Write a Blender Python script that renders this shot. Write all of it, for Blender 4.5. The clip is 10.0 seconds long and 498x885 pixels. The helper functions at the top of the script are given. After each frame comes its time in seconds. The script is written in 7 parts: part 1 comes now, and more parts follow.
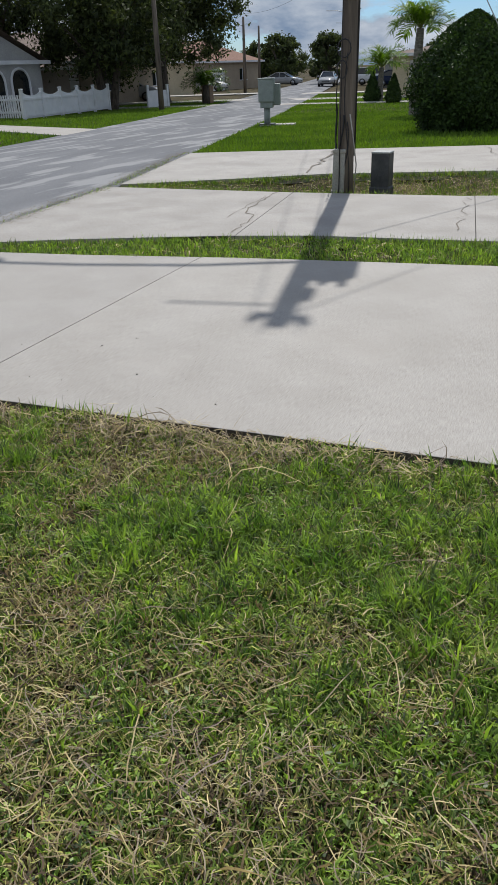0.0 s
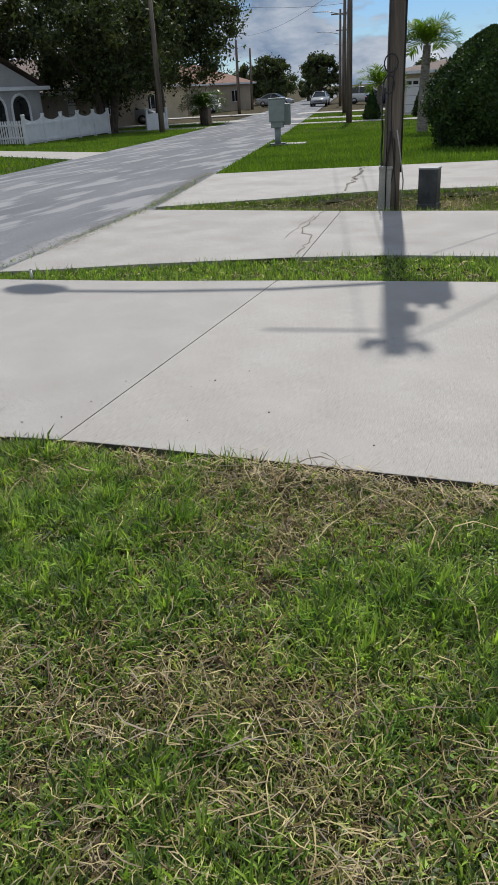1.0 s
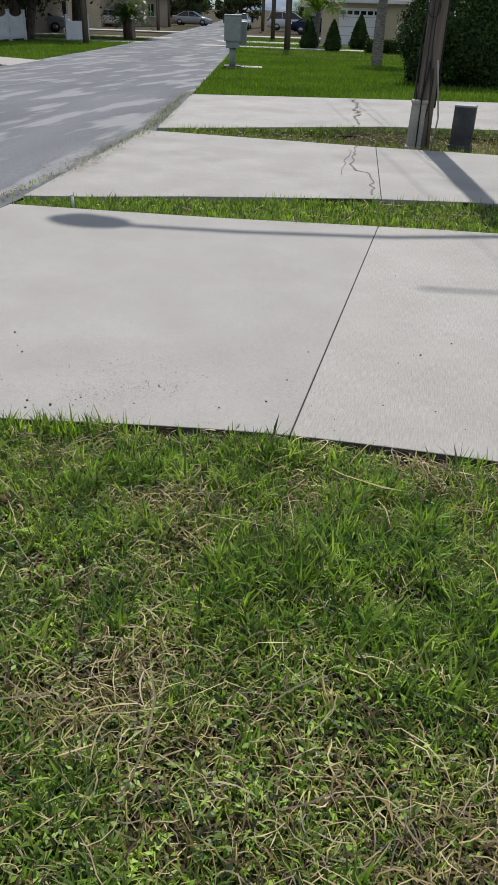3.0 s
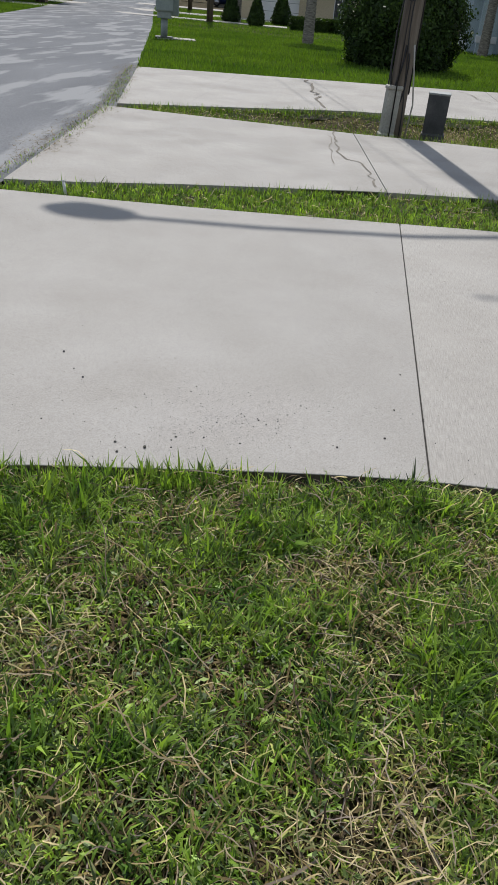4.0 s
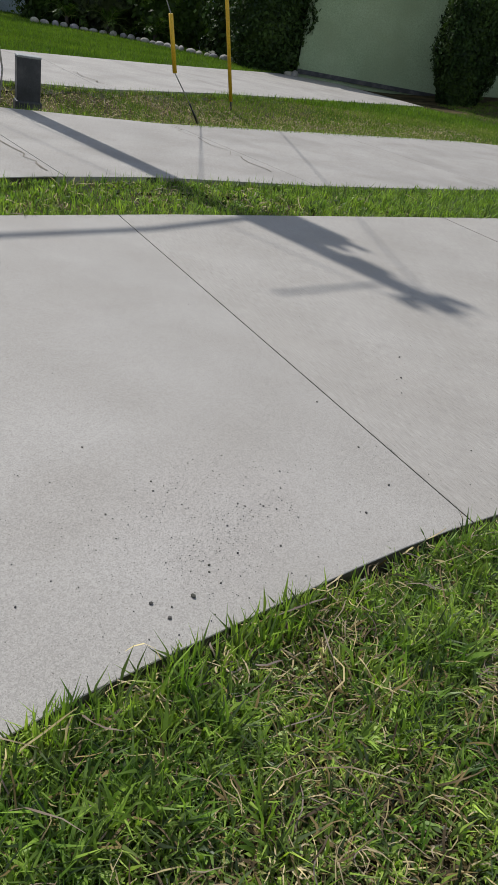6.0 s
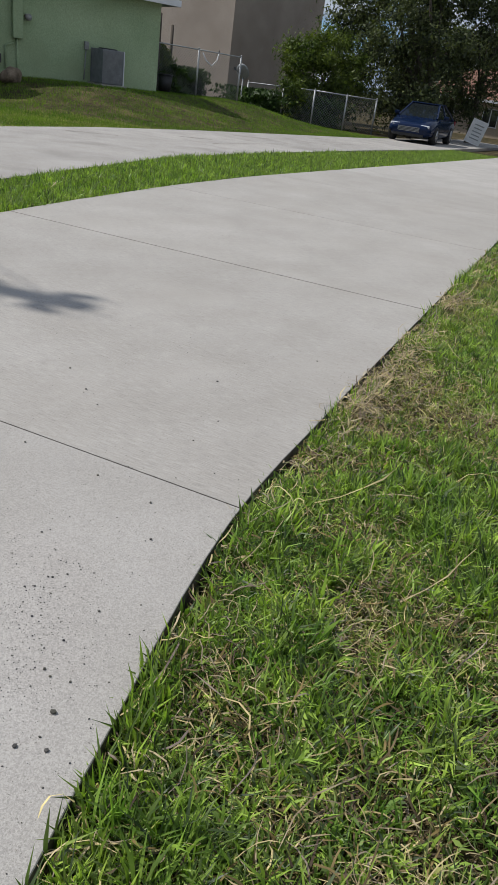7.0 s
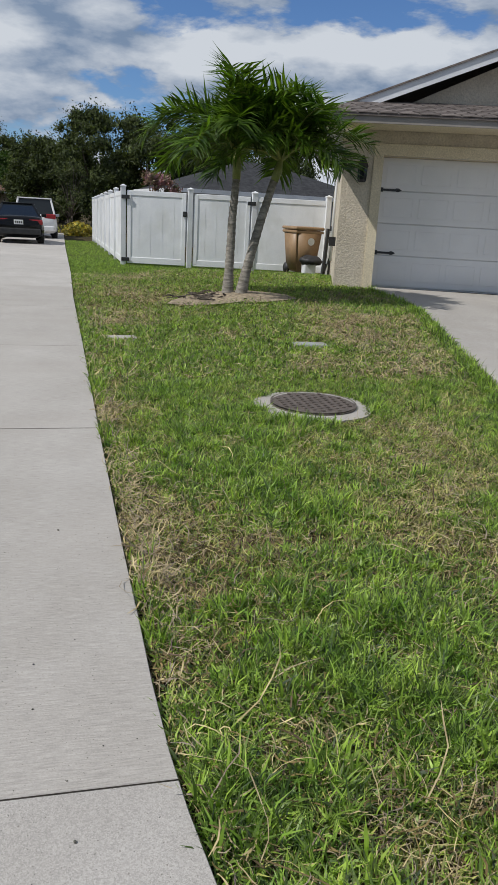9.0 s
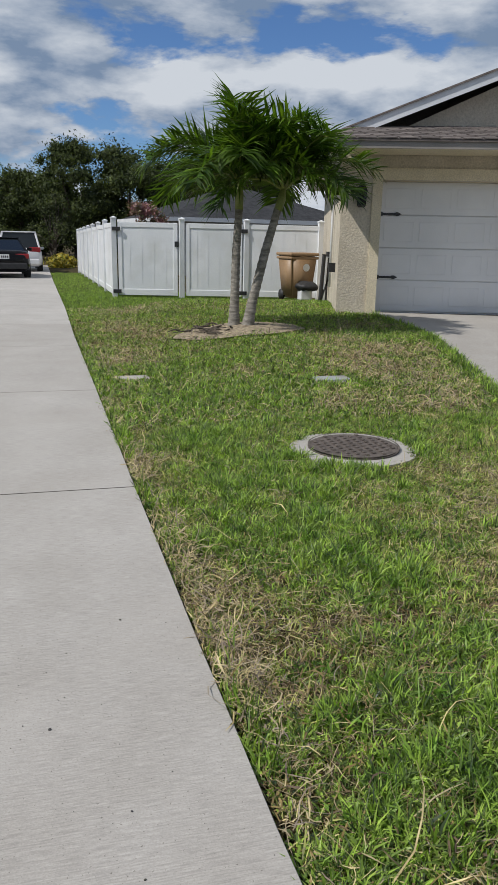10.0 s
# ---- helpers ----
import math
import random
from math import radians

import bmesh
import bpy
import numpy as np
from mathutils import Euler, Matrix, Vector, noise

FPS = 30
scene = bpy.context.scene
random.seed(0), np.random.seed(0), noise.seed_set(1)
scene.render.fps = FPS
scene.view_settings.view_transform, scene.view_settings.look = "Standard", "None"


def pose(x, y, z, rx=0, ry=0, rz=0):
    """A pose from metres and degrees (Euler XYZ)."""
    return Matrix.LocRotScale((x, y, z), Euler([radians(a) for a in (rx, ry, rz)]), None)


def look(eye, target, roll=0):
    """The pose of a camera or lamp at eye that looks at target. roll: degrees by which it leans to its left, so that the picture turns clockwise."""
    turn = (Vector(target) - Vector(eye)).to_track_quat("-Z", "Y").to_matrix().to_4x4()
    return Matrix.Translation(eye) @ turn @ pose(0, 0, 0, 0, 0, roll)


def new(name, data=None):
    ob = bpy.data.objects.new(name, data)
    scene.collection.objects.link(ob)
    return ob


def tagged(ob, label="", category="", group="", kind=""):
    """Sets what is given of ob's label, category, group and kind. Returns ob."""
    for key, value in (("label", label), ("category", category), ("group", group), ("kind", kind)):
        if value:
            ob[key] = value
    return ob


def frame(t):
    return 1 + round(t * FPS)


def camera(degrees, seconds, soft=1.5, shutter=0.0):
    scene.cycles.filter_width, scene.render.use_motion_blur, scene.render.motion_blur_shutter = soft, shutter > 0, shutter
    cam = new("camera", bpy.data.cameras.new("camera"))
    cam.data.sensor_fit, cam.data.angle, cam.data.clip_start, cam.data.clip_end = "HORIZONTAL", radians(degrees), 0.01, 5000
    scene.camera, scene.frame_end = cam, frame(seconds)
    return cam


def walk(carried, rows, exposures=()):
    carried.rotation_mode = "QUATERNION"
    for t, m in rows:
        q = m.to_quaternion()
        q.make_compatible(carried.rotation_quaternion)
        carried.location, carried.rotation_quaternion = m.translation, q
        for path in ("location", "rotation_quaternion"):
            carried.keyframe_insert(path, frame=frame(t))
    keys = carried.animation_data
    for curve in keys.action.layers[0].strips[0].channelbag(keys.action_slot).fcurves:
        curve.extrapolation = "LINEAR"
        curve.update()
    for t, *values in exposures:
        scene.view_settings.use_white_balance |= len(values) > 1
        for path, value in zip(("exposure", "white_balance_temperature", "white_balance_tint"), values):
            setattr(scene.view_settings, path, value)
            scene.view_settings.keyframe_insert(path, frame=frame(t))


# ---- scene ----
cam = camera(37.2, 10.0, soft=1.1)
PATH = [
    (0, (2.992, -2.828, 1.523), (2.3, -1.182, 0.622), -2.2),
    (0.5, (2.539, -2.86, 1.544), (1.874, -1.189, 0.669), -2.5),
    (1, (2.126, -2.743, 1.504), (1.442, -1.071, 0.646), -3.4),
    (1.5, (1.691, -2.663, 1.484), (1.039, -0.995, 0.593), -3.2),
    (2, (1.277, -2.609, 1.474), (0.733, -0.935, 0.525), -0.6),
    (2.1, (1.187, -2.619, 1.483), (0.66, -0.945, 0.525), -0.1),
    (2.2, (1.11, -2.556, 1.446), (0.595, -0.88, 0.482), 0.6),
    (3.3, (0.151, -2.384, 1.391), (-0.184, -0.704, 0.36), 2.9),
    (3.5, (-0.015, -2.323, 1.395), (-0.294, -0.639, 0.353), 4.2),
    (4, (-0.421, -2.14, 1.366), (-0.581, -0.444, 0.318), 5.3),
    (4.5, (-0.783, -1.981, 1.361), (-0.793, -0.264, 0.335), 6.5),
    (5, (-1.128, -1.713, 1.322), (-0.922, -0.013, 0.29), 8.0),
    (5.2, (-1.278, -1.627, 1.296), (-0.957, 0.054, 0.26), 8.9),
    (6.3, (-1.749, -1.052, 1.193), (-0.568, 0.244, 0.231), 11.4),
    (6.5, (-1.802, -0.933, 1.172), (-0.477, 0.232, 0.23), 11.7),
    (7, (-1.877, -0.778, 1.221), (-0.213, -0.097, 0.345), 8.0),
    (7.5, (-1.867, -0.379, 1.195), (-0.051, -0.119, 0.4), 7.5),
    (8, (-1.751, -0.087, 1.248), (0.11, -0.236, 0.53), 5.6),
    (8.5, (-1.683, 0.116, 1.3), (0.156, -0.304, 0.638), 3.8),
    (9, (-1.455, 0.209, 1.313), (0.403, -0.239, 0.723), 3.2),
    (9.5, (-1.237, 0.287, 1.341), (0.625, -0.179, 0.78), 2.6),
    (10, (-1.02, 0.472, 1.381), (0.846, -0.013, 0.85), 1.2),
]
walk(cam, [(t, look(eye, target, roll)) for t, eye, target, roll in PATH], [(0, -0.03), (4.0, -0.04), (5.0, -0.2), (6.3, -0.12), (7.2, -0.06), (10, -0.06)])

# ---- world, sun ----
SUN_EL, SUN_DIR = radians(50.2), Vector((-0.188, 0.982, 0)).normalized()
to_sun = Vector((SUN_DIR.x * math.cos(SUN_EL), SUN_DIR.y * math.cos(SUN_EL), math.sin(SUN_EL)))
world = bpy.data.worlds.new("sky")
scene.world = world
world.use_nodes = True
wn, wl = world.node_tree.nodes, world.node_tree.links
wn.clear()
w_out, w_bg = wn.new("ShaderNodeOutputWorld"), wn.new("ShaderNodeBackground")
sky = wn.new("ShaderNodeTexSky")
sky.sky_type, sky.sun_disc = "NISHITA", False
sky.sun_elevation, sky.sun_rotation = SUN_EL, math.atan2(SUN_DIR.x, SUN_DIR.y)
sky.air_density, sky.dust_density, sky.ozone_density = 1.0, 0.1, 2.5
w_tc, w_sep = wn.new("ShaderNodeTexCoord"), wn.new("ShaderNodeSeparateXYZ")
wl.new(w_tc.outputs["Generated"], w_sep.inputs[0])


def w_math(op, a, b):
    n = wn.new("ShaderNodeMath")
    n.operation = op
    for i, v in enumerate((a, b)):
        if isinstance(v, (int, float)):
            n.inputs[i].default_value = v
        else:
            wl.new(v, n.inputs[i])
    return n.outputs[0]


# cumulus: a cloud layer seen by direction, flattened towards the horizon
w_h = w_math("ADD", w_math("MAXIMUM", w_sep.outputs[2], 0.0), 0.75)
w_cmb = wn.new("ShaderNodeCombineXYZ")
wl.new(w_math("DIVIDE", w_sep.outputs[0], w_h), w_cmb.inputs[0])
wl.new(w_math("DIVIDE", w_sep.outputs[1], w_h), w_cmb.inputs[1])
wl.new(w_math("MULTIPLY", w_sep.outputs[2], 2.6), w_cmb.inputs[2])
cloud = wn.new("ShaderNodeTexNoise")
cloud.inputs["Scale"].default_value, cloud.inputs["Detail"].default_value, cloud.inputs["Roughness"].default_value = 4.6, 12.0, 0.57
cloud.inputs["Distortion"].default_value = 0.1
wl.new(w_cmb.outputs[0], cloud.inputs["Vector"])
c_mask = wn.new("ShaderNodeValToRGB")
c_mask.color_ramp.elements[0].position, c_mask.color_ramp.elements[1].position = 0.395, 0.46
wl.new(w_math("ADD", cloud.outputs[0], w_math("MULTIPLY", w_sep.outputs[1], -0.06)), c_mask.inputs[0])
shade = wn.new("ShaderNodeTexNoise")
shade.inputs["Scale"].default_value, shade.inputs["Detail"].default_value, shade.inputs["Roughness"].default_value = 4.6, 8.0, 0.54
w_off = wn.new("ShaderNodeVectorMath")
w_off.operation = "ADD"
w_off.inputs[1].default_value = (0.0, 0.04, 0.10)
wl.new(w_cmb.outputs[0], w_off.inputs[0])
wl.new(w_off.outputs[0], shade.inputs["Vector"])
c_col = wn.new("ShaderNodeValToRGB")
c_col.color_ramp.elements[0].position, c_col.color_ramp.elements[0].color = 0.30, (2.3, 3.2, 4.7, 1)
c_col.color_ramp.elements[1].position, c_col.color_ramp.elements[1].color = 0.68, (7.4, 7.9, 8.6, 1)
wl.new(w_math("ADD", w_math("MULTIPLY", w_math("SUBTRACT", cloud.outputs[0], shade.outputs[0]), 1.5), 0.49), c_col.inputs[0])
w_mix = wn.new("ShaderNodeMix")
w_mix.data_type = "RGBA"
wl.new(c_mask.outputs[0], w_mix.inputs[0])
w_tint = wn.new("ShaderNodeMix")
w_tint.data_type, w_tint.blend_type = "RGBA", "MULTIPLY"
w_tint.inputs[0].default_value, w_tint.inputs[7].default_value = 1.0, (0.60, 0.80, 1.10, 1)
wl.new(sky.outputs[0], w_tint.inputs[6])
wl.new(w_tint.outputs[2], w_mix.inputs[6])
wl.new(c_col.outputs[0], w_mix.inputs[7])
wl.new(w_mix.outputs[2], w_bg.inputs[0])
w_bg.inputs[1].default_value = 0.085
wl.new(w_bg.outputs[0], w_out.inputs[0])

sun = new("sun", bpy.data.lights.new("sun", "SUN"))
sun.data.energy, sun.data.angle, sun.data.color = 4.0, radians(0.6), (1.0, 0.97, 0.92)
sun.matrix_world = look((0, 0, 60), Vector((0, 0, 60)) - to_sun)


# ---- materials ----
def surface(name, dark, light, scale=6.0, rough=0.8, bump=0.2, fine=60.0, metal=0.0, stain=None, stain_scale=0.7, per_piece=0.0, spec=0.5, local=False, stretch=(1, 1, 1), translucent=0.0, island=0.0, depth=0.01, grain_stretch=None, pits=None, grain_mix=0.55, stain_edge=(0.5, 0.72)):
    """A node material: two colours mixed by noise, a fine grain with relief, and stains at a larger scale."""
    m = bpy.data.materials.new(name)
    m.use_nodes = True
    n, l = m.node_tree.nodes, m.node_tree.links
    b, out = n["Principled BSDF"], n["Material Output"]
    if local:
        src = n.new("ShaderNodeTexCoord").outputs["Object"]
    else:
        src = n.new("ShaderNodeNewGeometry").outputs["Position"]
    mp = n.new("ShaderNodeMapping")
    mp.inputs["Scale"].default_value = stretch
    l.new(src, mp.inputs[0])

    mg = n.new("ShaderNodeMapping")
    mg.inputs["Scale"].default_value = grain_stretch or stretch
    l.new(src, mg.inputs[0])

    src_map = n.new("ShaderNodeMapping")
    l.new(src, src_map.inputs[0])

    def noise_at(s, detail=4.0, at=mp):
        t = n.new("ShaderNodeTexNoise")
        t.inputs["Scale"].default_value, t.inputs["Detail"].default_value = s, detail
        l.new(at.outputs[0], t.inputs["Vector"])
        return t.outputs[0]

    def ramp(v, p0, p1, c0, c1):
        r = n.new("ShaderNodeValToRGB")
        e = r.color_ramp.elements
        e[0].position, e[1].position, e[0].color, e[1].color = p0, p1, (*c0, 1), (*c1, 1)
        l.new(v, r.inputs[0])
        return r.outputs[0]

    def mix(f, a, c, mode="MIX"):
        x = n.new("ShaderNodeMix")
        x.data_type, x.blend_type = "RGBA", mode
        for i, v in ((0, f), (6, a), (7, c)):
            if isinstance(v, tuple):
                x.inputs[i].default_value = (*v, 1)
            elif isinstance(v, float):
                x.inputs[i].default_value = v
            else:
                l.new(v, x.inputs[i])
        return x.outputs[2]

    col = ramp(noise_at(scale), 0.32, 0.68, dark, light)
    grain = noise_at(fine, 3.0, mg)
    col = mix(grain_mix, col, ramp(grain, 0.3, 0.7, (0.62, 0.62, 0.62), (1.18, 1.18, 1.18)), "MULTIPLY")
    if stain:
        col = mix(ramp(noise_at(stain_scale, 6.0), stain_edge[0], stain_edge[1], (0, 0, 0), (1, 1, 1)), col, stain)
    if pits:
        grit = n.new("ShaderNodeTexVoronoi")
        grit.inputs["Scale"].default_value = pits[0]
        l.new(src_map.outputs[0], grit.inputs["Vector"])
        col = mix(1.0, col, ramp(grit.outputs["Color"], 0.15, 0.8, (pits[1],) * 3, (2.0 - pits[1],) * 3), "MULTIPLY")
        col = mix(1.0, col, ramp(noise_at(pits[0] * 0.45, 1.0, src_map), 0.24, 0.31, (0.55, 0.53, 0.51), (1, 1, 1)), "MULTIPLY")
        col = mix(1.0, col, ramp(noise_at(2.3, 7.0, src_map), 0.35, 0.7, (0.925, 0.912, 0.895), (1.035, 1.03, 1.025)), "MULTIPLY")
    if per_piece:
        inf = n.new("ShaderNodeObjectInfo").outputs["Random"]
        col = mix(1.0, col, ramp(inf, 0, 1, (1 - per_piece,) * 3, (1 + per_piece * 0.3,) * 3), "MULTIPLY")
    if island:
        g = n.new("ShaderNodeNewGeometry").outputs["Random Per Island"]
        col = mix(1.0, col, ramp(g, 0, 1, (1 - island, 1 - island, 1 - island * 0.6), (1 + island * 0.5, 1 + island * 0.55, 1)), "MULTIPLY")
    l.new(col, b.inputs["Base Color"])
    b.inputs["Roughness"].default_value, b.inputs["Metallic"].default_value = rough, metal
    b.inputs["Specular IOR Level"].default_value = spec
    if bump:
        bp = n.new("ShaderNodeBump")
        bp.inputs["Strength"].default_value, bp.inputs["Distance"].default_value = bump, depth
        l.new(grain, bp.inputs["Height"])
        l.new(bp.outputs[0], b.inputs["Normal"])
    if translucent:
        tr, ms = n.new("ShaderNodeBsdfTranslucent"), n.new("ShaderNodeMixShader")
        l.new(mix(1.0, col, (1.25, 1.35, 0.5), "MULTIPLY"), tr.inputs[0])
        ms.inputs[0].default_value = translucent
        l.new(b.outputs[0], ms.inputs[1])
        l.new(tr.outputs[0], ms.inputs[2])
        l.new(ms.outputs[0], out.inputs[0])
    return m


M = {}
M["concrete"] = surface("concrete", (0.372, 0.352, 0.326), (0.412, 0.391, 0.364), 0.6, 0.72, 0.18, 150, stain=(0.362, 0.340, 0.312), stain_scale=1.1, per_piece=0.05, spec=0.35, depth=0.0015, grain_stretch=(1.6, 0.10, 1), pits=(260, 0.93))
M["concrete_worn"] = surface("worn speckled concrete", (0.366, 0.349, 0.328), (0.404, 0.386, 0.364), 0.5, 0.8, 0.0, 420, stain=(0.352, 0.334, 0.313), stain_scale=1.4, per_piece=0.03, spec=0.3, depth=0.001, pits=(300, 0.84))
M["concrete_pale"] = surface("newer pale concrete", (0.40, 0.382, 0.358), (0.45, 0.43, 0.405), 0.6, 0.75, 0.1, 150, stain=(0.38, 0.36, 0.335), stain_scale=1.1, per_piece=0.05, spec=0.3, depth=0.0015, grain_stretch=(1.6, 0.10, 1), pits=(260, 0.94))
M["concrete_old"] = surface("old concrete", (0.356, 0.338, 0.316), (0.412, 0.392, 0.368), 1.2, 0.75, 0.12, 150, stain=(0.29, 0.274, 0.255), stain_scale=1.1, per_piece=0.08, spec=0.3, depth=0.0015, grain_stretch=(1.6, 0.10, 1), pits=(220, 0.92))
M["asphalt"] = surface("worn asphalt", (0.155, 0.16, 0.172), (0.215, 0.22, 0.232), 0.5, 0.95, 0.5, 60, stain=(0.29, 0.292, 0.298), stain_scale=1.3, spec=0.15, stretch=(2.0, 0.34, 1), stain_edge=(0.52, 0.60))
M["soil"] = surface("lawn soil", (0.026, 0.023, 0.010), (0.075, 0.060, 0.030), 5.0, 0.95, 0.8, 45, stain=(0.13, 0.10, 0.05), stain_scale=1.3, spec=0.1)
M["crack"] = surface("dark joint", (0.022, 0.02, 0.018), (0.055, 0.05, 0.044), 20, 0.95, 0)
M["soil_stain"] = surface("soil-stained concrete side", (0.05, 0.042, 0.033), (0.13, 0.112, 0.09), 9, 0.95, 0.3, 60)
M["crack_line"] = surface("weathered crack", (0.13, 0.11, 0.09), (0.26, 0.23, 0.19), 20, 0.95, 0)
M["pebble"] = surface("dark gravel", (0.04, 0.04, 0.04), (0.13, 0.12, 0.11), 30, 0.9, 0.3, island=0.4)
M["mulch"] = surface("mulch", (0.15, 0.115, 0.075), (0.40, 0.33, 0.23), 18, 0.95, 0.8, 70)
M["blade"] = surface("grass blade", (0.135, 0.255, 0.043), (0.42, 0.545, 0.135), 8.0, 0.45, 0, 9, island=0.8, translucent=0.36, spec=0.4)
M["olive"] = surface("yellowing grass blade", (0.31, 0.32, 0.105), (0.56, 0.55, 0.21), 3, 0.6, 0, 9, island=0.5, translucent=0.25, spec=0.2)
M["lawn_far"] = surface("mown grass", (0.105, 0.20, 0.020), (0.20, 0.32, 0.036), 0.5, 0.6, 0, 6, island=0.4, translucent=0.3, spec=0.3)
M["straw"] = surface("dry grass", (0.27, 0.205, 0.115), (0.60, 0.49, 0.305), 8, 0.8, 0, 20, island=0.5, spec=0.2)
M["thatch"] = surface("dull brown thatch", (0.07, 0.052, 0.024), (0.28, 0.205, 0.11), 6, 0.9, 0, 20, island=0.55, spec=0.1)
M["pole"] = surface("weathered pole wood", (0.075, 0.060, 0.047), (0.22, 0.182, 0.142), 3, 0.9, 0.7, 26, stretch=(3, 3, 0.18), local=True)
M["grey_metal"] = surface("grey painted steel", (0.27, 0.29, 0.29), (0.35, 0.37, 0.36), 4, 0.6, 0.1, local=True, stain=(0.22, 0.2, 0.17), stain_scale=3)
M["mailbox"] = surface("grey green paint", (0.24, 0.28, 0.26), (0.31, 0.35, 0.33), 5, 0.5, 0.05, local=True)
M["tan_plastic"] = surface("pale pedestal plastic", (0.36, 0.35, 0.31), (0.46, 0.45, 0.40), 5, 0.6, 0.1, local=True, stain=(0.25, 0.22, 0.17), stain_scale=4)
M["dark_box"] = surface("dark grey steel", (0.035, 0.038, 0.04), (0.07, 0.072, 0.075), 6, 0.55, 0.1, local=True, stain=(0.12, 0.12, 0.115), stain_scale=5)
M["black"] = surface("black rubber", (0.012, 0.012, 0.013), (0.028, 0.028, 0.03), 8, 0.6, 0.1, local=True)
M["iron"] = surface("black iron", (0.012, 0.012, 0.013), (0.03, 0.03, 0.032), 15, 0.45, 0.15, local=True)
M["cast_iron"] = surface("brown cast iron", (0.085, 0.068, 0.058), (0.17, 0.14, 0.12), 25, 0.6, 0.4, 90, metal=0.3, local=True)
M["vinyl"] = surface("white vinyl", (0.70, 0.72, 0.74), (0.80, 0.81, 0.82), 1.5, 0.4, 0.02, 30, stain=(0.66, 0.67, 0.66), stain_scale=1.8, grain_mix=0.08)
M["white_wood"] = surface("white painted wood", (0.66, 0.67, 0.68), (0.78, 0.79, 0.8), 2, 0.6, 0.1)
M["door_white"] = surface("white garage door", (0.70, 0.70, 0.69), (0.78, 0.78, 0.77), 1.2, 0.5, 0.03, 60, grain_mix=0.06)
M["stucco"] = surface("beige stucco", (0.50, 0.44, 0.345), (0.60, 0.535, 0.43), 2.5, 0.92, 0.8, 34, depth=0.012)
M["stucco_smooth"] = surface("pale cream trim", (0.62, 0.54, 0.38), (0.70, 0.62, 0.46), 2.0, 0.85, 0.2, 50)
M["green_wall"] = surface("pale green stucco", (0.32, 0.42, 0.245), (0.40, 0.50, 0.305), 0.8, 0.9, 0.4, 30, stain=(0.29, 0.36, 0.21), stain_scale=0.5)
M["tan_wall"] = surface("brown beige stucco", (0.33, 0.275, 0.225), (0.41, 0.345, 0.285), 0.7, 0.9, 0.3, 30)
M["beige_wall"] = surface("sand stucco", (0.33, 0.27, 0.2), (0.42, 0.35, 0.26), 0.7, 0.9, 0.3, 30)
M["cream_wall"] = surface("cream stucco", (0.50, 0.42, 0.28), (0.6, 0.51, 0.35), 0.7, 0.9, 0.3, 30)
M["grey_wall"] = surface("grey stucco", (0.34, 0.34, 0.34), (0.44, 0.44, 0.43), 0.8, 0.9, 0.3, 30)
M["blue_wall"] = surface("pale blue stucco", (0.36, 0.45, 0.50), (0.46, 0.55, 0.60), 0.8, 0.85, 0.2, 30)
M["shingle"] = surface("brown grey shingle", (0.10, 0.082, 0.075), (0.19, 0.16, 0.145), 9, 0.9, 0.5, 60, per_piece=0.35)
M["shingle_dark"] = surface("charcoal shingle", (0.03, 0.031, 0.034), (0.055, 0.056, 0.06), 4, 0.95, 0.5, 40, spec=0.1)
M["shingle_red"] = surface("red brown shingle", (0.17, 0.085, 0.055), (0.25, 0.13, 0.09), 4, 0.9, 0.5, 40)
M["roof_brown"] = surface("brown shingle", (0.12, 0.085, 0.07), (0.19, 0.14, 0.115), 4, 0.9, 0.5, 40)
M["fascia"] = surface("white fascia", (0.62, 0.63, 0.65), (0.72, 0.73, 0.75), 2, 0.5, 0.05, grain_mix=0.15)
M["bark"] = surface("bark", (0.05, 0.04, 0.03), (0.14, 0.115, 0.09), 6, 0.95, 1.0, 30, stretch=(2, 2, 0.4))
M["palm_bark"] = surface("palm trunk", (0.15, 0.135, 0.115), (0.36, 0.33, 0.285), 9, 0.9, 0.8, 40, local=True, stain=(0.11, 0.10, 0.075), stain_scale=6, stretch=(1, 1, 3.5))
M["frond"] = surface("palm frond", (0.045, 0.11, 0.012), (0.14, 0.22, 0.032), 2.5, 0.4, 0, 8, island=0.6, translucent=0.38, spec=0.4)
M["frond_rib"] = surface("palm rib", (0.16, 0.2, 0.05), (0.26, 0.28, 0.08), 5, 0.5, 0)
M["leaf_oak"] = surface("oak leaves", (0.044, 0.060, 0.026), (0.12, 0.145, 0.064), 0.8, 0.6, 0, 4, island=0.5, spec=0.1, translucent=0.22)
M["leaf_green"] = surface("green leaves", (0.025, 0.055, 0.010), (0.075, 0.125, 0.025), 0.9, 0.5, 0, 4, island=0.5, spec=0.15, translucent=0.25)
M["leaf_light"] = surface("light green leaves", (0.06, 0.095, 0.022), (0.15, 0.19, 0.05), 0.9, 0.5, 0, 4, island=0.45, spec=0.15, translucent=0.3)
M["leaf_grey"] = surface("grey green leaves", (0.05, 0.066, 0.032), (0.135, 0.155, 0.076), 0.9, 0.55, 0, 4, island=0.5, spec=0.1, translucent=0.22)
M["leaf_hedge"] = surface("hedge leaves", (0.020, 0.046, 0.010), (0.062, 0.106, 0.026), 1.5, 0.5, 0, 5, island=0.5, spec=0.15, translucent=0.15)
M["leaf_pink"] = surface("pink blossom", (0.10, 0.12, 0.04), (0.42, 0.17, 0.24), 3, 0.6, 0, 5, island=0.4, translucent=0.25)
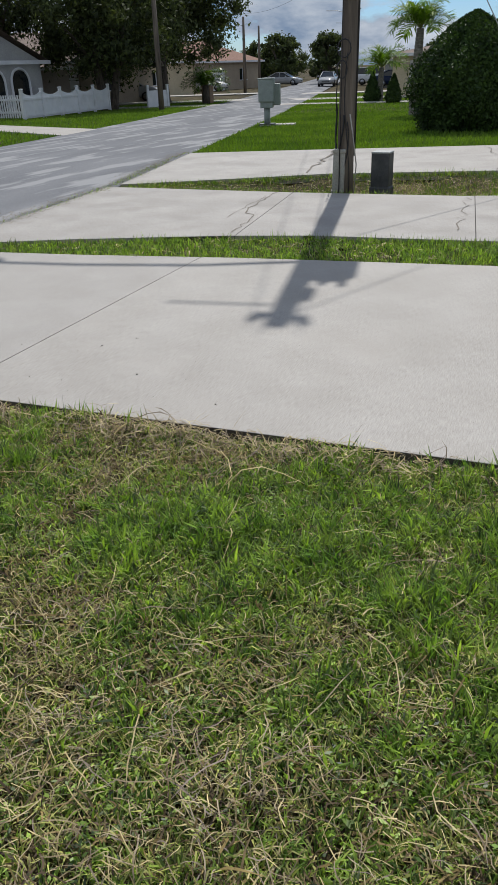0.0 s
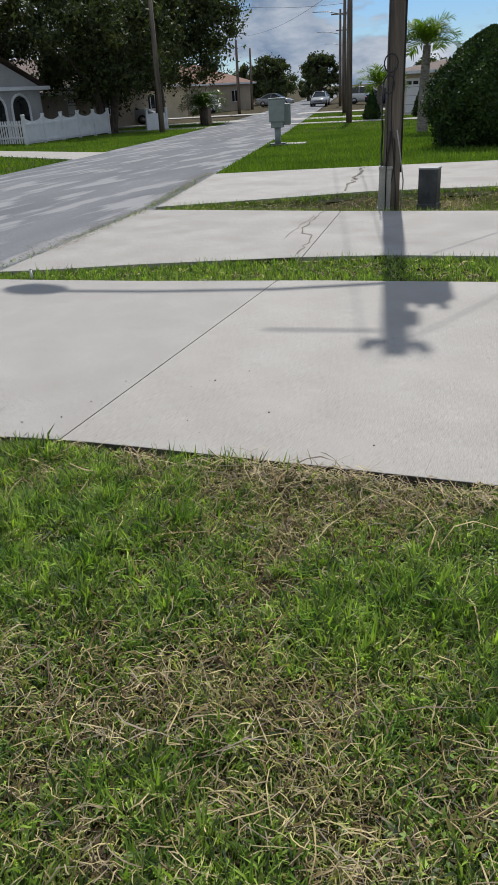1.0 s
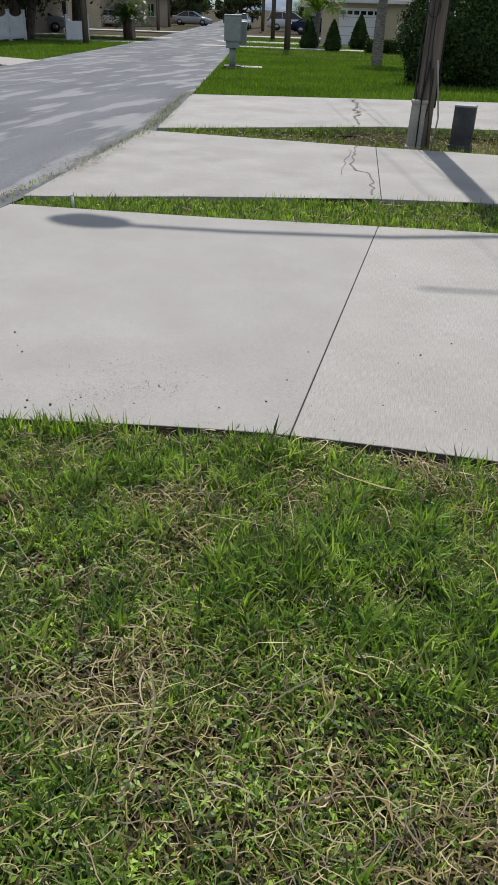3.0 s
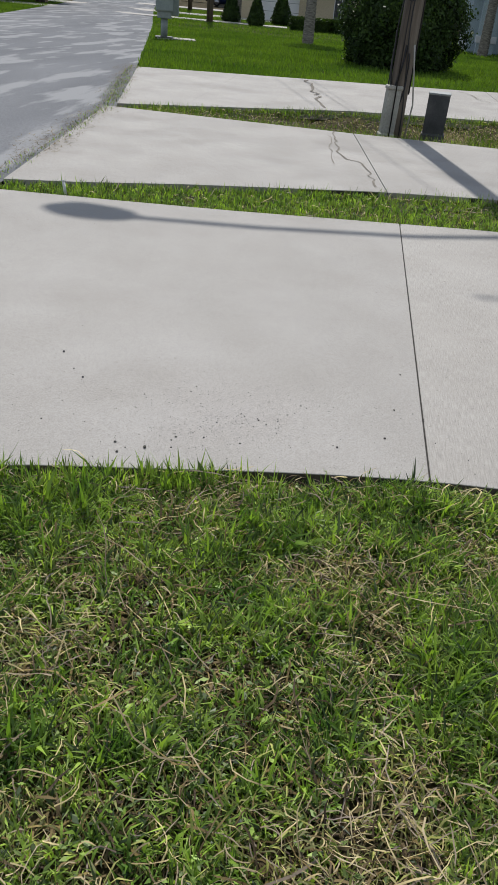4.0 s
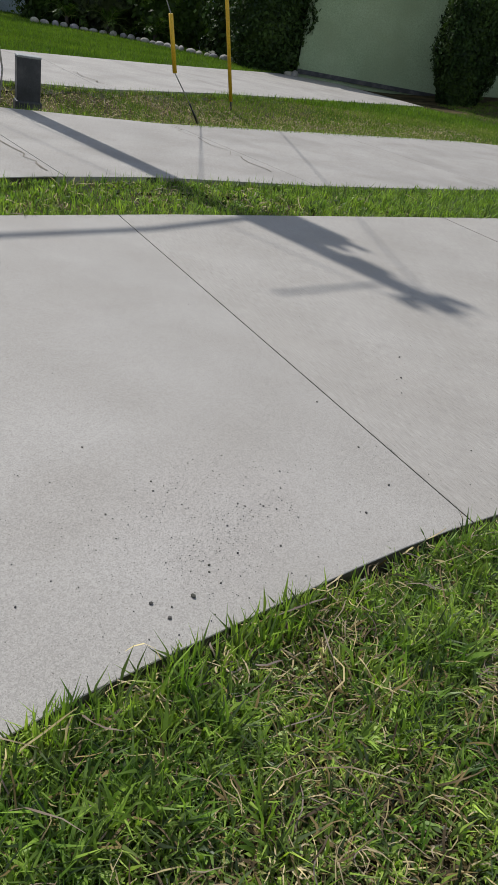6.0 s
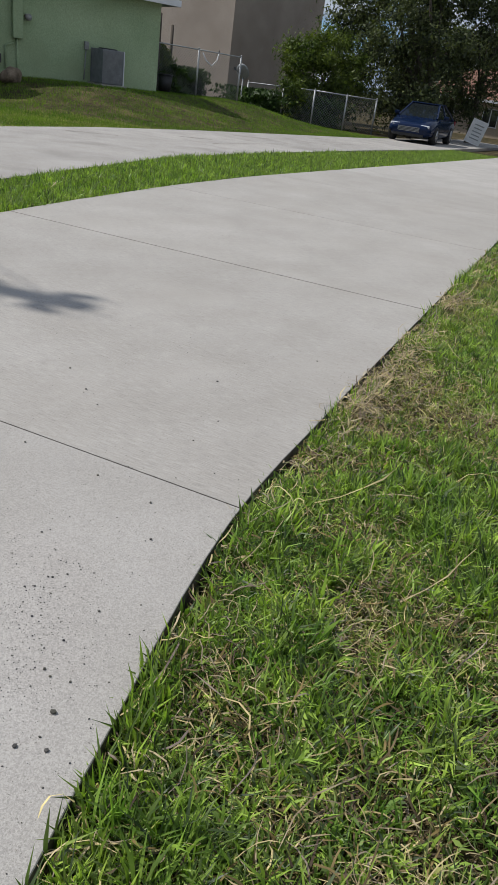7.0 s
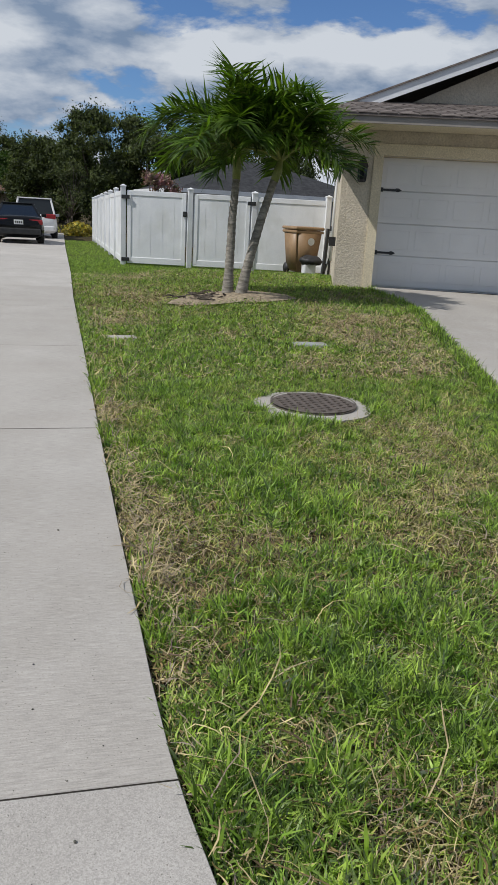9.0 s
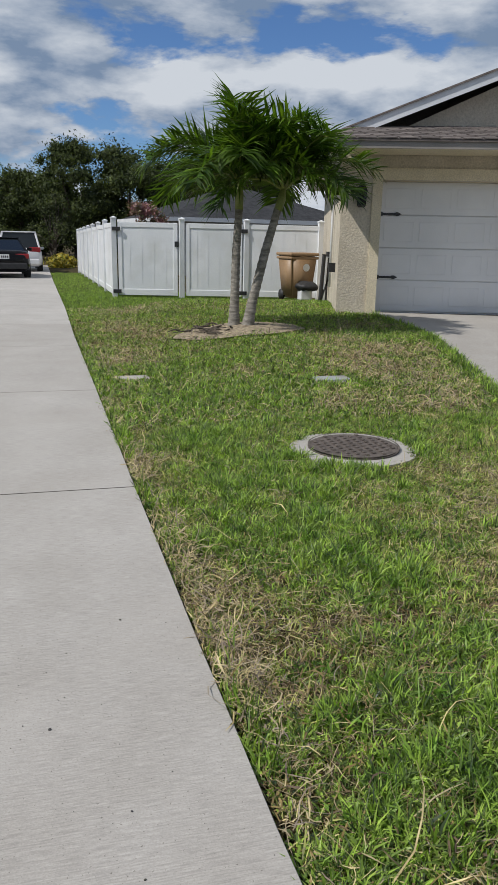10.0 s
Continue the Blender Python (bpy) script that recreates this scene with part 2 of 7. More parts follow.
M["flower"] = surface("yellow flowers", (0.2, 0.24, 0.03), (0.65, 0.45, 0.03), 5, 0.6, 0, 9, island=0.3)
M["bin"] = surface("brown plastic", (0.25, 0.155, 0.08), (0.32, 0.205, 0.11), 3, 0.5, 0.1, local=True)
M["yellow"] = surface("yellow plastic", (0.75, 0.46, 0.02), (0.85, 0.55, 0.04), 3, 0.45, 0.05)
M["white_mark"] = surface("white print", (0.7, 0.7, 0.68), (0.8, 0.8, 0.78), 3, 0.6, 0)
M["galv"] = surface("galvanised steel", (0.32, 0.33, 0.33), (0.45, 0.46, 0.46), 9, 0.5, 0.1, metal=0.5)
M["chain"] = surface("chain link wire", (0.16, 0.165, 0.165), (0.24, 0.245, 0.245), 9, 0.6, 0, metal=0.3)
M["ac"] = surface("grey unit steel", (0.14, 0.15, 0.16), (0.2, 0.21, 0.22), 6, 0.5, 0.1)
M["tan_rock"] = surface("tan brown rock", (0.10, 0.075, 0.05), (0.24, 0.185, 0.13), 7, 0.9, 0.6, 25)
M["gutter"] = surface("pale grey gutter paint", (0.22, 0.20, 0.18), (0.28, 0.255, 0.23), 2, 0.6, 0.03, grain_mix=0.15)
M["stone"] = surface("pale stone", (0.3, 0.28, 0.25), (0.48, 0.46, 0.42), 6, 0.9, 0.6, 20, island=0.3)
M["tyre"] = surface("tyre rubber", (0.012, 0.012, 0.012), (0.025, 0.025, 0.025), 12, 0.8, 0.2, local=True)
M["rim"] = surface("alloy", (0.38, 0.38, 0.39), (0.5, 0.5, 0.51), 5, 0.3, 0, metal=0.9, local=True)
M["lamp_red"] = surface("red lens", (0.22, 0.008, 0.01), (0.32, 0.015, 0.02), 5, 0.2, 0, local=True)
M["lamp_clear"] = surface("clear lens", (0.6, 0.62, 0.64), (0.75, 0.76, 0.78), 5, 0.1, 0, local=True)


def paint(name, c):
    m = surface(name, tuple(v * 0.9 for v in c), c, 1.5, 0.16, 0, 90, local=True, spec=0.18)
    m.node_tree.nodes["Principled BSDF"].inputs["Coat Weight"].default_value = 0.05
    m.node_tree.nodes["Principled BSDF"].inputs["Coat Roughness"].default_value = 0.05
    return m


M["navy"], M["car_black"], M["car_white"], M["car_silver"] = paint("navy car paint", (0.006, 0.015, 0.048)), paint("black car paint", (0.006, 0.006, 0.007)), paint("white car paint", (0.75, 0.75, 0.76)), paint("silver car paint", (0.35, 0.36, 0.37))
glass = bpy.data.materials.new("dark window glass")
glass.use_nodes = True
glass.node_tree.nodes["Principled BSDF"].inputs["Base Color"].default_value = (0.012, 0.015, 0.017, 1)
glass.node_tree.nodes["Principled BSDF"].inputs["Roughness"].default_value = 0.04
M["glass"] = glass


# ---- building helpers ----
def part(name, bm, material, parent=None, label="", smooth=False):
    me = bpy.data.meshes.new(name)
    if smooth:
        for f in bm.faces:
            f.smooth = True
    bm.to_mesh(me)
    bm.free()
    me.materials.append(M[material])
    ob = new(name, me)
    ob.parent = parent
    if label:
        ob["label"] = label
    return ob


def part_np(name, verts, faces, material, parent=None, label=""):
    """A mesh object from arrays: verts (n, 3) and faces (m, 3 or 4)."""
    me = bpy.data.meshes.new(name)
    k = faces.shape[1]
    me.vertices.add(len(verts))
    me.vertices.foreach_set("co", np.asarray(verts, dtype=np.float32).ravel())
    me.loops.add(faces.size)
    me.loops.foreach_set("vertex_index", faces.astype(np.int32).ravel())
    me.polygons.add(len(faces))
    me.polygons.foreach_set("loop_start", np.arange(0, faces.size, k, dtype=np.int32))
    me.update(calc_edges=True)
    me.materials.append(M[material])
    ob = new(name, me)
    ob.parent = parent
    if label:
        ob["label"] = label
    return ob


def thing(name, loc, label, category, group="", kind="", yaw=0.0):
    ob = new(name)
    ob.empty_display_size = 0.2
    ob.matrix_basis = pose(*loc, 0, 0, yaw)
    return tagged(ob, label, category, group, kind)


def add_box(bm, c, s, m=None, bevel=0.0):
    made = bmesh.ops.create_cube(bm, size=1, matrix=(m or Matrix()) @ Matrix.Translation(c) @ Matrix.Diagonal((*s, 1)))["verts"]
    if bevel:
        edges = list({e for v in made for e in v.link_edges})
        bmesh.ops.bevel(bm, geom=edges, offset=bevel, segments=2, affect="EDGES", profile=0.5)


def box_part(name, c, s, material, parent, label="", bevel=0.0, m=None):
    bm = bmesh.new()
    add_box(bm, c, s, m, bevel)
    return part(name, bm, material, parent, label)


def add_tube(bm, pts, radii, seg=8, cap=True):
    """A tube through the points, of the given radii."""
    pts = [Vector(p) for p in pts]
    rings = []
    for i, p in enumerate(pts):
        d = (pts[min(i + 1, len(pts) - 1)] - pts[max(i - 1, 0)]).normalized()
        a = d.orthogonal().normalized() if i == 0 else (a - d * a.dot(d)).normalized()
        b = d.cross(a)
        r = radii[i] if isinstance(radii, (list, tuple)) else radii
        rings.append([bm.verts.new(p + (a * math.cos(2 * math.pi * k / seg) + b * math.sin(2 * math.pi * k / seg)) * r) for k in range(seg)])
    for u, v in zip(rings, rings[1:]):
        for k in range(seg):
            bm.faces.new((u[k], u[(k + 1) % seg], v[(k + 1) % seg], v[k]))
    if cap:
        bm.faces.new(rings[0][::-1])
        bm.faces.new(rings[-1])


def tube_part(name, pts, radii, material, parent, label="", seg=8):
    bm = bmesh.new()
    add_tube(bm, pts, radii, seg)
    return part(name, bm, material, parent, label, smooth=True)


def add_prism(bm, outline, lo, hi):
    """An upright prism over an outline of (x, y); lo and hi: heights, or functions of (x, y)."""
    f0 = lo if callable(lo) else (lambda x, y: lo)
    f1 = hi if callable(hi) else (lambda x, y: hi)
    a = [bm.verts.new((x, y, f0(x, y))) for x, y in outline]
    b = [bm.verts.new((x, y, f1(x, y))) for x, y in outline]
    bm.faces.new(a[::-1])
    bm.faces.new(b)
    for i in range(len(a)):
        j = (i + 1) % len(a)
        bm.faces.new((a[i], a[j], b[j], b[i]))
    bmesh.ops.recalc_face_normals(bm, faces=bm.faces[:])


def smooth_step(a, b, v):
    t = np.clip((np.asarray(v, dtype=float) - a) / (b - a), 0, 1)
    return t * t * (3 - 2 * t)


def gz(x, y):
    """Height of the land: flat by the drives, falling a little with distance, with low pads under the houses and a swale by the pole."""
    r = np.hypot(x, y)
    z = -0.011 * np.clip(r - 12, 0, 40)
    z = z + 0.21 * smooth_step(3.2, 8.2, x) * smooth_step(0.4, 2.2, -np.asarray(y, dtype=float)) * (1 - smooth_step(13, 17.5, x))
    z = z + 0.62 * smooth_step(9.2, 13.5, y) * smooth_step(12.5, 18, x) * (1 - smooth_step(26, 31, x))
    d2 = np.interp(x, [p[0] for p in D2_FAR], [p[1] for p in D2_FAR])
    d3 = np.interp(x, [p[0] for p in D3_NEAR], [p[1] for p in D3_NEAR])
    s = np.clip((np.asarray(y, dtype=float) - d2 - 0.12) / np.maximum(d3 - d2 - 0.2, 0.1), 0, 1)
    z = z - 0.17 * np.sin(np.pi * s) ** 0.8 * smooth_step(0.6, 1.8, d3 - d2) * (1 - smooth_step(4.5, 8, x))
    return z


def g(x, y):
    return float(gz(x, y))


def along(poly, v, axis):
    """Interpolates a polyline of (x, y): y at x = v (axis 0) or x at y = v (axis 1)."""
    p = sorted(poly, key=lambda q: q[axis])
    return np.interp(v, [q[axis] for q in p], [q[1 - axis] for q in p])


# ---- plan of the paved surfaces ----
ROAD_R = [(-2.4, -60), (-2.75, -4), (-2.85, 0), (-2.98, 4), (-3.3, 7.3), (-4.4, 12.2), (-8.2, 28), (-14.3, 52), (-27, 105), (-62, 250)]
ROAD_L = [(-8.2, -60), (-8.6, -4), (-8.8, 0), (-9.4, 7), (-10.5, 13.6), (-14.2, 29.5), (-20.0, 52), (-32.5, 105), (-67.5, 250)]
D1_NEAR = [(-2.9, -0.95), (-2.0, -0.45), (-1.3, -0.255), (-1.1, -0.212), (-0.9, -0.172), (-0.7, -0.128), (-0.5, -0.088), (-0.3, -0.053), (-0.1, -0.024), (0.1, -0.004), (0.4, 0.012), (0.75, 0.022), (1.3, 0.042), (3, 0.088), (6, 0.158), (10, 0.26), (14.4, 0.32), (25, 0.55), (45, 0.9)]
D1_FAR = [(-2.9, 2.98), (-2.06, 3.05), (-1.2, 3.14), (0.41, 3.38), (2.46, 3.58), (4.0, 3.73), (5.98, 3.85), (8.08, 3.84), (11.45, 3.6), (26, 3.2), (45, 3.2)]
D2_NEAR = [(-2.95, 3.28), (-2.4, 3.45), (-1.62, 3.76), (-0.1, 4.25), (0.87, 4.46), (2.5, 4.54), (3.5, 4.68), (8.8, 5.45), (18.5, 5.35), (26, 5.0), (45, 5.0)]
D2_FAR = [(-3.3, 7.3), (0, 7.17), (2.3, 7.2), (4.3, 7.68), (6.5, 8.2), (8.4, 8.6), (12, 8.85), (16, 8.7), (26, 7.8), (45, 7.8)]
D3_NEAR = [(-3.3, 7.55), (-0.5, 9.1), (2.04, 9.75), (4.3, 11.0), (8.74, 13.2), (12.3, 15.0)]
D3_FAR = [(-4.3, 12.1), (-1.41, 13.0), (1.65, 13.95), (5, 15.8), (7.58, 17.5), (10.0, 19.2), (12.3, 21)]


def band(near, far, x0, x1):
    """The outline of a drive between two cross joints."""
    def cut(line):
        mid = [p for p in line if x0 + 0.02 < p[0] < x1 - 0.02]
        return [(x0, float(along(line, x0, 0)))] + mid + [(x1, float(along(line, x1, 0)))]
    return cut(near) + cut(far)[::-1]


def drive(name, near, far, joints, material, label, skew=0.0, mouth=()):
    top = thing(name, (0, 0, 0), label, "driveway", kind="structure")
    half = lambda j: 0.003 if near is D1_NEAR and abs(j) < 0.1 else 0.007 if near is D1_NEAR else 0.004
    for a, b in zip(joints, joints[1:]):
        bm = bmesh.new()
        pts = [(p[0] + skew * (p[1] - near[0][1]) * (0 if p[0] in (joints[0], joints[-1]) else 1), p[1]) for p in band(near, far, a + (0 if mouth and a == joints[0] else half(a)), b - half(b))]
        add_prism(bm, pts, lambda x, y: g(x, y) - 0.12, lambda x, y: g(x, y))
        edges = [e for e in bm.edges if all(abs(v.co.z - g(v.co.x, v.co.y)) < 1e-4 for v in e.verts)]
        bmesh.ops.bevel(bm, geom=edges, offset=0.002, segments=1, affect="EDGES")
        kind = {True: "concrete_worn"}.get(b < 0.5, "concrete_pale" if a > 11 else "concrete") if material == "concrete" else material
        for f in bm.faces:
            f.material_index = 1 if near is D1_NEAR and abs(f.normal.z) < 0.4 else 0
        part("slab", bm, kind, top).data.materials.append(M["soil_stain"])
    if mouth:
        bm = bmesh.new()
        x0 = joints[0]
        add_prism(bm, [(x0, float(along(near, x0, 0)))] + list(mouth) + [(x0, float(along(far, x0, 0)))], lambda x, y: g(x, y) - 0.12, lambda x, y: g(x, y))
        part("slab", bm, material, top)
    bm = bmesh.new()
    x0, x1 = joints[0] + 0.05, joints[-1] - 0.05
    add_prism(bm, band(near, far, x0, x1), lambda x, y: g(x, y) - 0.11, lambda x, y: g(x, y) - 0.005)
    for v in bm.verts:
        v.co.y += 0.03 if v.co.y < 0.5 * (along(near, v.co.x, 0) + along(far, v.co.x, 0)) else -0.03
    part("joint_fill", bm, "crack", top, "dark joint between slabs")
    return top


def in_poly(x, y, poly):
    inside = np.zeros(len(x), dtype=bool)
    for (x0, y0), (x1, y1) in zip(poly, poly[1:] + poly[:1]):
        cond = (y0 > y) != (y1 > y)
        xi = (x1 - x0) * (y - y0) / ((y1 - y0) if y1 != y0 else 1e-9) + x0
        inside ^= cond & (x < xi)
    return inside


D1, D2, D3 = D1_NEAR + D1_FAR[::-1], D2_NEAR + D2_FAR[::-1], D3_NEAR + D3_FAR[::-1]
ROAD = ROAD_R + ROAD_L[::-1]
HC, HU, HV = Vector((11.02, -4.14, 0.21)), Vector((-0.31, -0.951, 0)), Vector((0.951, -0.31, 0))


def hpt(u, v, z=0.0):
    """A point of the garage house: u along its front, v into it, z over its floor."""
    return HC + HU * u + HV * v + Vector((0, 0, z))


APRON = [tuple(hpt(0.62, 0)[:2]), (8.3, -4.42), (5.3, -3.62), (2.2, -2.75), (-1.8, -1.9), (-3.0, -6.5), (8.0, -10.2), tuple(hpt(6.2, 0)[:2])]
LEFT_DRIVE = [(-11.0, 17.4), (-11.8, 20.4), (-24, 26.7), (-24, 25.0)]


def paved(x, y):
    return in_poly(x, y, D1) | in_poly(x, y, D2) | in_poly(x, y, D3) | in_poly(x, y, ROAD) | in_poly(x, y, APRON) | in_poly(x, y, LEFT_DRIVE)


# ---- ground, road, drives ----
def ground_lines(lo, hi, step):
    near = list(np.arange(lo, hi + 1e-6, step))
    out, d = [], step
    e = 0.0
    while e < 2600:
        d *= 1.35
        e += d
        out.append(e)
    return np.array([lo - v for v in out[::-1]] + near + [hi + v for v in out])


gx, gy = ground_lines(-14, 34, 0.5), ground_lines(-8, 34, 0.5)
GX, GY = np.meshgrid(gx, gy, indexing="ij")
GZ = gz(GX, GY) - 0.05
GZ = GZ - 0.10 * paved(GX.ravel(), GY.ravel()).reshape(GX.shape)
vi = np.arange(GX.size).reshape(GX.shape)
quads = np.stack([vi[:-1, :-1], vi[1:, :-1], vi[1:, 1:], vi[:-1, 1:]], -1).reshape(-1, 4)
ground = part_np("ground", np.stack([GX, GY, GZ], -1).reshape(-1, 3), quads, "soil")
tagged(ground, "flat lawn soil with thin green and dry growth", "ground", kind="structure")

bm = bmesh.new()
ys = [-60, -40, -20, -10, -4, 0, 4, 7.3, 10, 12.2, 16, 20, 24, 28, 34, 40, 46, 52, 70, 105, 160, 250]
prev = None
for yy in ys:
    a, c = along(ROAD_R, yy, 1), along(ROAD_L, yy, 1)
    row = [bm.verts.new((a + (c - a) * k / 6, yy, g(a, yy) - 0.02 + 0.05 * math.sin(math.pi * k / 6))) for k in range(7)]
    if prev:
        for p, q, r, s in zip(prev, prev[1:], row[1:], row):
            bm.faces.new((p, q, r, s))
    prev = row
road = part("road", bm, "asphalt")
tagged(road, "worn grey asphalt road with pale patches along the lanes", "road", kind="structure")

drive("driveway", D1_NEAR, D1_FAR, [-2.9, 0, 3.03, 5.87, 8.8, 11.3, 14.2, 17.2, 20.2, 23.2, 26.2, 32, 45], "concrete", "long pale concrete driveway in jointed slabs with a few dark pebbles")
drive("driveway", D2_NEAR, D2_FAR, [-2.95, 0.05, 2.45, 5.3, 8.7, 12, 15, 18, 21, 24, 27, 36, 45], "concrete_old", "older pale concrete driveway with cracks", skew=-0.12)
drive("driveway", D3_NEAR, D3_FAR, [-2.6, 2.0, 5.0, 8.2, 12.2], "concrete_old", "pale concrete driveway leading to the green house", mouth=[(-3.36, 7.55), (-4.36, 12.1)])

bm = bmesh.new()
add_prism(bm, APRON, lambda x, y: g(x, y) - 0.12, lambda x, y: g(x, y) + 0.005)
tagged(part("driveway", bm, "concrete"), "pale concrete driveway in front of the garage", "driveway", kind="structure")
bm = bmesh.new()
add_prism(bm, LEFT_DRIVE, lambda x, y: g(x, y) - 0.1, lambda x, y: g(x, y) + 0.01)
tagged(part("driveway", bm, "concrete"), "pale concrete driveway across the road", "driveway", kind="structure")
# walks across the far lawns
for i, (cx, cy, ln, wd, yaw) in enumerate(((-9.0, 40.5, 9, 1.5, 6), (-10.5, 50, 10, 3, 8), (-12, 62, 12, 3, 8), (-21.5, 41, 9, 2.5, 10), (-23.5, 50, 10, 3, 10), (-28, 64, 12, 3, 10))):
    bm = bmesh.new()
    add_box(bm, (cx, cy, g(cx, cy) - 0.01), (ln, wd, 0.06), Matrix.Translation((cx, cy, 0)) @ Matrix.Rotation(radians(yaw), 4, "Z") @ Matrix.Translation((-cx, -cy, 0)))
    tagged(part("driveway", bm, "concrete"), "far pale concrete driveway across a lawn", "driveway", kind="structure")


def crack(parent_name, pts, width, material="crack_line"):
    """A narrow dark crack along the points, lying on a slab."""
    bm = bmesh.new()
    prev = None
    for i, (x, y) in enumerate(pts):
        dx, dy = (pts[min(i + 1, len(pts) - 1)][0] - pts[max(i - 1, 0)][0], pts[min(i + 1, len(pts) - 1)][1] - pts[max(i - 1, 0)][1])
        n = math.hypot(dx, dy)
        w = width * random.uniform(0.2, 0.85)
        a = bm.verts.new((x - dy / n * w, y + dx / n * w, g(x, y) + 0.004))
        b = bm.verts.new((x + dy / n * w, y - dx / n * w, g(x, y) + 0.004))
        if prev:
            bm.faces.new((prev[0], prev[1], b, a))
        prev = (a, b)
    ob = part("crack", bm, material)
    return tagged(ob, "thin dark crack in the concrete", "crack", kind="structure")


def wander(p, q, n, amp):
    return [(p[0] + (q[0] - p[0]) * i / n + random.uniform(-amp, amp), p[1] + (q[1] - p[1]) * i / n + random.uniform(-amp, amp)) for i in range(n + 1)]


crack("d2", wander((-0.66, 7.14), (-0.54, 5.75), 11, 0.03) + wander((-0.45, 5.55), (-0.3, 5.4), 3, 0.02) + wander((-0.27, 5.3), (-0.15, 4.4), 8, 0.03), 0.014)
crack("d2", wander((-0.69, 6.86), (-0.58, 5.2), 10, 0.03), 0.007)
crack("d3", wander((-1.4, 12.85), (-0.86, 9.2), 16, 0.06), 0.03)
crack("d3", wander((1.5, 13.6), (2.3, 10.1), 16, 0.12), 0.015)
crack("d2", wander((1.9, 7.0), (2.1, 5.0), 14, 0.08), 0.008)
crack("d2", wander((9.6, 8.2), (10.3, 7.6), 6, 0.05), 0.035)
crack("d2", wander((12.5, 7.6), (13.1, 7.2), 6, 0.05), 0.035)
crack("d2", wander((15.5, 7.9), (16.4, 7.3), 6, 0.05), 0.04)
crack("d2", wander((20, 7.6), (20.9, 7.1), 6, 0.05), 0.05)
crack("d2", wander((12, 6.6), (22, 6.3), 24, 0.06), 0.012)


# pebbles and crumbs on the drive
def pebbles():
    rng = np.random.default_rng(5)
    spots = []
    for cx, cy, n, sx, sy in ((-0.6, 0.25, 420, 0.30, 0.2), (-0.95, 0.06, 320, 0.16, 0.12), (-0.75, 0.2, 240, 0.1, 0.1), (-1.3, 0.2, 200, 0.3, 0.25), (0.9, 0.9, 90, 0.6, 0.5), (1.0, 0.25, 60, 0.5, 0.15), (-0.2, 2.0, 90, 1.3, 0.8), (-0.95, 0.0, 34, 0.22, 0.16), (-0.2, 0.25, 22, 0.22, 0.22), (0.5, 1.1, 26, 0.35, 0.3), (-1.4, 0.5, 14, 0.15, 0.2), (-1.05, 2.3, 26, 0.2, 0.12), (1.2, 0.7, 14, 0.5, 0.3), (-0.3, 1.6, 22, 0.9, 0.9), (2.2, 1.4, 14, 0.9, 0.7), (1.4, 0.12, 18, 0.1, 0.06), (-2.3, 2.45, 90, 0.25, 0.16)):
        spots += [(rng.normal(cx, sx), rng.normal(cy, sy), rng.choice([0.0025, 0.004, 0.006, 0.009], p=[0.66, 0.26, 0.07, 0.01])) for _ in range(n)]
    spots += [(-0.972, -0.058, 0.02), (-1.078, -0.05, 0.014), (-1.054, -0.108, 0.014), (-0.885, 0.037, 0.011), (-0.15, 0.23, 0.013), (-0.32, 0.12, 0.012), (-0.11, 0.46, 0.011), (-0.076, 0.79, 0.01), (-1.49, 0.58, 0.016), (-1.34, 0.38, 0.012), (0.44, 0.92, 0.014), (0.58, 1.11, 0.012), (0.9, 0.55, 0.013), (1.5, 0.3, 0.012)]
    bm = bmesh.new()
    for x, y, r in spots:
        r *= 0.42
        if not (along(D1_NEAR, x, 0) + 0.03 < y < along(D1_FAR, x, 0) - 0.03):
            continue
        m = Matrix.Translation((x, y, g(x, y) + r * 0.45)) @ Matrix.Rotation(rng.uniform(0, 6), 4, "Z") @ Matrix.Diagonal((r, r * rng.uniform(0.6, 1), r * 0.6, 1))
        bmesh.ops.create_icosphere(bm, subdivisions=1, radius=1, matrix=m)
    tagged(part("pebbles", bm, "pebble"), "scattered small dark pebbles on the concrete", "gravel", kind="stuff")


pebbles()


# ---- grass ----
def field(x, y, s, seed):
    """Smooth value noise in 0..1 for arrays."""
    rng = np.random.default_rng(seed)
    t = rng.random((64, 64))
    u, v = np.asarray(x) * s + 100, np.asarray(y) * s + 100
    i, j = np.floor(u).astype(int), np.floor(v).astype(int)
    a, b = u - i, v - j
    a, b = a * a * (3 - 2 * a), b * b * (3 - 2 * b)
    q = lambda k, m: t[k % 64, m % 64]
    return (q(i, j) * (1 - a) + q(i + 1, j) * a) * (1 - b) + (q(i, j + 1) * (1 - a) + q(i + 1, j + 1) * a) * b


MH = (3.6, -1.48)
SHELTER = [(MH[0], MH[1], 0.42), (5.72, -2.1, 0.2), (6.58, -0.25, 0.19)]


def scatter(rng, x0, x1, y0, y1, density, free=False):
    n = int((x1 - x0) * (y1 - y0) * density)
    x, y = rng.uniform(x0, x1, n), rng.uniform(y0, y1, n)
    ok = ~paved(x, y) if not free else np.ones(n, dtype=bool)
    for cx, cy, r in SHELTER:
        ok &= np.hypot(x - cx, y - cy) > r * (0.92 + 0.12 * rng.random(n))
    return x[ok], y[ok]


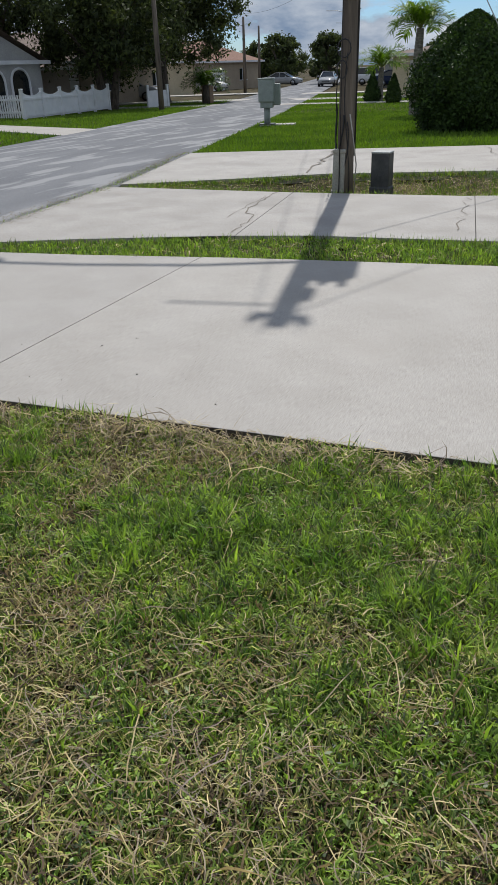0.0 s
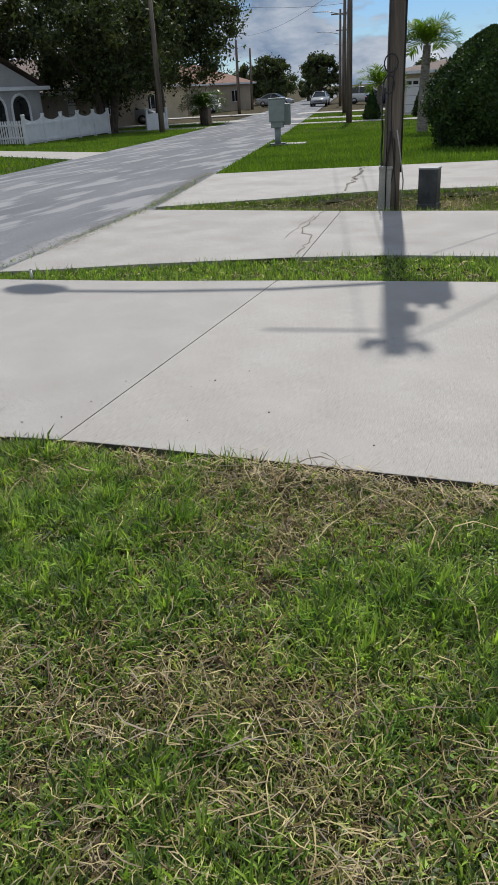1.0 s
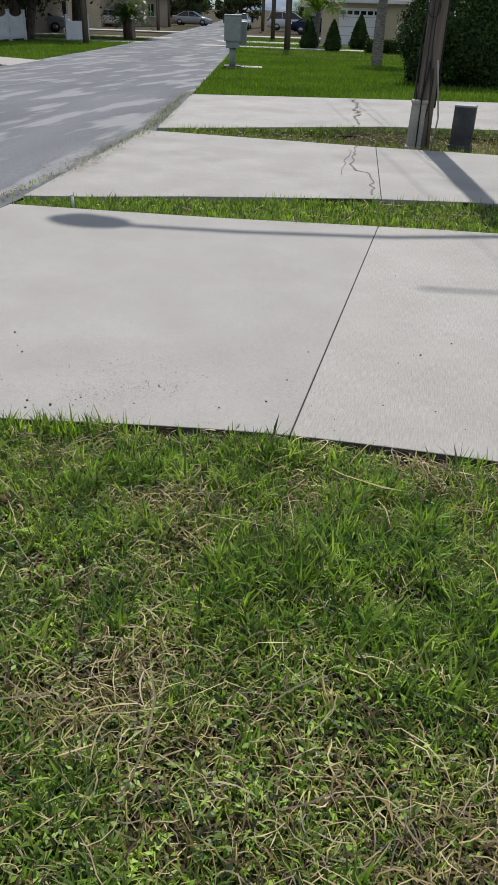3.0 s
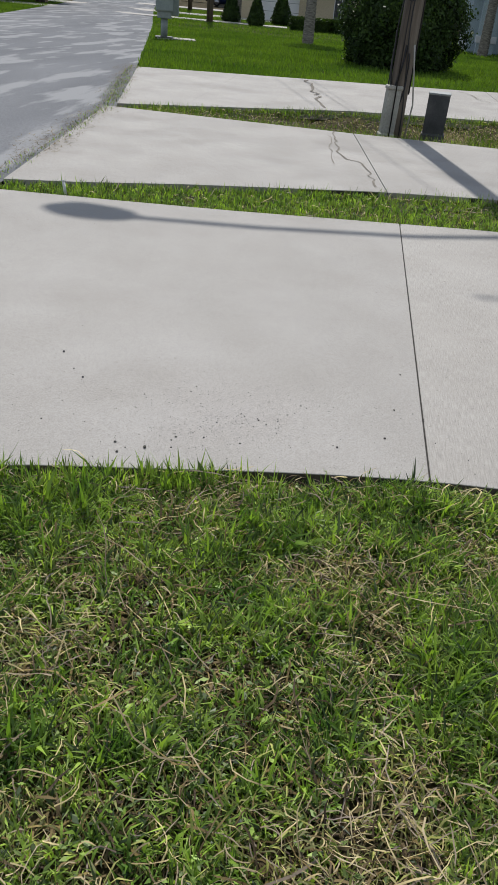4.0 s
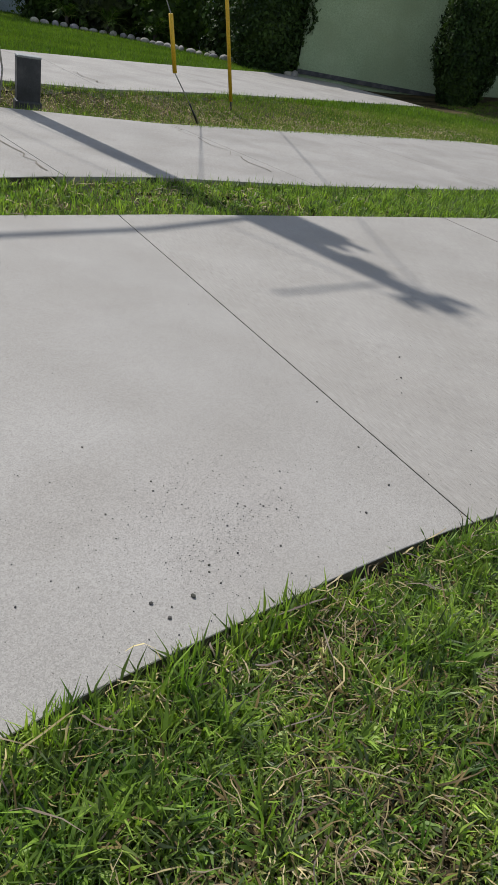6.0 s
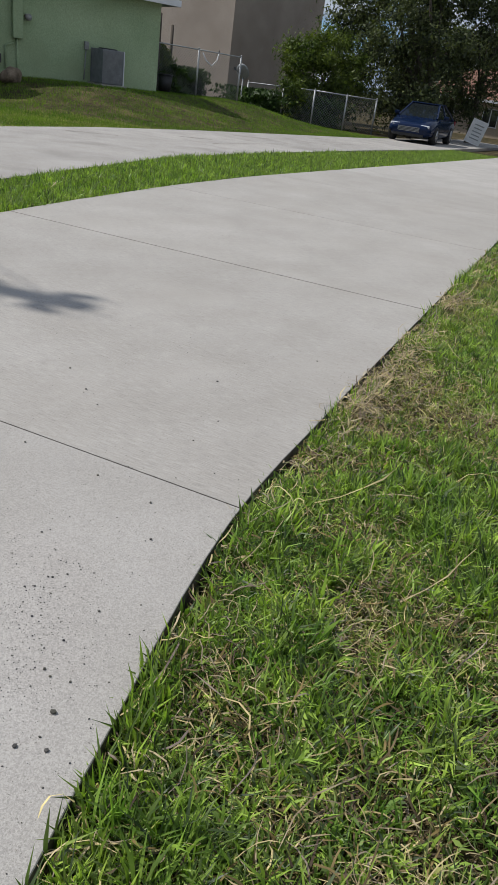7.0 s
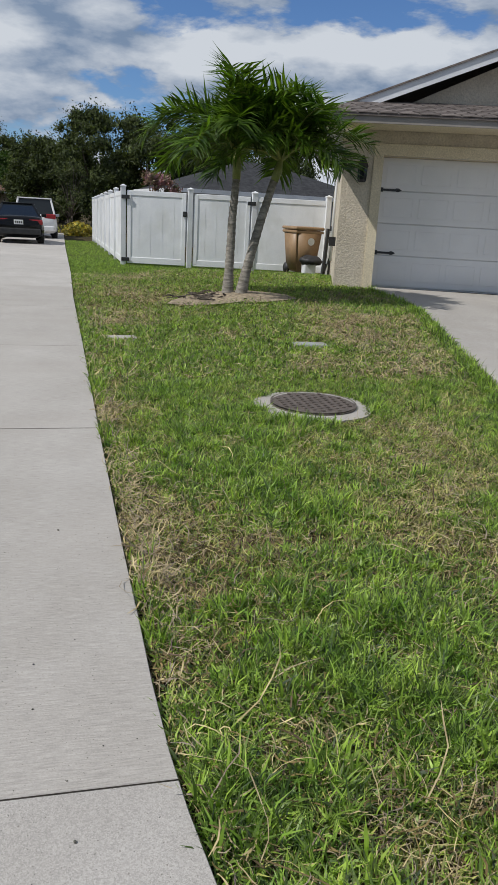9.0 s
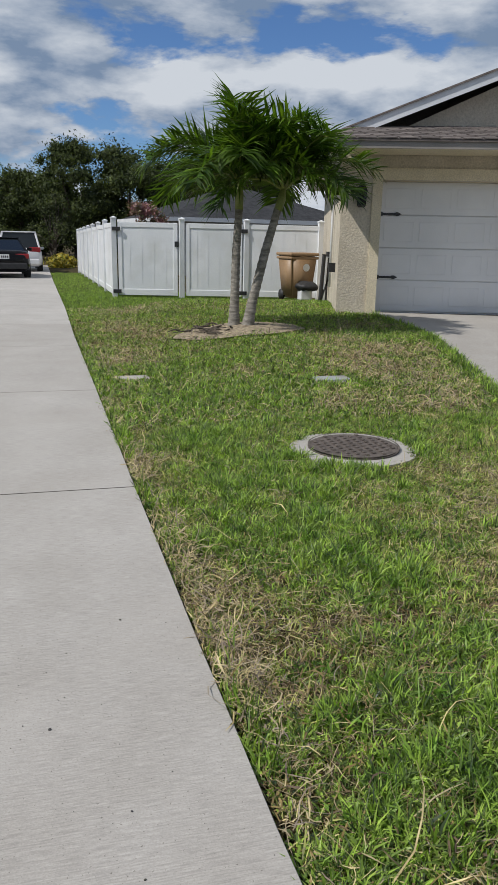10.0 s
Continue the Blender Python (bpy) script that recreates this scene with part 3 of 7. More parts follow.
def blades(name, rects, height, width, material, label, seed, lean=0.5, flat=False, keep=None, segs=2, tuft=0, free=False):
    rng = np.random.default_rng(seed)
    xs, ys = [], []
    for x0, x1, y0, y1, d in rects:
        a, b = scatter(rng, x0, x1, y0, y1, d, free)
        xs.append(a), ys.append(b)
    x, y = np.concatenate(xs), np.concatenate(ys)
    if keep:
        k = rng.random(len(x)) < keep(x, y)
        x, y = x[k], y[k]
    az0 = None
    if tuft:
        x, y = np.repeat(x, tuft), np.repeat(y, tuft)
        ox, oy = rng.normal(0, 0.013, len(x)), rng.normal(0, 0.013, len(x))
        az0 = np.arctan2(oy, ox) + rng.normal(0, 0.7, len(x))
        k = ~paved(x + ox, y + oy)
        x, y, az0 = (x + ox)[k], (y + oy)[k], az0[k]
    n = len(x)
    h = height(x, y) * rng.uniform(0.5, 1.25, n)
    w = width * rng.uniform(0.6, 1.3, n)
    az = rng.uniform(0, 2 * np.pi, n) if az0 is None else az0
    ln = rng.uniform(0.05, lean, n) if not flat else rng.uniform(1.35, 1.62, n)
    z = gz(x, y) - (0.0 if free else 0.05)
    if flat:
        z = z + rng.uniform(0.004, 0.032, n) + 0.012 * dry(x, y)
    side = np.stack([-np.sin(az + 0.6), np.cos(az + 0.6), np.zeros(n)], -1)
    out = np.stack([np.cos(az), np.sin(az), np.zeros(n)], -1)
    base = np.stack([x, y, z], -1)
    up = np.array([0, 0, 1.0])
    l0 = ln if flat else ln * 0.55
    mid = base + (out * np.sin(l0)[:, None] + up * np.cos(l0)[:, None]) * (h * 0.55)[:, None]
    bend = ln * 1.5 if not flat else ln + rng.uniform(-0.35, 0.35, n)
    tip = mid + (out * np.sin(bend)[:, None] + up * np.cos(bend)[:, None]) * (h * 0.5)[:, None]
    if flat:
        tip += side * rng.uniform(-0.3, 0.3, n)[:, None] * h[:, None]
    ws = side * (w * 0.5)[:, None]
    if segs == 2:
        v = np.stack([base - ws, base + ws, mid - ws * 0.8, mid + ws * 0.8, tip], 1).reshape(-1, 3)
        f = np.array([[0, 1, 3], [0, 3, 2], [2, 3, 4]])
        faces = (np.arange(n) * 5)[:, None, None] + f[None]
    else:
        v = np.stack([base - ws, base + ws, tip], 1).reshape(-1, 3)
        faces = (np.arange(n) * 3)[:, None, None] + np.array([[0, 1, 2]])[None]
    ob = part_np(name, v, faces.reshape(-1, 3), material)
    return tagged(ob, label, "grass", kind="stuff")


PATCHES = [(2.1, -1.95, 0.42), (2.35, -1.7, 0.3), (3.0, -1.7, 0.28), (1.75, -1.42, 0.22), (2.55, -1.14, 0.12), (2.75, -0.7, 0.12), (1.54, -0.02, 0.22), (1.0, -0.02, 0.15), (2.2, 0.08, 0.2), (1.35, -0.6, 0.1), (1.3, -1.85, 0.3), (1.55, -1.36, 0.2), (1.15, -1.4, 0.22), (0.67, -1.4, 0.15),
           (1.26, -0.5, 0.16), (-0.17, -1.25, 0.3), (-0.1, -0.6, 0.2), (-0.22, -0.6, 0.15), (-1.07, -0.68, 0.14), (0.9, -0.14, 0.16), (1.25, -0.14, 0.17), (1.6, -0.12, 0.2), (1.95, -0.08, 0.16), (2.5, 0.02, 0.14), (1.04, -0.54, 0.1), (13.5, -0.9, 0.7), (11.5, -0.6, 0.4), (7.5, -0.3, 0.35), (6.57, -2.78, 0.45), (5.4, -3.1, 0.5), (6.0, -2.5, 0.4), (7.0, -3.4, 0.5), (4.9, -1.9, 0.35), (6.3, -1.2, 0.3), (8.2, -0.35, 0.3), (10.6, -0.5, 0.4), (3.6, -0.15, 0.25), (4.4, 0.0, 0.2), (4.6, -2.7, 0.4), (2.96, -2.12, 0.25), (3.6, -2.4, 0.3), (9.5, -1.0, 0.4), (7.6, -2.9, 0.4), (2.88, -1.15, 0.16), (0.14, -0.38, 0.15), (-1.02, -0.95, 0.13), (0.58, -0.12, 0.12), (0.52, -1.58, 0.16), (-0.72, -0.44, 0.12), (-0.28, -0.52, 0.14)]


def dry(x, y):
    """How dry the turf is, 0..1: worn patches with ragged edges, and thin everywhere."""
    x, y = np.asarray(x, float), np.asarray(y, float)
    v = 0.16 * field(x, y, 1.7, 3)
    for cx, cy, r in PATCHES:
        v = v + 0.55 * np.exp(-((x - cx) ** 2 + (y - cy) ** 2) / (2 * (r * 0.7) ** 2))
    return np.clip(v * (0.25 + 1.35 * field(x, y, 6.5, 4)), 0, 0.85)


def turf(rects, length, width, material, label, seed, tuft=7, spread=0.017, lean=(0.25, 1.15), keep=None, name="grass"):
    """Coarse lawn grass: tufts of broad arching blades that fan out from their crowns."""
    rng = np.random.default_rng(seed)
    sets = [scatter(rng, *r) for r in rects]
    x, y = np.concatenate([q[0] for q in sets]), np.concatenate([q[1] for q in sets])
    if keep:
        k = rng.random(len(x)) < keep(x, y)
        x, y = x[k], y[k]
    size = np.repeat(length(x, y) * rng.uniform(0.65, 1.3, len(x)), tuft)
    bias = np.repeat(rng.uniform(0, 2 * np.pi, len(x)), tuft)
    x, y = np.repeat(x, tuft), np.repeat(y, tuft)
    n = len(x)
    az = bias + rng.normal(0, 1.3, n)
    r = np.abs(rng.normal(0, spread, n))
    x, y = x + np.cos(az) * r, y + np.sin(az) * r
    ok = ~paved(x, y)
    x, y, az, size = x[ok], y[ok], az[ok], size[ok]
    n = len(x)
    h = size * rng.uniform(0.5, 1.2, n)
    w = width * rng.uniform(0.55, 1.35, n)
    th = rng.uniform(lean[0], lean[1], n)
    out = np.stack([np.cos(az), np.sin(az), 0 * az], -1)
    roll = az + np.pi / 2 + rng.normal(0, 0.6, n)
    side = np.stack([np.cos(roll), np.sin(roll), rng.normal(0, 0.35, n)], -1) * (w * 0.5)[:, None]
    up = np.array([0, 0, 1.0])
    arc = lambda a, d: (out * np.sin(a)[:, None] + up * np.cos(a)[:, None]) * d[:, None]
    base = np.stack([x, y, gz(x, y) - 0.055 + rng.uniform(0, 0.012, n)], -1)
    mid = base + arc(th * 0.55, h * 0.55)
    tip = mid + arc(th * 1.55, h * 0.5)
    v = np.stack([base - side * 0.6, base + side * 0.6, mid - side, mid + side, tip], 1).reshape(-1, 3)
    f = (np.arange(n) * 5)[:, None, None] + np.array([[0, 1, 3], [0, 3, 2], [2, 3, 4]])[None]
    return tagged(part_np(name, v, f.reshape(-1, 3), material), label, "grass", kind="stuff")


def litter(rects, length, width, material, label, seed, keep, lift=0.03, curl=0.35):
    """Dead blades and runners: short curled strips lying over one another."""
    rng = np.random.default_rng(seed)
    sets = [scatter(rng, *r) for r in rects]
    x, y = np.concatenate([q[0] for q in sets]), np.concatenate([q[1] for q in sets])
    k = rng.random(len(x)) < keep(x, y)
    x, y = x[k], y[k]
    n = len(x)
    ln = length * rng.lognormal(0, 0.45, n) / 4
    w = width * rng.uniform(0.5, 1.4, n)
    az, turn = rng.uniform(0, 2 * np.pi, n), rng.normal(0, curl, n)
    tilt = rng.normal(0.12, 0.35, n)
    p = np.stack([x, y, gz(x, y) - 0.045 + rng.uniform(0.0, 1.0, n) ** 1.5 * (lift + 0.02 * dry(x, y))], -1)
    rows = []
    for i in range(5):
        sd = np.stack([-np.sin(az), np.cos(az), rng.normal(0, 0.4, n)], -1) * (w * (0.5 if i < 4 else 0.15))[:, None]
        rows += [p - sd, p + sd]
        p = p + np.stack([np.cos(az) * np.cos(tilt), np.sin(az) * np.cos(tilt), np.sin(tilt)], -1) * ln[:, None]
        az, tilt = az + turn + rng.normal(0, 0.25, n), tilt - np.abs(rng.normal(0.12, 0.2, n))
    on = ~paved(p[:, 0], p[:, 1]) | (rng.random(n) < 0.08)
    v = np.stack(rows, 1)[on].reshape(-1, 3)
    n = int(on.sum())
    q = np.array([[2 * i, 2 * i + 1, 2 * i + 3, 2 * i + 2] for i in range(4)])
    f = (np.arange(n) * 10)[:, None, None] + q[None]
    return tagged(part_np("dry_grass", v, f.reshape(-1, 4), material), label, "grass", kind="stuff")


def edge_gap(x, y):
    """0 in the bare groove beside the concrete, 1 in the lawn."""
    d = np.interp(x, [p[0] for p in D1_NEAR], [p[1] for p in D1_NEAR]) - np.asarray(y)
    return smooth_step(0.005, 0.05 + 0.035 * field(x, y, 3.1, 47), d)


NEAR = (-2.9, 4.4, -3.3, 0.3)
clump = lambda x, y: 0.55 * field(x, y, 7.5, 12) + 0.45 * field(x, y, 2.3, 13)
near_len = lambda x, y: (0.046 + 0.035 * smooth_step(0.35, 0.8, clump(x, y)) + 0.016 * np.exp(-((y + 0.75) / 0.4) ** 2)) * (1 - 0.35 * dry(x, y))
green_keep = lambda x, y: np.clip(1.08 - 0.85 * dry(x, y), 0.2, 1) * np.clip(1.9 * clump(x, y) - 0.1 + 0.3 * smooth_step(1.2, 2.4, x), 0.2, 1) * (0.25 + 0.75 * edge_gap(x, y))
turf([(*NEAR, 3300)], near_len, 0.0062, "blade", "coarse green lawn grass growing in uneven tufts", 21, keep=green_keep)
turf([(*NEAR, 420)], lambda x, y: 0.075 + 0.035 * field(x, y, 2.0, 72), 0.0074, "blade", "taller tufts of broad green grass", 52, tuft=8, lean=(0.1, 0.8), spread=0.012, keep=lambda x, y: smooth_step(0.5, 0.8, clump(x, y)) * (1 - 0.8 * dry(x, y)) * edge_gap(x, y))
turf([(*NEAR, 1500)], lambda x, y: 0.052 + 0.02 * field(x, y, 2.0, 8), 0.0045, "olive", "yellowing blades mixed through the turf", 36, tuft=5, lean=(0.4, 1.4), name="dry_grass", keep=lambda x, y: (0.22 + 0.22 * smooth_step(1.4, 2.4, x) + 0.6 * dry(x, y)) * (0.3 + 0.7 * edge_gap(x, y)))
litter([(*NEAR, 6500)], 0.05, 0.0042, "thatch", "dull brown thatch under the lawn grass", 35, lambda x, y: 0.25 + 0.7 * field(x, y, 4.0, 71), lift=0.015, curl=0.25)
litter([(-2.6, 1.2, -0.75, 0.1, 2200)], 0.05, 0.004, "thatch", "brown dead blades standing through the grass by the concrete", 34, lambda x, y: 0.15 + 0.6 * field(x, y, 3.3, 74), lift=0.05, curl=0.2)
litter([(*NEAR, 7500)], 0.058, 0.0024, "straw", "pale curled dead grass matted over the lawn in patches", 27, lambda x, y: 0.10 + 0.05 * smooth_step(2.0, 0.6, x) + 0.42 * dry(x, y) ** 1.2, lift=0.045, curl=0.22)
litter([(*NEAR, 170)], 0.15, 0.0032, "straw", "long pale dead runners lying over the lawn", 51, lambda x, y: 0.15 + 0.8 * dry(x, y), lift=0.05, curl=0.22)
far_clump = lambda x, y: 0.5 * field(x, y, 4.2, 15) + 0.5 * field(x, y, 1.3, 16)
turf([(4.4, 5.6, -4.6, 0.5, 500), (4.4, 8.5, -4.6, 0.5, 1350), (8.5, 14, -4.9, 0.6, 560)], lambda x, y: 0.05 + 0.035 * far_clump(x, y), 0.0098, "blade", "mown green lawn beside the driveway", 22, tuft=6, spread=0.024, keep=lambda x, y: np.clip(1 - 1.1 * dry(x, y), 0.1, 1) * np.clip(1.8 * far_clump(x, y) + 0.1, 0.3, 1))
turf([(4.4, 13, -4.6, 0.5, 420)], lambda x, y: 0.05 + 0 * x, 0.008, "olive", "yellowing blades mixed through the far turf", 37, tuft=4, lean=(0.4, 1.4), name="dry_grass", keep=lambda x, y: 0.55 + 0.4 * dry(x, y))
litter([(4.4, 9.5, -4.6, 0.4, 5600), (9.5, 14.5, -4.6, 0.4, 3000)], 0.085, 0.0044, "straw", "dry straw patches on the mown lawn", 28, lambda x, y: 0.06 + 0.85 * dry(x, y), lift=0.05)
litter([(4.4, 13, -4.6, 0.5, 1300)], 0.08, 0.0055, "thatch", "dull brown thatch in the mown lawn", 53, lambda x, y: 0.7 + 0 * x, lift=0.02)
blades("grass", [(13, 20, -5.5, 0.8, 2600), (20, 34, -1.2, 0.8, 1100)], lambda x, y: 0.05 + 0.02 * field(x, y, 1.1, 8), 0.011, "blade", "mown green lawn along the far driveway", 20, lean=0.9, keep=lambda x, y: (1 - 0.7 * dry(x, y)) * np.clip(0.35 + field(x, y, 3.0, 15), 0, 1), segs=1)
turf([(-3.1, 9, 2.8, 5.7, 900), (9, 16, 3.0, 5.9, 420)], lambda x, y: 0.04 + 0.03 * field(x, y, 1.5, 18) + 0.035 * smooth_step(1.2, 4.0, x), 0.0085, "blade", "green grass strip between two driveways", 23, tuft=6, lean=(0.1, 1.0), keep=lambda x, y: np.clip(0.25 + 1.2 * far_clump(x, y), 0, 1))
blades("grass", [(16, 28, 3.0, 5.6, 900)], lambda x, y: 0.08 + 0 * x, 0.012, "blade", "green grass strip along the far driveways", 19, lean=0.8, segs=1)
blades("dry_grass", [(-3, 10, 2.8, 5.6, 500), (-4, 14, 7.1, 12, 800)], lambda x, y: 0.045 + 0 * x, 0.008, "olive", "yellowing blades in the verges", 38, lean=1.0, segs=1)
blades("grass", [(-4.2, 13.5, 7.0, 14.5, 1500), (13.5, 30, 7.2, 16, 900)], lambda x, y: 0.045 + 0.025 * field(x, y, 1.5, 18), 0.011, "lawn_far", "short green grass between driveways", 24, lean=0.8, keep=lambda x, y: np.clip(0.2 + 0.95 * field(x, y, 2.2, 33), 0, 1), segs=1)
blades("grass", [(-9, 12, 11.8, 30, 480), (-20, 6, 30, 60, 120)], lambda x, y: 0.08 + 0.03 * field(x, y, 0.6, 18), 0.03, "lawn_far", "bright mown front lawn in full sun", 25, lean=0.9, segs=1)
blades("grass", [(-26, -9, 8, 52, 140)], lambda x, y: 0.10 + 0.02 * field(x, y, 0.6, 18), 0.042, "lawn_far", "mown verge across the road", 26, lean=0.8, segs=1)
litter([(-3.0, 9, 7.1, 10.2, 700), (-3, 6, 3.2, 4.8, 350)], 0.08, 0.006, "straw", "sparse dry stalks in the verge", 29, lambda x, y: 0.6 + 0 * x)
# taller growth and thatch along the concrete edge
edge_near = lambda x, y, w: np.abs(y - np.interp(x, [p[0] for p in D1_NEAR], [p[1] for p in D1_NEAR]) + w) < w
turf([(-2.6, 5.0, -0.7, 0.32, 2600)], lambda x, y: 0.075 + 0.045 * field(x, y, 3.0, 61), 0.0062, "blade", "longer blades standing along the concrete edge", 30, tuft=4, lean=(0.05, 0.7), spread=0.01, keep=lambda x, y: edge_near(x, y, 0.05) * smooth_step(0.35, 0.75, field(x, y, 2.4, 62)))
litter([(-2.6, 5.5, -0.7, 0.35, 9000)], 0.085, 0.0036, "straw", "dry thatch along the concrete edge", 39, lambda x, y: edge_near(x, y, 0.075) * np.clip(0.12 + field(x, y, 2.4, 63) * smooth_step(0.5, 1.1, x), 0, 1), lift=0.06)
blades("grass", [(-2.6, 12, 3.2, 5.5, 420)], lambda x, y: 0.11 + 0 * x, 0.008, "blade", "taller tufts along the strip", 34, lean=0.6, keep=lambda x, y: smooth_step(0.5, 0.8, field(x, y, 1.2, 41)))


APRON_X, APRON_Y = [2.2, 5.3, 8.3, 11.0], [-2.75, -3.62, -4.42, -4.9]
apron_edge = lambda x, y: np.abs(y - np.interp(x, APRON_X, APRON_Y) - 0.08) < 0.09
turf([(3.0, 10.8, -5.0, -2.7, 1500)], lambda x, y: 0.085 + 0.03 * field(x, y, 2.1, 97), 0.009, "blade", "ragged green growth along the garage driveway", 98, tuft=6, lean=(0.1, 1.0), keep=lambda x, y: apron_edge(x, y) * np.clip(0.3 + field(x, y, 2.0, 99), 0, 1))


# short growth creeping over the other concrete edges
def fringe(line, sign, w):
    px, py = [p[0] for p in line], [p[1] for p in line]
    return lambda x, y: (np.abs(y - np.interp(x, px, py) - sign * w) < w) * (0.25 + 0.75 * field(x, y, 1.9, 64))


for k, (line, sign, x0, x1, y0, y1) in enumerate(((D1_FAR, 1, -2.8, 12, 2.8, 4.1), (D2_NEAR, -1, -2.8, 12, 3.5, 5.6), (D2_FAR, 1, -3.2, 12, 7.1, 8.8), (D3_NEAR, -1, -3.2, 9, 7.4, 13.3))):
    blades("grass", [(x0, x1, y0, y1, 3600)], lambda x, y: 0.07 + 0.05 * field(x, y, 1.7, 65), 0.0085, "blade", "ragged grass fringe along a concrete edge", 80 + k, lean=1.0, segs=1, keep=fringe(line, sign, 0.06))
    blades("dry_grass", [(x0, x1, y0, y1, 1500)], lambda x, y: 0.07 + 0 * x, 0.007, "thatch", "brown thatch along a concrete edge", 90 + k, lean=1.3, segs=1, keep=fringe(line, sign, 0.07))
# dirt and dead growth where the drives meet the road
road_x = lambda y: np.interp(y, [p[1] for p in ROAD_R], [p[0] for p in ROAD_R])
blades("dry_grass", [(-4.6, -2.2, -1.2, 12.2, 1500)], lambda x, y: 0.05 + 0 * x, 0.008, "thatch", "dirt and dead growth along the road edge", 95, flat=True, segs=1, free=True, keep=lambda x, y: np.clip(1.1 - np.abs(x - road_x(y) + 0.12) / (0.08 + 0.22 * field(x, y, 1.3, 66)), 0, 1))
blades("grass", [(-4.6, -2.2, -1.2, 12.2, 1100)], lambda x, y: 0.028 + 0 * x, 0.008, "blade", "thin grass along the road edge", 96, lean=1.0, segs=1, free=True, keep=lambda x, y: np.clip(1.0 - np.abs(x - road_x(y) + 0.1) / (0.03 + 0.17 * field(x, y, 1.1, 67)), 0, 1))


# clover-like broad leaves in the near turf
def weeds():
    rng = np.random.default_rng(77)
    x, y = scatter(rng, -2.6, 4.5, -3.2, 0.1, 420)
    k = rng.random(len(x)) < np.clip(0.8 * smooth_step(0.45, 0.8, field(x, y, 1.9, 55)) + 0.35 * (x < 0.4), 0, 1)
    x, y = x[k], y[k]
    vs, fs = [], []
    for px, py in zip(x, y):
        for _ in range(5):
            a, r = rng.uniform(0, 6.28), rng.uniform(0.007, 0.014)
            c = np.array([px + rng.normal(0, 0.02), py + rng.normal(0, 0.02), g(px, py) - 0.05 + rng.uniform(0.01, 0.035)])
            u = np.array([math.cos(a), math.sin(a), rng.uniform(-0.2, 0.5)]) * r
            w = np.array([-math.sin(a), math.cos(a), rng.uniform(-0.2, 0.2)]) * r * 0.45
            i = len(vs)
            vs += [c - u, c + w, c + u, c - w]
            fs.append([i, i + 1, i + 2, i + 3])
    tagged(part_np("weeds", np.array(vs), np.array(fs), "blade"), "small broad-leaved weeds in the turf", "weeds", kind="stuff")


weeds()


# ---- foliage helpers ----
def leaf_cloud(rng, centres, radii, count, size, squash=0.75, shell=0.3, aspect=0.5):
    """Leaf quads scattered in clumps: arrays of verts and faces."""
    centres, radii = np.asarray(centres, float), np.asarray(radii, float)
    p = radii ** 2 / (radii ** 2).sum()
    k = rng.choice(len(centres), count, p=p)
    d = rng.normal(size=(count, 3))
    d /= np.linalg.norm(d, axis=1)[:, None]
    r = radii[k] * np.minimum(np.abs(rng.normal(0, 0.72, count)) + 0.1, 1.9)
    c = centres[k] + d * r[:, None] * np.array([1, 1, squash])
    n = d + rng.normal(scale=0.7, size=(count, 3))
    n /= np.linalg.norm(n, axis=1)[:, None]
    u = np.cross(n, rng.normal(size=(count, 3)))
    u /= np.linalg.norm(u, axis=1)[:, None]
    w = np.cross(n, u)
    s = size * rng.uniform(0.6, 1.4, count)[:, None]
    v = np.stack([c - u * s + w * s * aspect, c + u * s * 1.15, c - u * s * 0.5 - w * s * aspect * 1.3], 1).reshape(-1, 3)
    return v, np.arange(count * 3).reshape(-1, 3)


def tree(name, loc, height, spread, label, seed, leaf="leaf_oak", trunk_r=0.25, trunk_h=None, stems=1, clumps=26, leaves=7000, leaf_size=0.16, base=0.35, squash=0.7, bark="bark", category="tree", group=""):
    """A tree with tapered trunk and limbs that end in clumps of leaves."""
    rng = np.random.default_rng(seed)
    top = thing(name, loc, label, category, group)
    th = trunk_h or height * 0.35
    bm = bmesh.new()
    cs, rs = [], []
    clumps, leaves, leaf_size = int(clumps * 1.9), int(leaves * 2.0), leaf_size * 0.68
    for i in range(clumps):
        a, q = rng.uniform(0, 2 * np.pi), rng.random() ** 0.55
        zz = rng.random()
        wide = math.sin(math.pi * (0.18 + 0.75 * zz)) ** 0.6
        cs.append((math.cos(a) * q * spread * wide, math.sin(a) * q * spread * wide, height * (base + (0.96 - base) * zz)))
        rs.append(spread * rng.uniform(0.12, 0.24))
    for s in range(stems):
        a = 2 * np.pi * s / max(stems, 1) + rng.uniform(0, 1)
        off = 0.0 if stems == 1 else trunk_r * 1.2
        b0 = Vector((math.cos(a) * off, math.sin(a) * off, -0.08))
        b1 = Vector((math.cos(a) * off * 3.0, math.sin(a) * off * 3.0, th))
        add_tube(bm, [b0, b0.lerp(b1, 0.15), b0.lerp(b1, 0.6), b1], [trunk_r * 1.35, trunk_r, trunk_r * 0.85, trunk_r * 0.7], 10)
        for c in cs[s::stems][: 9]:
            mid = b1.lerp(Vector(c), 0.5) + Vector((rng.normal(0, 0.1), rng.normal(0, 0.1), 0.12)) * spread * 0.25
            add_tube(bm, [b0.lerp(b1, 0.85), mid, c], [trunk_r * 0.5, trunk_r * 0.28, trunk_r * 0.06], 6)
    part("trunk", bm, bark, top, smooth=True)
    v, f = leaf_cloud(rng, cs, rs, leaves, leaf_size, squash)
    part_np("crown", v, f, leaf, top)
    return top


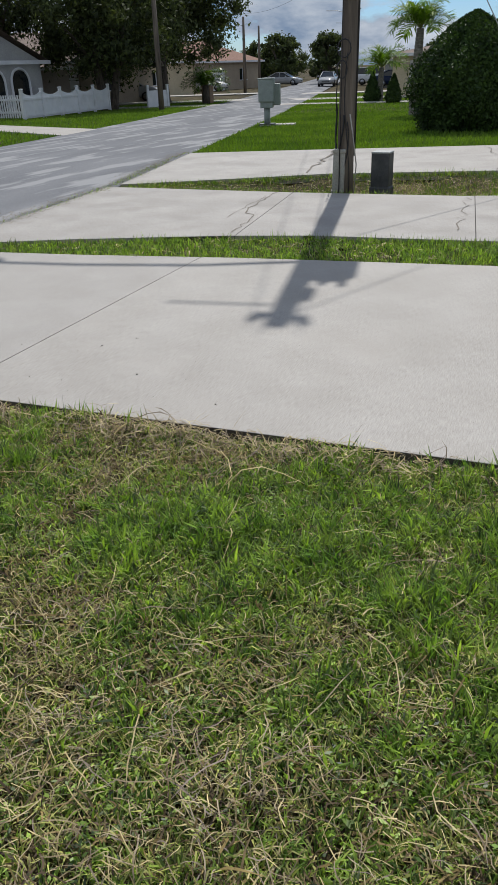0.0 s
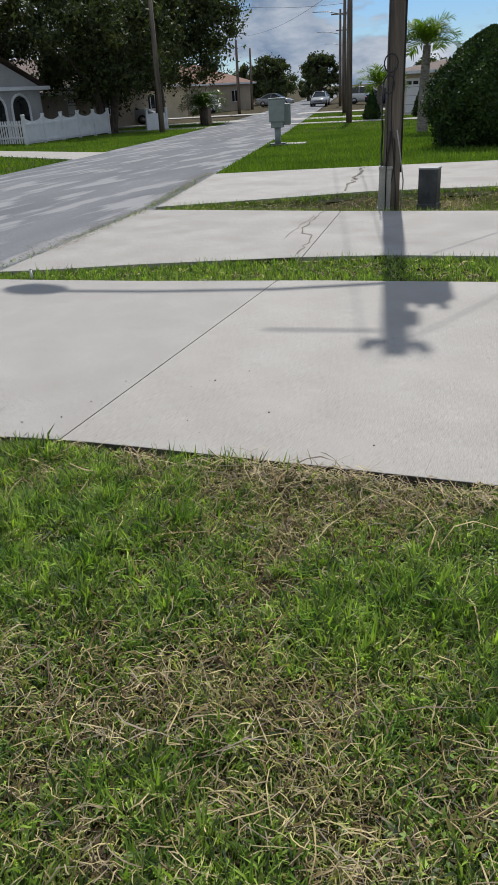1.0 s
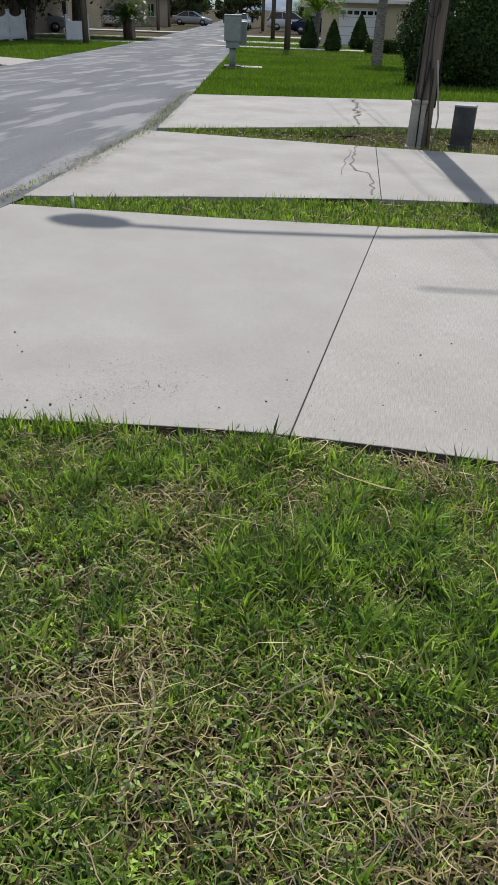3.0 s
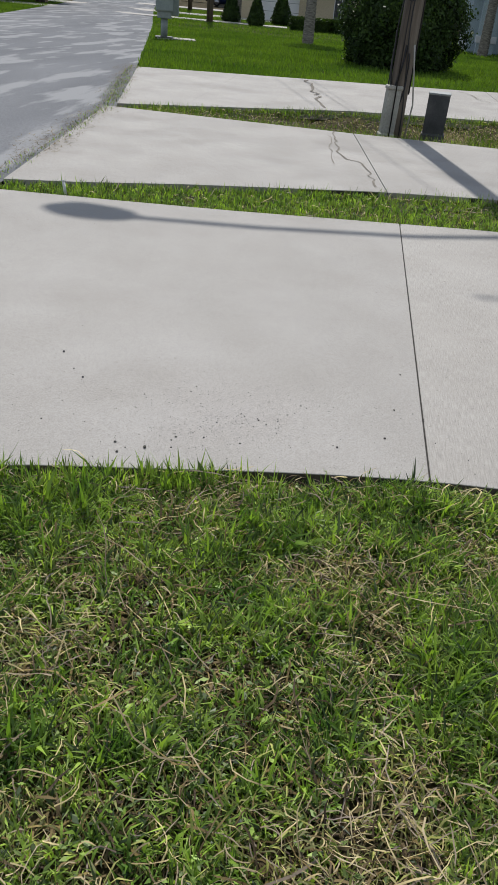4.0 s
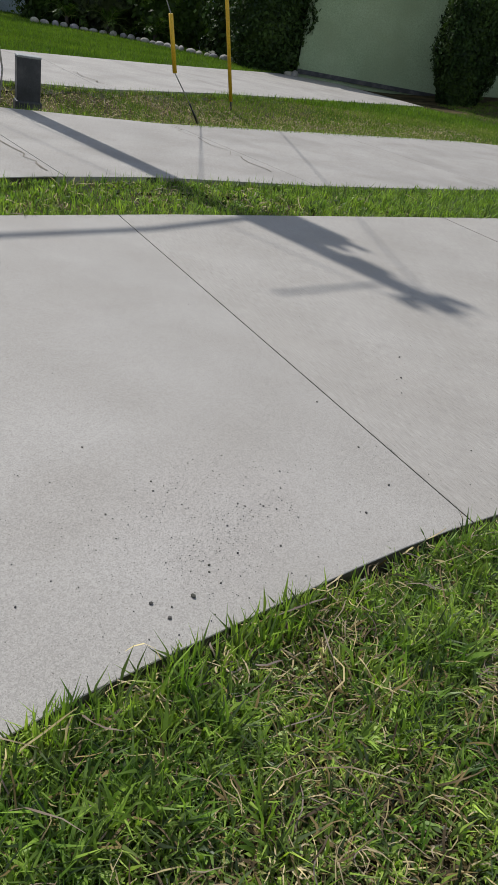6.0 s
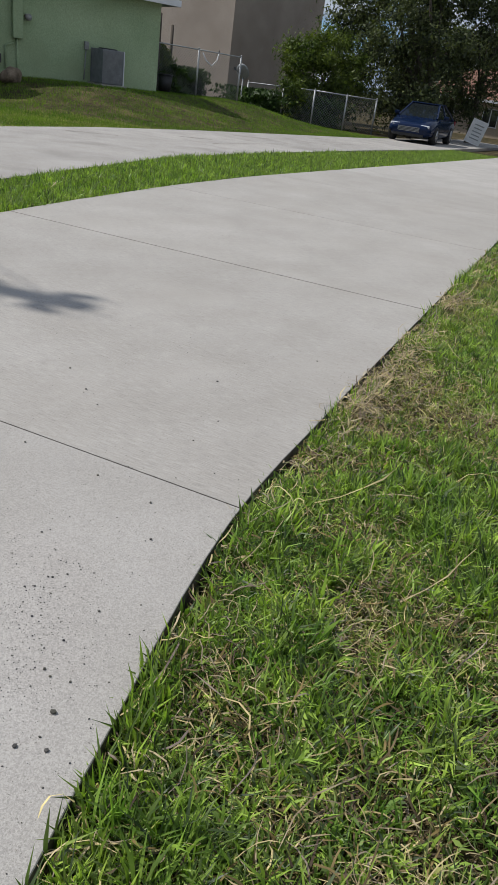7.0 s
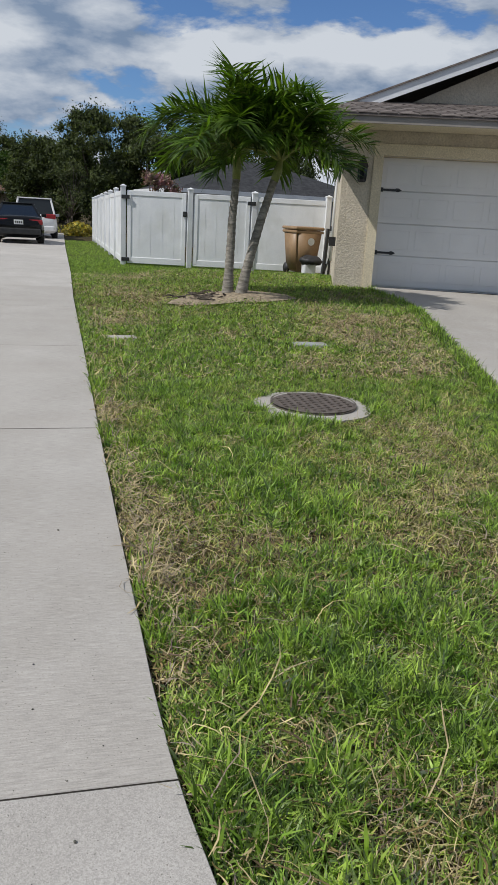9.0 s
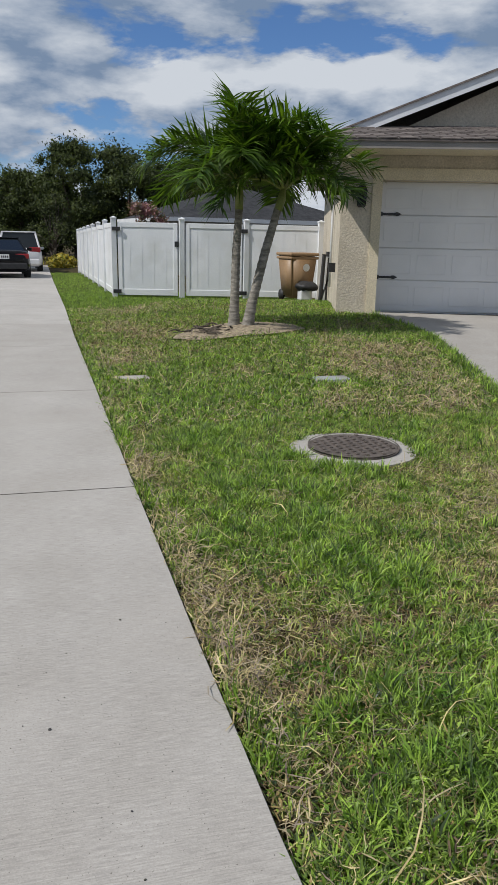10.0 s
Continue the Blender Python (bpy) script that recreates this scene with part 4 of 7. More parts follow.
def bush(name, loc, shape, label, seed, leaf="leaf_hedge", leaves=9000, leaf_size=0.05, category="bush", stem=True, group="", yaw=0.0, rough=0.08):
    """A clipped or rounded shrub. shape(z01) gives the half widths (rx, ry) at each height; the last value is the height."""
    rng = np.random.default_rng(seed)
    prof, height = shape
    top = thing(name, loc, label, category, group, yaw=yaw)
    z = rng.random(leaves)
    a = rng.uniform(0, 2 * np.pi, leaves)
    rx = np.array([prof(t)[0] for t in z])
    ry = np.array([prof(t)[1] for t in z])
    lump = 1 + rough * (np.sin(a * 5 + z * 9 + seed) + np.sin(a * 9 - z * 14) * 0.7) + rng.normal(0, rough * 0.6, leaves)
    q = lump * (0.80 + 0.2 * rng.random(leaves) ** 0.5)
    c = np.stack([np.cos(a) * rx * q, np.sin(a) * ry * q, z * height], -1)
    n = np.stack([np.cos(a), np.sin(a), rng.normal(0.2, 0.4, leaves)], -1) + rng.normal(0, 0.55, (leaves, 3))
    n /= np.linalg.norm(n, axis=1)[:, None]
    u = np.cross(n, rng.normal(size=(leaves, 3)))
    u /= np.linalg.norm(u, axis=1)[:, None]
    w = np.cross(n, u)
    s = leaf_size * rng.uniform(0.6, 1.5, leaves)[:, None]
    part_np("foliage", np.stack([c - u * s, c + w * s * 0.5, c + u * s, c - w * s * 0.5], 1).reshape(-1, 3), np.arange(leaves * 4).reshape(-1, 4), leaf, top)
    bm = bmesh.new()
    rings = []
    for i in range(9):
        t = 0.03 + 0.92 * i / 8
        ax, ay = prof(t)
        rings.append([bm.verts.new((math.cos(k * 0.4488) * ax * 0.8, math.sin(k * 0.4488) * ay * 0.8, t * height)) for k in range(14)])
    for p, q2 in zip(rings, rings[1:]):
        for k in range(14):
            bm.faces.new((p[k], p[(k + 1) % 14], q2[(k + 1) % 14], q2[k]))
    bm.faces.new(rings[-1])
    part("inner_foliage", bm, leaf, top)
    if stem:
        bm = bmesh.new()
        for k in range(3):
            add_tube(bm, [(0.06 * k - 0.06, 0.04 * (k % 2), -0.1), (0.09 * k - 0.09, 0.05 * k, height * 0.2)], [0.05, 0.035], 6)
        part("stem", bm, "bark", top)
    return top


def frond_mesh(rng, length, droop, leaflets, leaf_len, leaf_w, rise):
    """One feather-shaped palm frond from the origin along +x: leaflet arrays and the rib's points."""
    t = np.linspace(0, 1, 9)
    ang = rise - (rise + droop) * t ** 1.15
    dx, dz = np.cos(ang), np.sin(ang)
    px = np.concatenate([[0], np.cumsum((dx[:-1] + dx[1:]) / 2)]) * length / 8
    pz = np.concatenate([[0], np.cumsum((dz[:-1] + dz[1:]) / 2)]) * length / 8
    vs, fs = [], []
    for i in range(leaflets):
        s = 0.12 + 0.86 * i / (leaflets - 1)
        c = np.array([np.interp(s, t, px), 0, np.interp(s, t, pz)])
        an = np.interp(s, t, ang)
        tang, nrm = np.array([math.cos(an), 0, math.sin(an)]), np.array([-math.sin(an), 0, math.cos(an)])
        ll = leaf_len * (0.45 + 0.75 * math.sin(math.pi * min(0.97, 0.15 + s * 0.78))) * rng.uniform(0.85, 1.12)
        for sd in (-1, 1):
            d = tang * rng.uniform(0.55, 0.8) + np.array([0, sd, 0]) * rng.uniform(0.6, 0.9) + nrm * rng.uniform(-0.3, 0.7)
            d /= np.linalg.norm(d)
            wv = np.cross(d, nrm)
            wv = wv / np.linalg.norm(wv) * leaf_w * 0.5
            m = c + d * ll * 0.5
            e = c + d * ll * 0.95 - np.array([0, 0, 1]) * ll * rng.uniform(0.0, 0.3)
            k = len(vs)
            vs += [c - wv * 0.5, c + wv * 0.5, m + wv, m - wv, e]
            fs += [[k, k + 1, k + 2], [k, k + 2, k + 3], [k + 3, k + 2, k + 4]]
    return np.array(vs), np.array(fs), np.stack([px, 0 * px, pz], -1)


def add_crown(top, at, fronds, length, rng, leaflets=34, leaf_len=0.34, leaf_w=0.028, spear=True, material="frond"):
    for i in range(fronds):
        az = i * 2.39996 + rng.uniform(-0.25, 0.25)
        q = (i + 0.5) / fronds
        rise = 1.5 - 0.95 * q + rng.uniform(-0.1, 0.1)
        v, f, rib = frond_mesh(rng, length * rng.uniform(0.85, 1.1), 0.12 + 1.05 * q, leaflets, leaf_len, leaf_w, rise)
        rot = np.array(Matrix.Rotation(az, 3, "Z") @ Matrix.Rotation(rng.uniform(-0.3, 0.3), 3, "X"))
        fr = part_np("frond", v @ rot.T + np.array(at), f, material, top)
        bm = bmesh.new()
        add_tube(bm, [tuple(p) for p in rib[::2] @ rot.T + np.array(at)], [0.018, 0.014, 0.010, 0.007, 0.003], 5)
        part("rib", bm, "frond_rib", fr)


def palm_stem(top, pts, radii, name="trunk", rings=22):
    bm = bmesh.new()
    P, R = [], []
    for i in range(rings * 2 + 1):
        s = i / (rings * 2)
        k = s * (len(pts) - 1)
        j = min(int(k), len(pts) - 2)
        P.append(Vector(pts[j]).lerp(Vector(pts[j + 1]), k - j))
        R.append((radii[j] + (radii[j + 1] - radii[j]) * (k - j)) * (1.05 if i % 2 else 0.95))
    add_tube(bm, P, R, 12)
    return part(name, bm, "palm_bark", top, smooth=True)


# ---- the twin palm on the lawn ----
PB = (8.88, -1.93, g(8.88, -1.93) - 0.05)
palm = thing("palm_tree", PB, "twin-stemmed small palm with feathery green crowns on the lawn", "palm tree")
rng = np.random.default_rng(11)
palm_stem(palm, [(0.05, 0.07, -0.05), (0.05, 0.06, 0.4), (0.08, 0.04, 1.1), (0.12, 0.0, 1.62)], [0.095, 0.062, 0.055, 0.05])
palm_stem(palm, [(-0.05, -0.08, -0.05), (-0.05, -0.16, 0.4), (-0.03, -0.34, 1.1), (0.0, -0.50, 1.62)], [0.095, 0.065, 0.058, 0.05])
tube_part("crownshaft", [(0.12, 0.0, 1.6), (0.13, 0.0, 1.8), (0.14, 0.01, 2.0)], [0.055, 0.06, 0.03], "frond_rib", palm, "smooth green crownshaft")
tube_part("crownshaft", [(0.0, -0.50, 1.6), (0.01, -0.55, 1.75), (0.02, -0.58, 1.9)], [0.055, 0.06, 0.03], "frond_rib", palm, "smooth green crownshaft")
add_crown(palm, (0.14, 0.01, 1.95), 17, 1.42, rng, 62, 0.48, 0.034)
add_crown(palm, (0.02, -0.58, 1.86), 15, 1.36, rng, 62, 0.48, 0.034)
bm = bmesh.new()
for k in range(46):
    a, r = rng.uniform(0, 6.28), rng.uniform(0.1, 0.85)
    x, y = math.cos(a) * r * 0.75, math.sin(a) * r
    add_tube(bm, [(x, y, 0.03), (x + rng.normal(0, 0.12), y + rng.normal(0, 0.12), 0.05 + 0.08 * math.exp(-3 * r)), (x + rng.normal(0, 0.2), y + rng.normal(0, 0.2), 0.03)], [0.012, 0.012, 0.004], 5)
part("root", bm, "bark", palm, "tangle of dry roots and leaf bases")
bm = bmesh.new()
prev = [bm.verts.new((0, 0, 0.10))]
for ring in (0.3, 0.6, 0.85):
    row = [bm.verts.new((math.cos(k * 0.3927) * ring * 0.85 * rng.uniform(0.9, 1.1), math.sin(k * 0.3927) * ring * rng.uniform(0.9, 1.1), g(PB[0] + math.cos(k * 0.3927) * ring * 0.85, PB[1] + math.sin(k * 0.3927) * ring) - g(PB[0], PB[1]) + 0.10 - 0.07 * ring + rng.uniform(0, 0.015))) for k in range(16)]
    for k in range(16):
        j = (k + 1) % 16
        bm.faces.new((prev[0], row[k], row[j])) if len(prev) == 1 else bm.faces.new((prev[k], row[k], row[j], prev[j]))
    prev = row
ob = part("mulch_bed", bm, "mulch")
ob.location = (PB[0], PB[1], PB[2] + 0.005)
tagged(ob, "low bed of brown mulch round the palm", "mulch", kind="stuff")

# ---- manhole and valve covers in the lawn ----
mz = g(*MH) - 0.042
mh = thing("manhole", (MH[0], MH[1], mz), "round brown cast-iron manhole in a concrete collar", "manhole", yaw=0)
bm = bmesh.new()
ang = [2 * math.pi * k / 40 for k in range(40)]
for lo, hi, r0, r1 in ((-0.1, 0.035, 0.315, 0.435),):
    a0 = [bm.verts.new((math.cos(t) * r0, math.sin(t) * r0, hi)) for t in ang]
    a1 = [bm.verts.new((math.cos(t) * r1 * (1 + 0.03 * math.sin(3 * t)), math.sin(t) * r1 * (1 + 0.03 * math.cos(5 * t)), hi - 0.008)) for t in ang]
    a2 = [bm.verts.new((math.cos(t) * r1, math.sin(t) * r1, lo)) for t in ang]
    for k in range(40):
        j = (k + 1) % 40
        bm.faces.new((a0[k], a1[k], a1[j], a0[j]))
        bm.faces.new((a1[k], a2[k], a2[j], a1[j]))
part("collar", bm, "concrete", mh, "pale concrete collar")
bm = bmesh.new()
add_tube(bm, [(0, 0, -0.05), (0, 0, 0.04)], 0.318, 40)
lid = part("lid", bm, "cast_iron", mh)
bm = bmesh.new()
add_tube(bm, [(0, 0, 0.03), (0, 0, 0.05)], 0.30, 40)
for r in (0.305,):
    a0 = [bm.verts.new((math.cos(t) * r, math.sin(t) * r, 0.056)) for t in ang]
    a1 = [bm.verts.new((math.cos(t) * 0.318, math.sin(t) * 0.318, 0.056)) for t in ang]
    for k in range(40):
        bm.faces.new((a0[k], a1[k], a1[(k + 1) % 40], a0[(k + 1) % 40]))
part("rim", bm, "cast_iron", lid)
for i in range(-4, 5):
    for j in range(-4, 5):
        x, y = i * 0.06 + (0.03 if j % 2 else 0), j * 0.06
        if math.hypot(x, y) < 0.275:
            box_part("boss", (x, y, 0.053), (0.034, 0.026, 0.014), "cast_iron", lid, bevel=0.004)
for x, y, s, mat in ((5.72, -2.1, (0.2, 0.36, 0.05), "grey_metal"), (6.58, -0.25, (0.2, 0.34, 0.05), "concrete")):
    v = thing("valve_cover", (x, y, g(x, y) - 0.045), "small flat utility cover set in the lawn", "utility cover")
    box_part("cover", (0, 0, 0), s, mat, v, bevel=0.01)
    box_part("frame", (0, 0, -0.012), (s[0] + 0.04, s[1] + 0.04, 0.04), "concrete", v, bevel=0.008)


# ---- garage house ----
def hbox(name, u0, u1, v0, v1, z0, z1, material, parent, label="", bevel=0.0):
    """A box of the garage house in its own directions."""
    bm = bmesh.new()
    m = Matrix(((HU.x, HV.x, 0, 0), (HU.y, HV.y, 0, 0), (0, 0, 1, 0), (0, 0, 0, 1)))
    add_box(bm, ((u0 + u1) / 2, (v0 + v1) / 2, (z0 + z1) / 2), (u1 - u0, v1 - v0, z1 - z0), m, bevel)
    bmesh.ops.recalc_face_normals(bm, faces=bm.faces[:])
    return part(name, bm, material, parent, label)


def hmesh(name, pts, faces, material, parent, label=""):
    bm = bmesh.new()
    vs = [bm.verts.new(hpt(*p) - HC) for p in pts]
    for f in faces:
        bm.faces.new([vs[i] for i in f])
    bmesh.ops.recalc_face_normals(bm, faces=bm.faces[:])
    return part(name, bm, material, parent, label)


house = thing("house", tuple(HC), "beige stucco house with a white garage door and brown shingle roof", "house")
WH, DL, DR, DH = 2.72, 0.66, 5.54, 2.14
hbox("wall", 0, DL, 0, 0.22, -0.3, WH, "stucco", house)
hbox("wall", DR, 6.2, 0, 0.22, -0.3, WH, "stucco", house)
hbox("wall", DL, DR, 0, 0.22, DH, WH, "stucco", house)
hbox("wall", 0, 0.22, 0.223, 9.0, -0.3, WH, "stucco", house)
hbox("wall", 6.2, 6.42, 0, 9.0, -0.3, WH, "stucco", house)
hbox("wall", 0.223, 6.2, 8.8, 9.0, -0.3, WH, "stucco", house)
hbox("trim", DL - 0.16, DL, -0.03, 0.0, -0.25, DH + 0.18, "stucco_smooth", house, "cream trim round the door")
hbox("trim", DR, DR + 0.16, -0.03, 0.0, -0.25, DH + 0.18, "stucco_smooth", house, "cream trim round the door")
hbox("trim", DL, DR, -0.03, 0.0, DH, DH + 0.18, "stucco_smooth", house, "cream trim round the door")
hbox("jamb", DL - 0.1, DL, 0.222, 0.42, -0.25, DH + 0.1, "stucco_smooth", house, "cream door jamb")
hbox("jamb", DR, DR + 0.1, 0.222, 0.42, -0.25, DH + 0.1, "stucco_smooth", house, "cream door jamb")
hbox("jamb", DL, DR, 0.222, 0.42, DH, DH + 0.1, "stucco_smooth", house, "cream door head")
gdoor = hbox("garage_door", DL, DR, 0.35, 0.39, -0.02, DH, "door_white", house, "white sectional garage door")
for k in range(4):
    z0 = k * DH / 4
    hbox("door_section", DL + 0.012, DR - 0.012, 0.325, 0.35, z0 + 0.006, z0 + DH / 4 - 0.006, "door_white", gdoor, bevel=0.006)
    for j in range(8):
        u0 = DL + 0.1 + j * (DR - DL - 0.12) / 8
        hbox("raised_panel", u0, u0 + (DR - DL) / 8 - 0.12, 0.321, 0.326, z0 + 0.11, z0 + DH / 4 - 0.11, "door_white", gdoor, bevel=0.005)
for zz in (0.58, 1.62):
    for u0, d in ((DL + 0.02, 1), (DR - 0.02, -1)):
        bm = bmesh.new()
        m = Matrix(((HU.x, HV.x, 0, 0), (HU.y, HV.y, 0, 0), (0, 0, 1, 0), (0, 0, 0, 1)))
        add_box(bm, (u0 + d * 0.14, 0.316, zz), (0.28, 0.014, 0.036), m, 0.004)
        tip = [m @ Vector((u0 + d * a, 0.308, zz + b)) for a, b in ((0.26, 0.03), (0.30, 0.03), (0.36, 0), (0.30, -0.03), (0.26, -0.03))]
        bm.faces.new([bm.verts.new(p) for p in tip])
        add_box(bm, (u0 + d * 0.02, 0.312, zz), (0.045, 0.018, 0.07), m, 0.004)
        part("strap_hinge", bm, "iron", gdoor, "black iron strap hinge")
# wall lantern
lantern = hbox("wall_lantern", 0.28, 0.37, -0.035, 0, 1.78, 1.98, "iron", house, "dark metal wall lantern", 0.01)
bm = bmesh.new()
c = hpt(0.325, -0.13, 0) - HC
add_tube(bm, [c + Vector((0, 0, 1.70)), c + Vector((0, 0, 1.72)), c + Vector((0, 0, 1.93)), c + Vector((0, 0, 1.95)), c + Vector((0, 0, 2.06)), c + Vector((0, 0, 2.12))], [0.05, 0.075, 0.085, 0.1, 0.045, 0.01], 8)
part("lantern_body", bm, "iron", lantern)
bm = bmesh.new()
add_tube(bm, [c + Vector((0, 0, 1.74)), c + Vector((0, 0, 1.91))], [0.079, 0.086], 8)
part("lantern_pane", bm, "glass", lantern)
# eave, skirt roof, gable
OV, OS, WE, RK = 0.98, 0.5, WH - 0.17, 0.38
hbox("soffit", -OS, 6.9, -OV + 0.02, -0.035, WE - 0.03, WE, "stucco_smooth", house, "pale soffit")
hbox("fascia", -OS, 6.9, -OV - 0.02, -OV + 0.02, WE - 0.04, WE + 0.09, "gutter", house, "pale grey metal fascia")
hbox("fascia", -OS, -OS + 0.03, -OV + 0.02, 9.4, WE - 0.04, WE + 0.12, "fascia", house, "white fascia board")
hbox("soffit", -OS + 0.03, -0.003, 0.0, 9.4, WE - 0.03, WE, "fascia", house, "pale soffit")
SK = 0.75
sk = hmesh("skirt_roof", [(-OS, -OV - 0.05, WE + 0.09), (6.9, -OV - 0.05, WE + 0.09), (6.9, SK, WE + 0.09 + 0.42), (-OS + 0.75, SK, WE + 0.09 + 0.42), (-OS, -OV - 0.05, WE + 0.06), (6.9, -OV - 0.05, WE + 0.06)], [(0, 1, 2, 3), (0, 4, 5, 1)], "shingle", house)
for row in range(9):
    v0 = -OV - 0.06 + row * 0.19
    z0 = WE + 0.112 + row * 0.0445
    for k in range(24):
        u0 = -OS + row * 0.078 - (0.15 if row % 2 else 0) + k * 0.31
        if u0 > 6.6:
            continue
        ue = u0 + 0.302
        u0 = max(u0, -OS + row * 0.078)
        pts = [(u0, v0, z0), (ue, v0, z0), (ue, v0 + 0.21, z0 + 0.04), (u0 + 0.07, v0 + 0.21, z0 + 0.04), (u0, v0, z0 - 0.014), (ue, v0, z0 - 0.014)]
        hmesh("shingle", pts, [(0, 1, 2, 3), (0, 4, 5, 1)], "shingle", sk)
AP = 3.17
GZ0 = WH + 0.09
hmesh("gable_wall", [(0.1, SK - 0.05, WH - 0.3), (6.24, SK - 0.05, WH - 0.3), (AP, SK - 0.05, GZ0 + RK * AP - 0.04), (0.1, SK - 0.05, GZ0 - 0.2), (6.24, SK - 0.05, GZ0 - 0.2)], [(0, 1, 4, 2, 3)], "stucco", house)
for sgn, u0 in ((1, -0.12), (-1, 6.46)):
    zt = GZ0 + RK * AP + 0.16
    zb = GZ0 + 0.16 - RK * 0.12
    v0, v1 = SK - 0.42, 9.4
    hmesh("roof", [(u0, v0, zb), (AP, v0, zt), (AP, v1, zt), (u0, v1, zb), (u0, v0, zb - 0.03), (AP, v0, zt - 0.03), (AP, v1, zt - 0.03), (u0, v1, zb - 0.03)], [(0, 1, 2, 3), (4, 5, 6, 7), (0, 4, 5, 1), (2, 6, 7, 3), (0, 3, 7, 4)], "shingle", house)
    hmesh("rake_board", [(u0, v0 + 0.03, zb - 0.03), (AP, v0 + 0.03, zt - 0.03), (AP, v0 + 0.03, zt - 0.19), (u0, v0 + 0.03, zb - 0.19), (u0, v0 + 0.06, zb - 0.03), (AP, v0 + 0.06, zt - 0.03), (AP, v0 + 0.06, zt - 0.19), (u0, v0 + 0.06, zb - 0.19)], [(0, 1, 2, 3), (4, 5, 6, 7), (0, 4, 7, 3), (3, 2, 6, 7)], "fascia", house, "white rake board")
# pipes and box by the side wall
tube_part("conduit", [hpt(-0.05, 1.9, 0.3) - HC, hpt(-0.05, 1.9, 1.7) - HC, hpt(-0.05, 2.1, 2.5) - HC], 0.025, "fascia", house, "white conduit on the side wall")
hbox("hose_bib", -0.12, 0, 0.9, 1.0, 0.62, 0.78, "iron", house, "black hose bib box")

# things beside the house
wb = thing("wheelie_bin", (15.75, -4.95, g(15.75, -4.95)), "brown plastic wheelie bin standing by the white fence", "bin", yaw=10)
bm = bmesh.new()
lo = [bm.verts.new(p) for p in ((-0.27, -0.26, 0.06), (0.27, -0.26, 0.06), (0.27, 0.26, 0.06), (-0.27, 0.26, 0.06))]
hi = [bm.verts.new(p) for p in ((-0.36, -0.34, 1.0), (0.36, -0.34, 1.0), (0.36, 0.34, 1.0), (-0.36, 0.34, 1.0))]
bm.faces.new(lo[::-1]), bm.faces.new(hi)
for k in range(4):
    bm.faces.new((lo[k], lo[(k + 1) % 4], hi[(k + 1) % 4], hi[k]))
bmesh.ops.bevel(bm, geom=bm.edges[:], offset=0.05, segments=3, affect="EDGES")
part("body", bm, "bin", wb, smooth=True)
bm = bmesh.new()
add_box(bm, (0, 0, 1.04), (0.78, 0.74, 0.07), None, 0.03)
add_box(bm, (0, 0, 0.96), (0.76, 0.72, 0.06), None, 0.02)
wl2 = part("lid", bm, "bin", wb)
tube_part("handle", [(0.4, -0.25, 1.0), (0.46, -0.25, 1.02), (0.46, 0.25, 1.02), (0.4, 0.25, 1.0)], 0.018, "bin", wb)
bm = bmesh.new()
add_tube(bm, [(-0.352, -0.05, 0.75), (-0.356, -0.05, 0.75)], 0.085, 20)
part("sticker", bm, "white_mark", wb, "round white sticker")
for sy in (-0.25, 0.25):
    tube_part("wheel", [(0.26, sy - 0.03, 0.12), (0.26, sy + 0.03, 0.12)], 0.12, "black", wb, seg=16)

bag = thing("trash_bag", (15.3, -5.05, g(15.3, -5.0)), "black and white plastic bundle on the ground beside the bin", "bag")
bm = bmesh.new()
bmesh.ops.create_icosphere(bm, subdivisions=3, radius=0.2, matrix=Matrix.Translation((0, 0, 0.3)) @ Matrix.Diagonal((1.1, 1.3, 0.6, 1)))
for v in bm.verts:
    v.co += v.normal * 0.05 * noise.noise(v.co * 9)
part("bag_top", bm, "black", bag, smooth=True)
box_part("bucket", (0, 0.04, 0.11), (0.26, 0.28, 0.24), "fascia", bag, "white bucket", bevel=0.03)
for k, (dy, h, mat, lean) in enumerate(((-0.30, 1.15, "black", 0.3), (-0.42, 0.95, "iron", 0.06), (-0.5, 0.9, "fascia", 0.04), (-0.56, 1.0, "black", 0.02))):
    plank = thing("board", (14.25, -4.55 + dy, g(14.2, -4.9) - 0.01), "dark narrow board leaning against the side wall" if k != 2 else "white narrow board leaning against the side wall", "board", group="boards by the wall")
    box_part("plank", (0, -lean * 0.5, h / 2), (0.1, 0.05, h), mat, plank, bevel=0.008, m=Matrix.Rotation(lean, 4, "X"))
    box_part("end_cap", (0, -lean * 0.5, h + 0.01), (0.104, 0.056, 0.02), mat, plank, m=Matrix.Rotation(lean, 4, "X"))


# ---- white vinyl fence ----
FP = [(18.1, -0.95), (17.75, -2.58), (17.45, -4.15), (17.05, -5.95)]
fence = thing("fence", (FP[0][0], FP[0][1], g(*FP[0])), "white vinyl privacy fence with posts, rails and tongued panels", "fence")
F0 = Vector((FP[0][0], FP[0][1], g(*FP[0])))


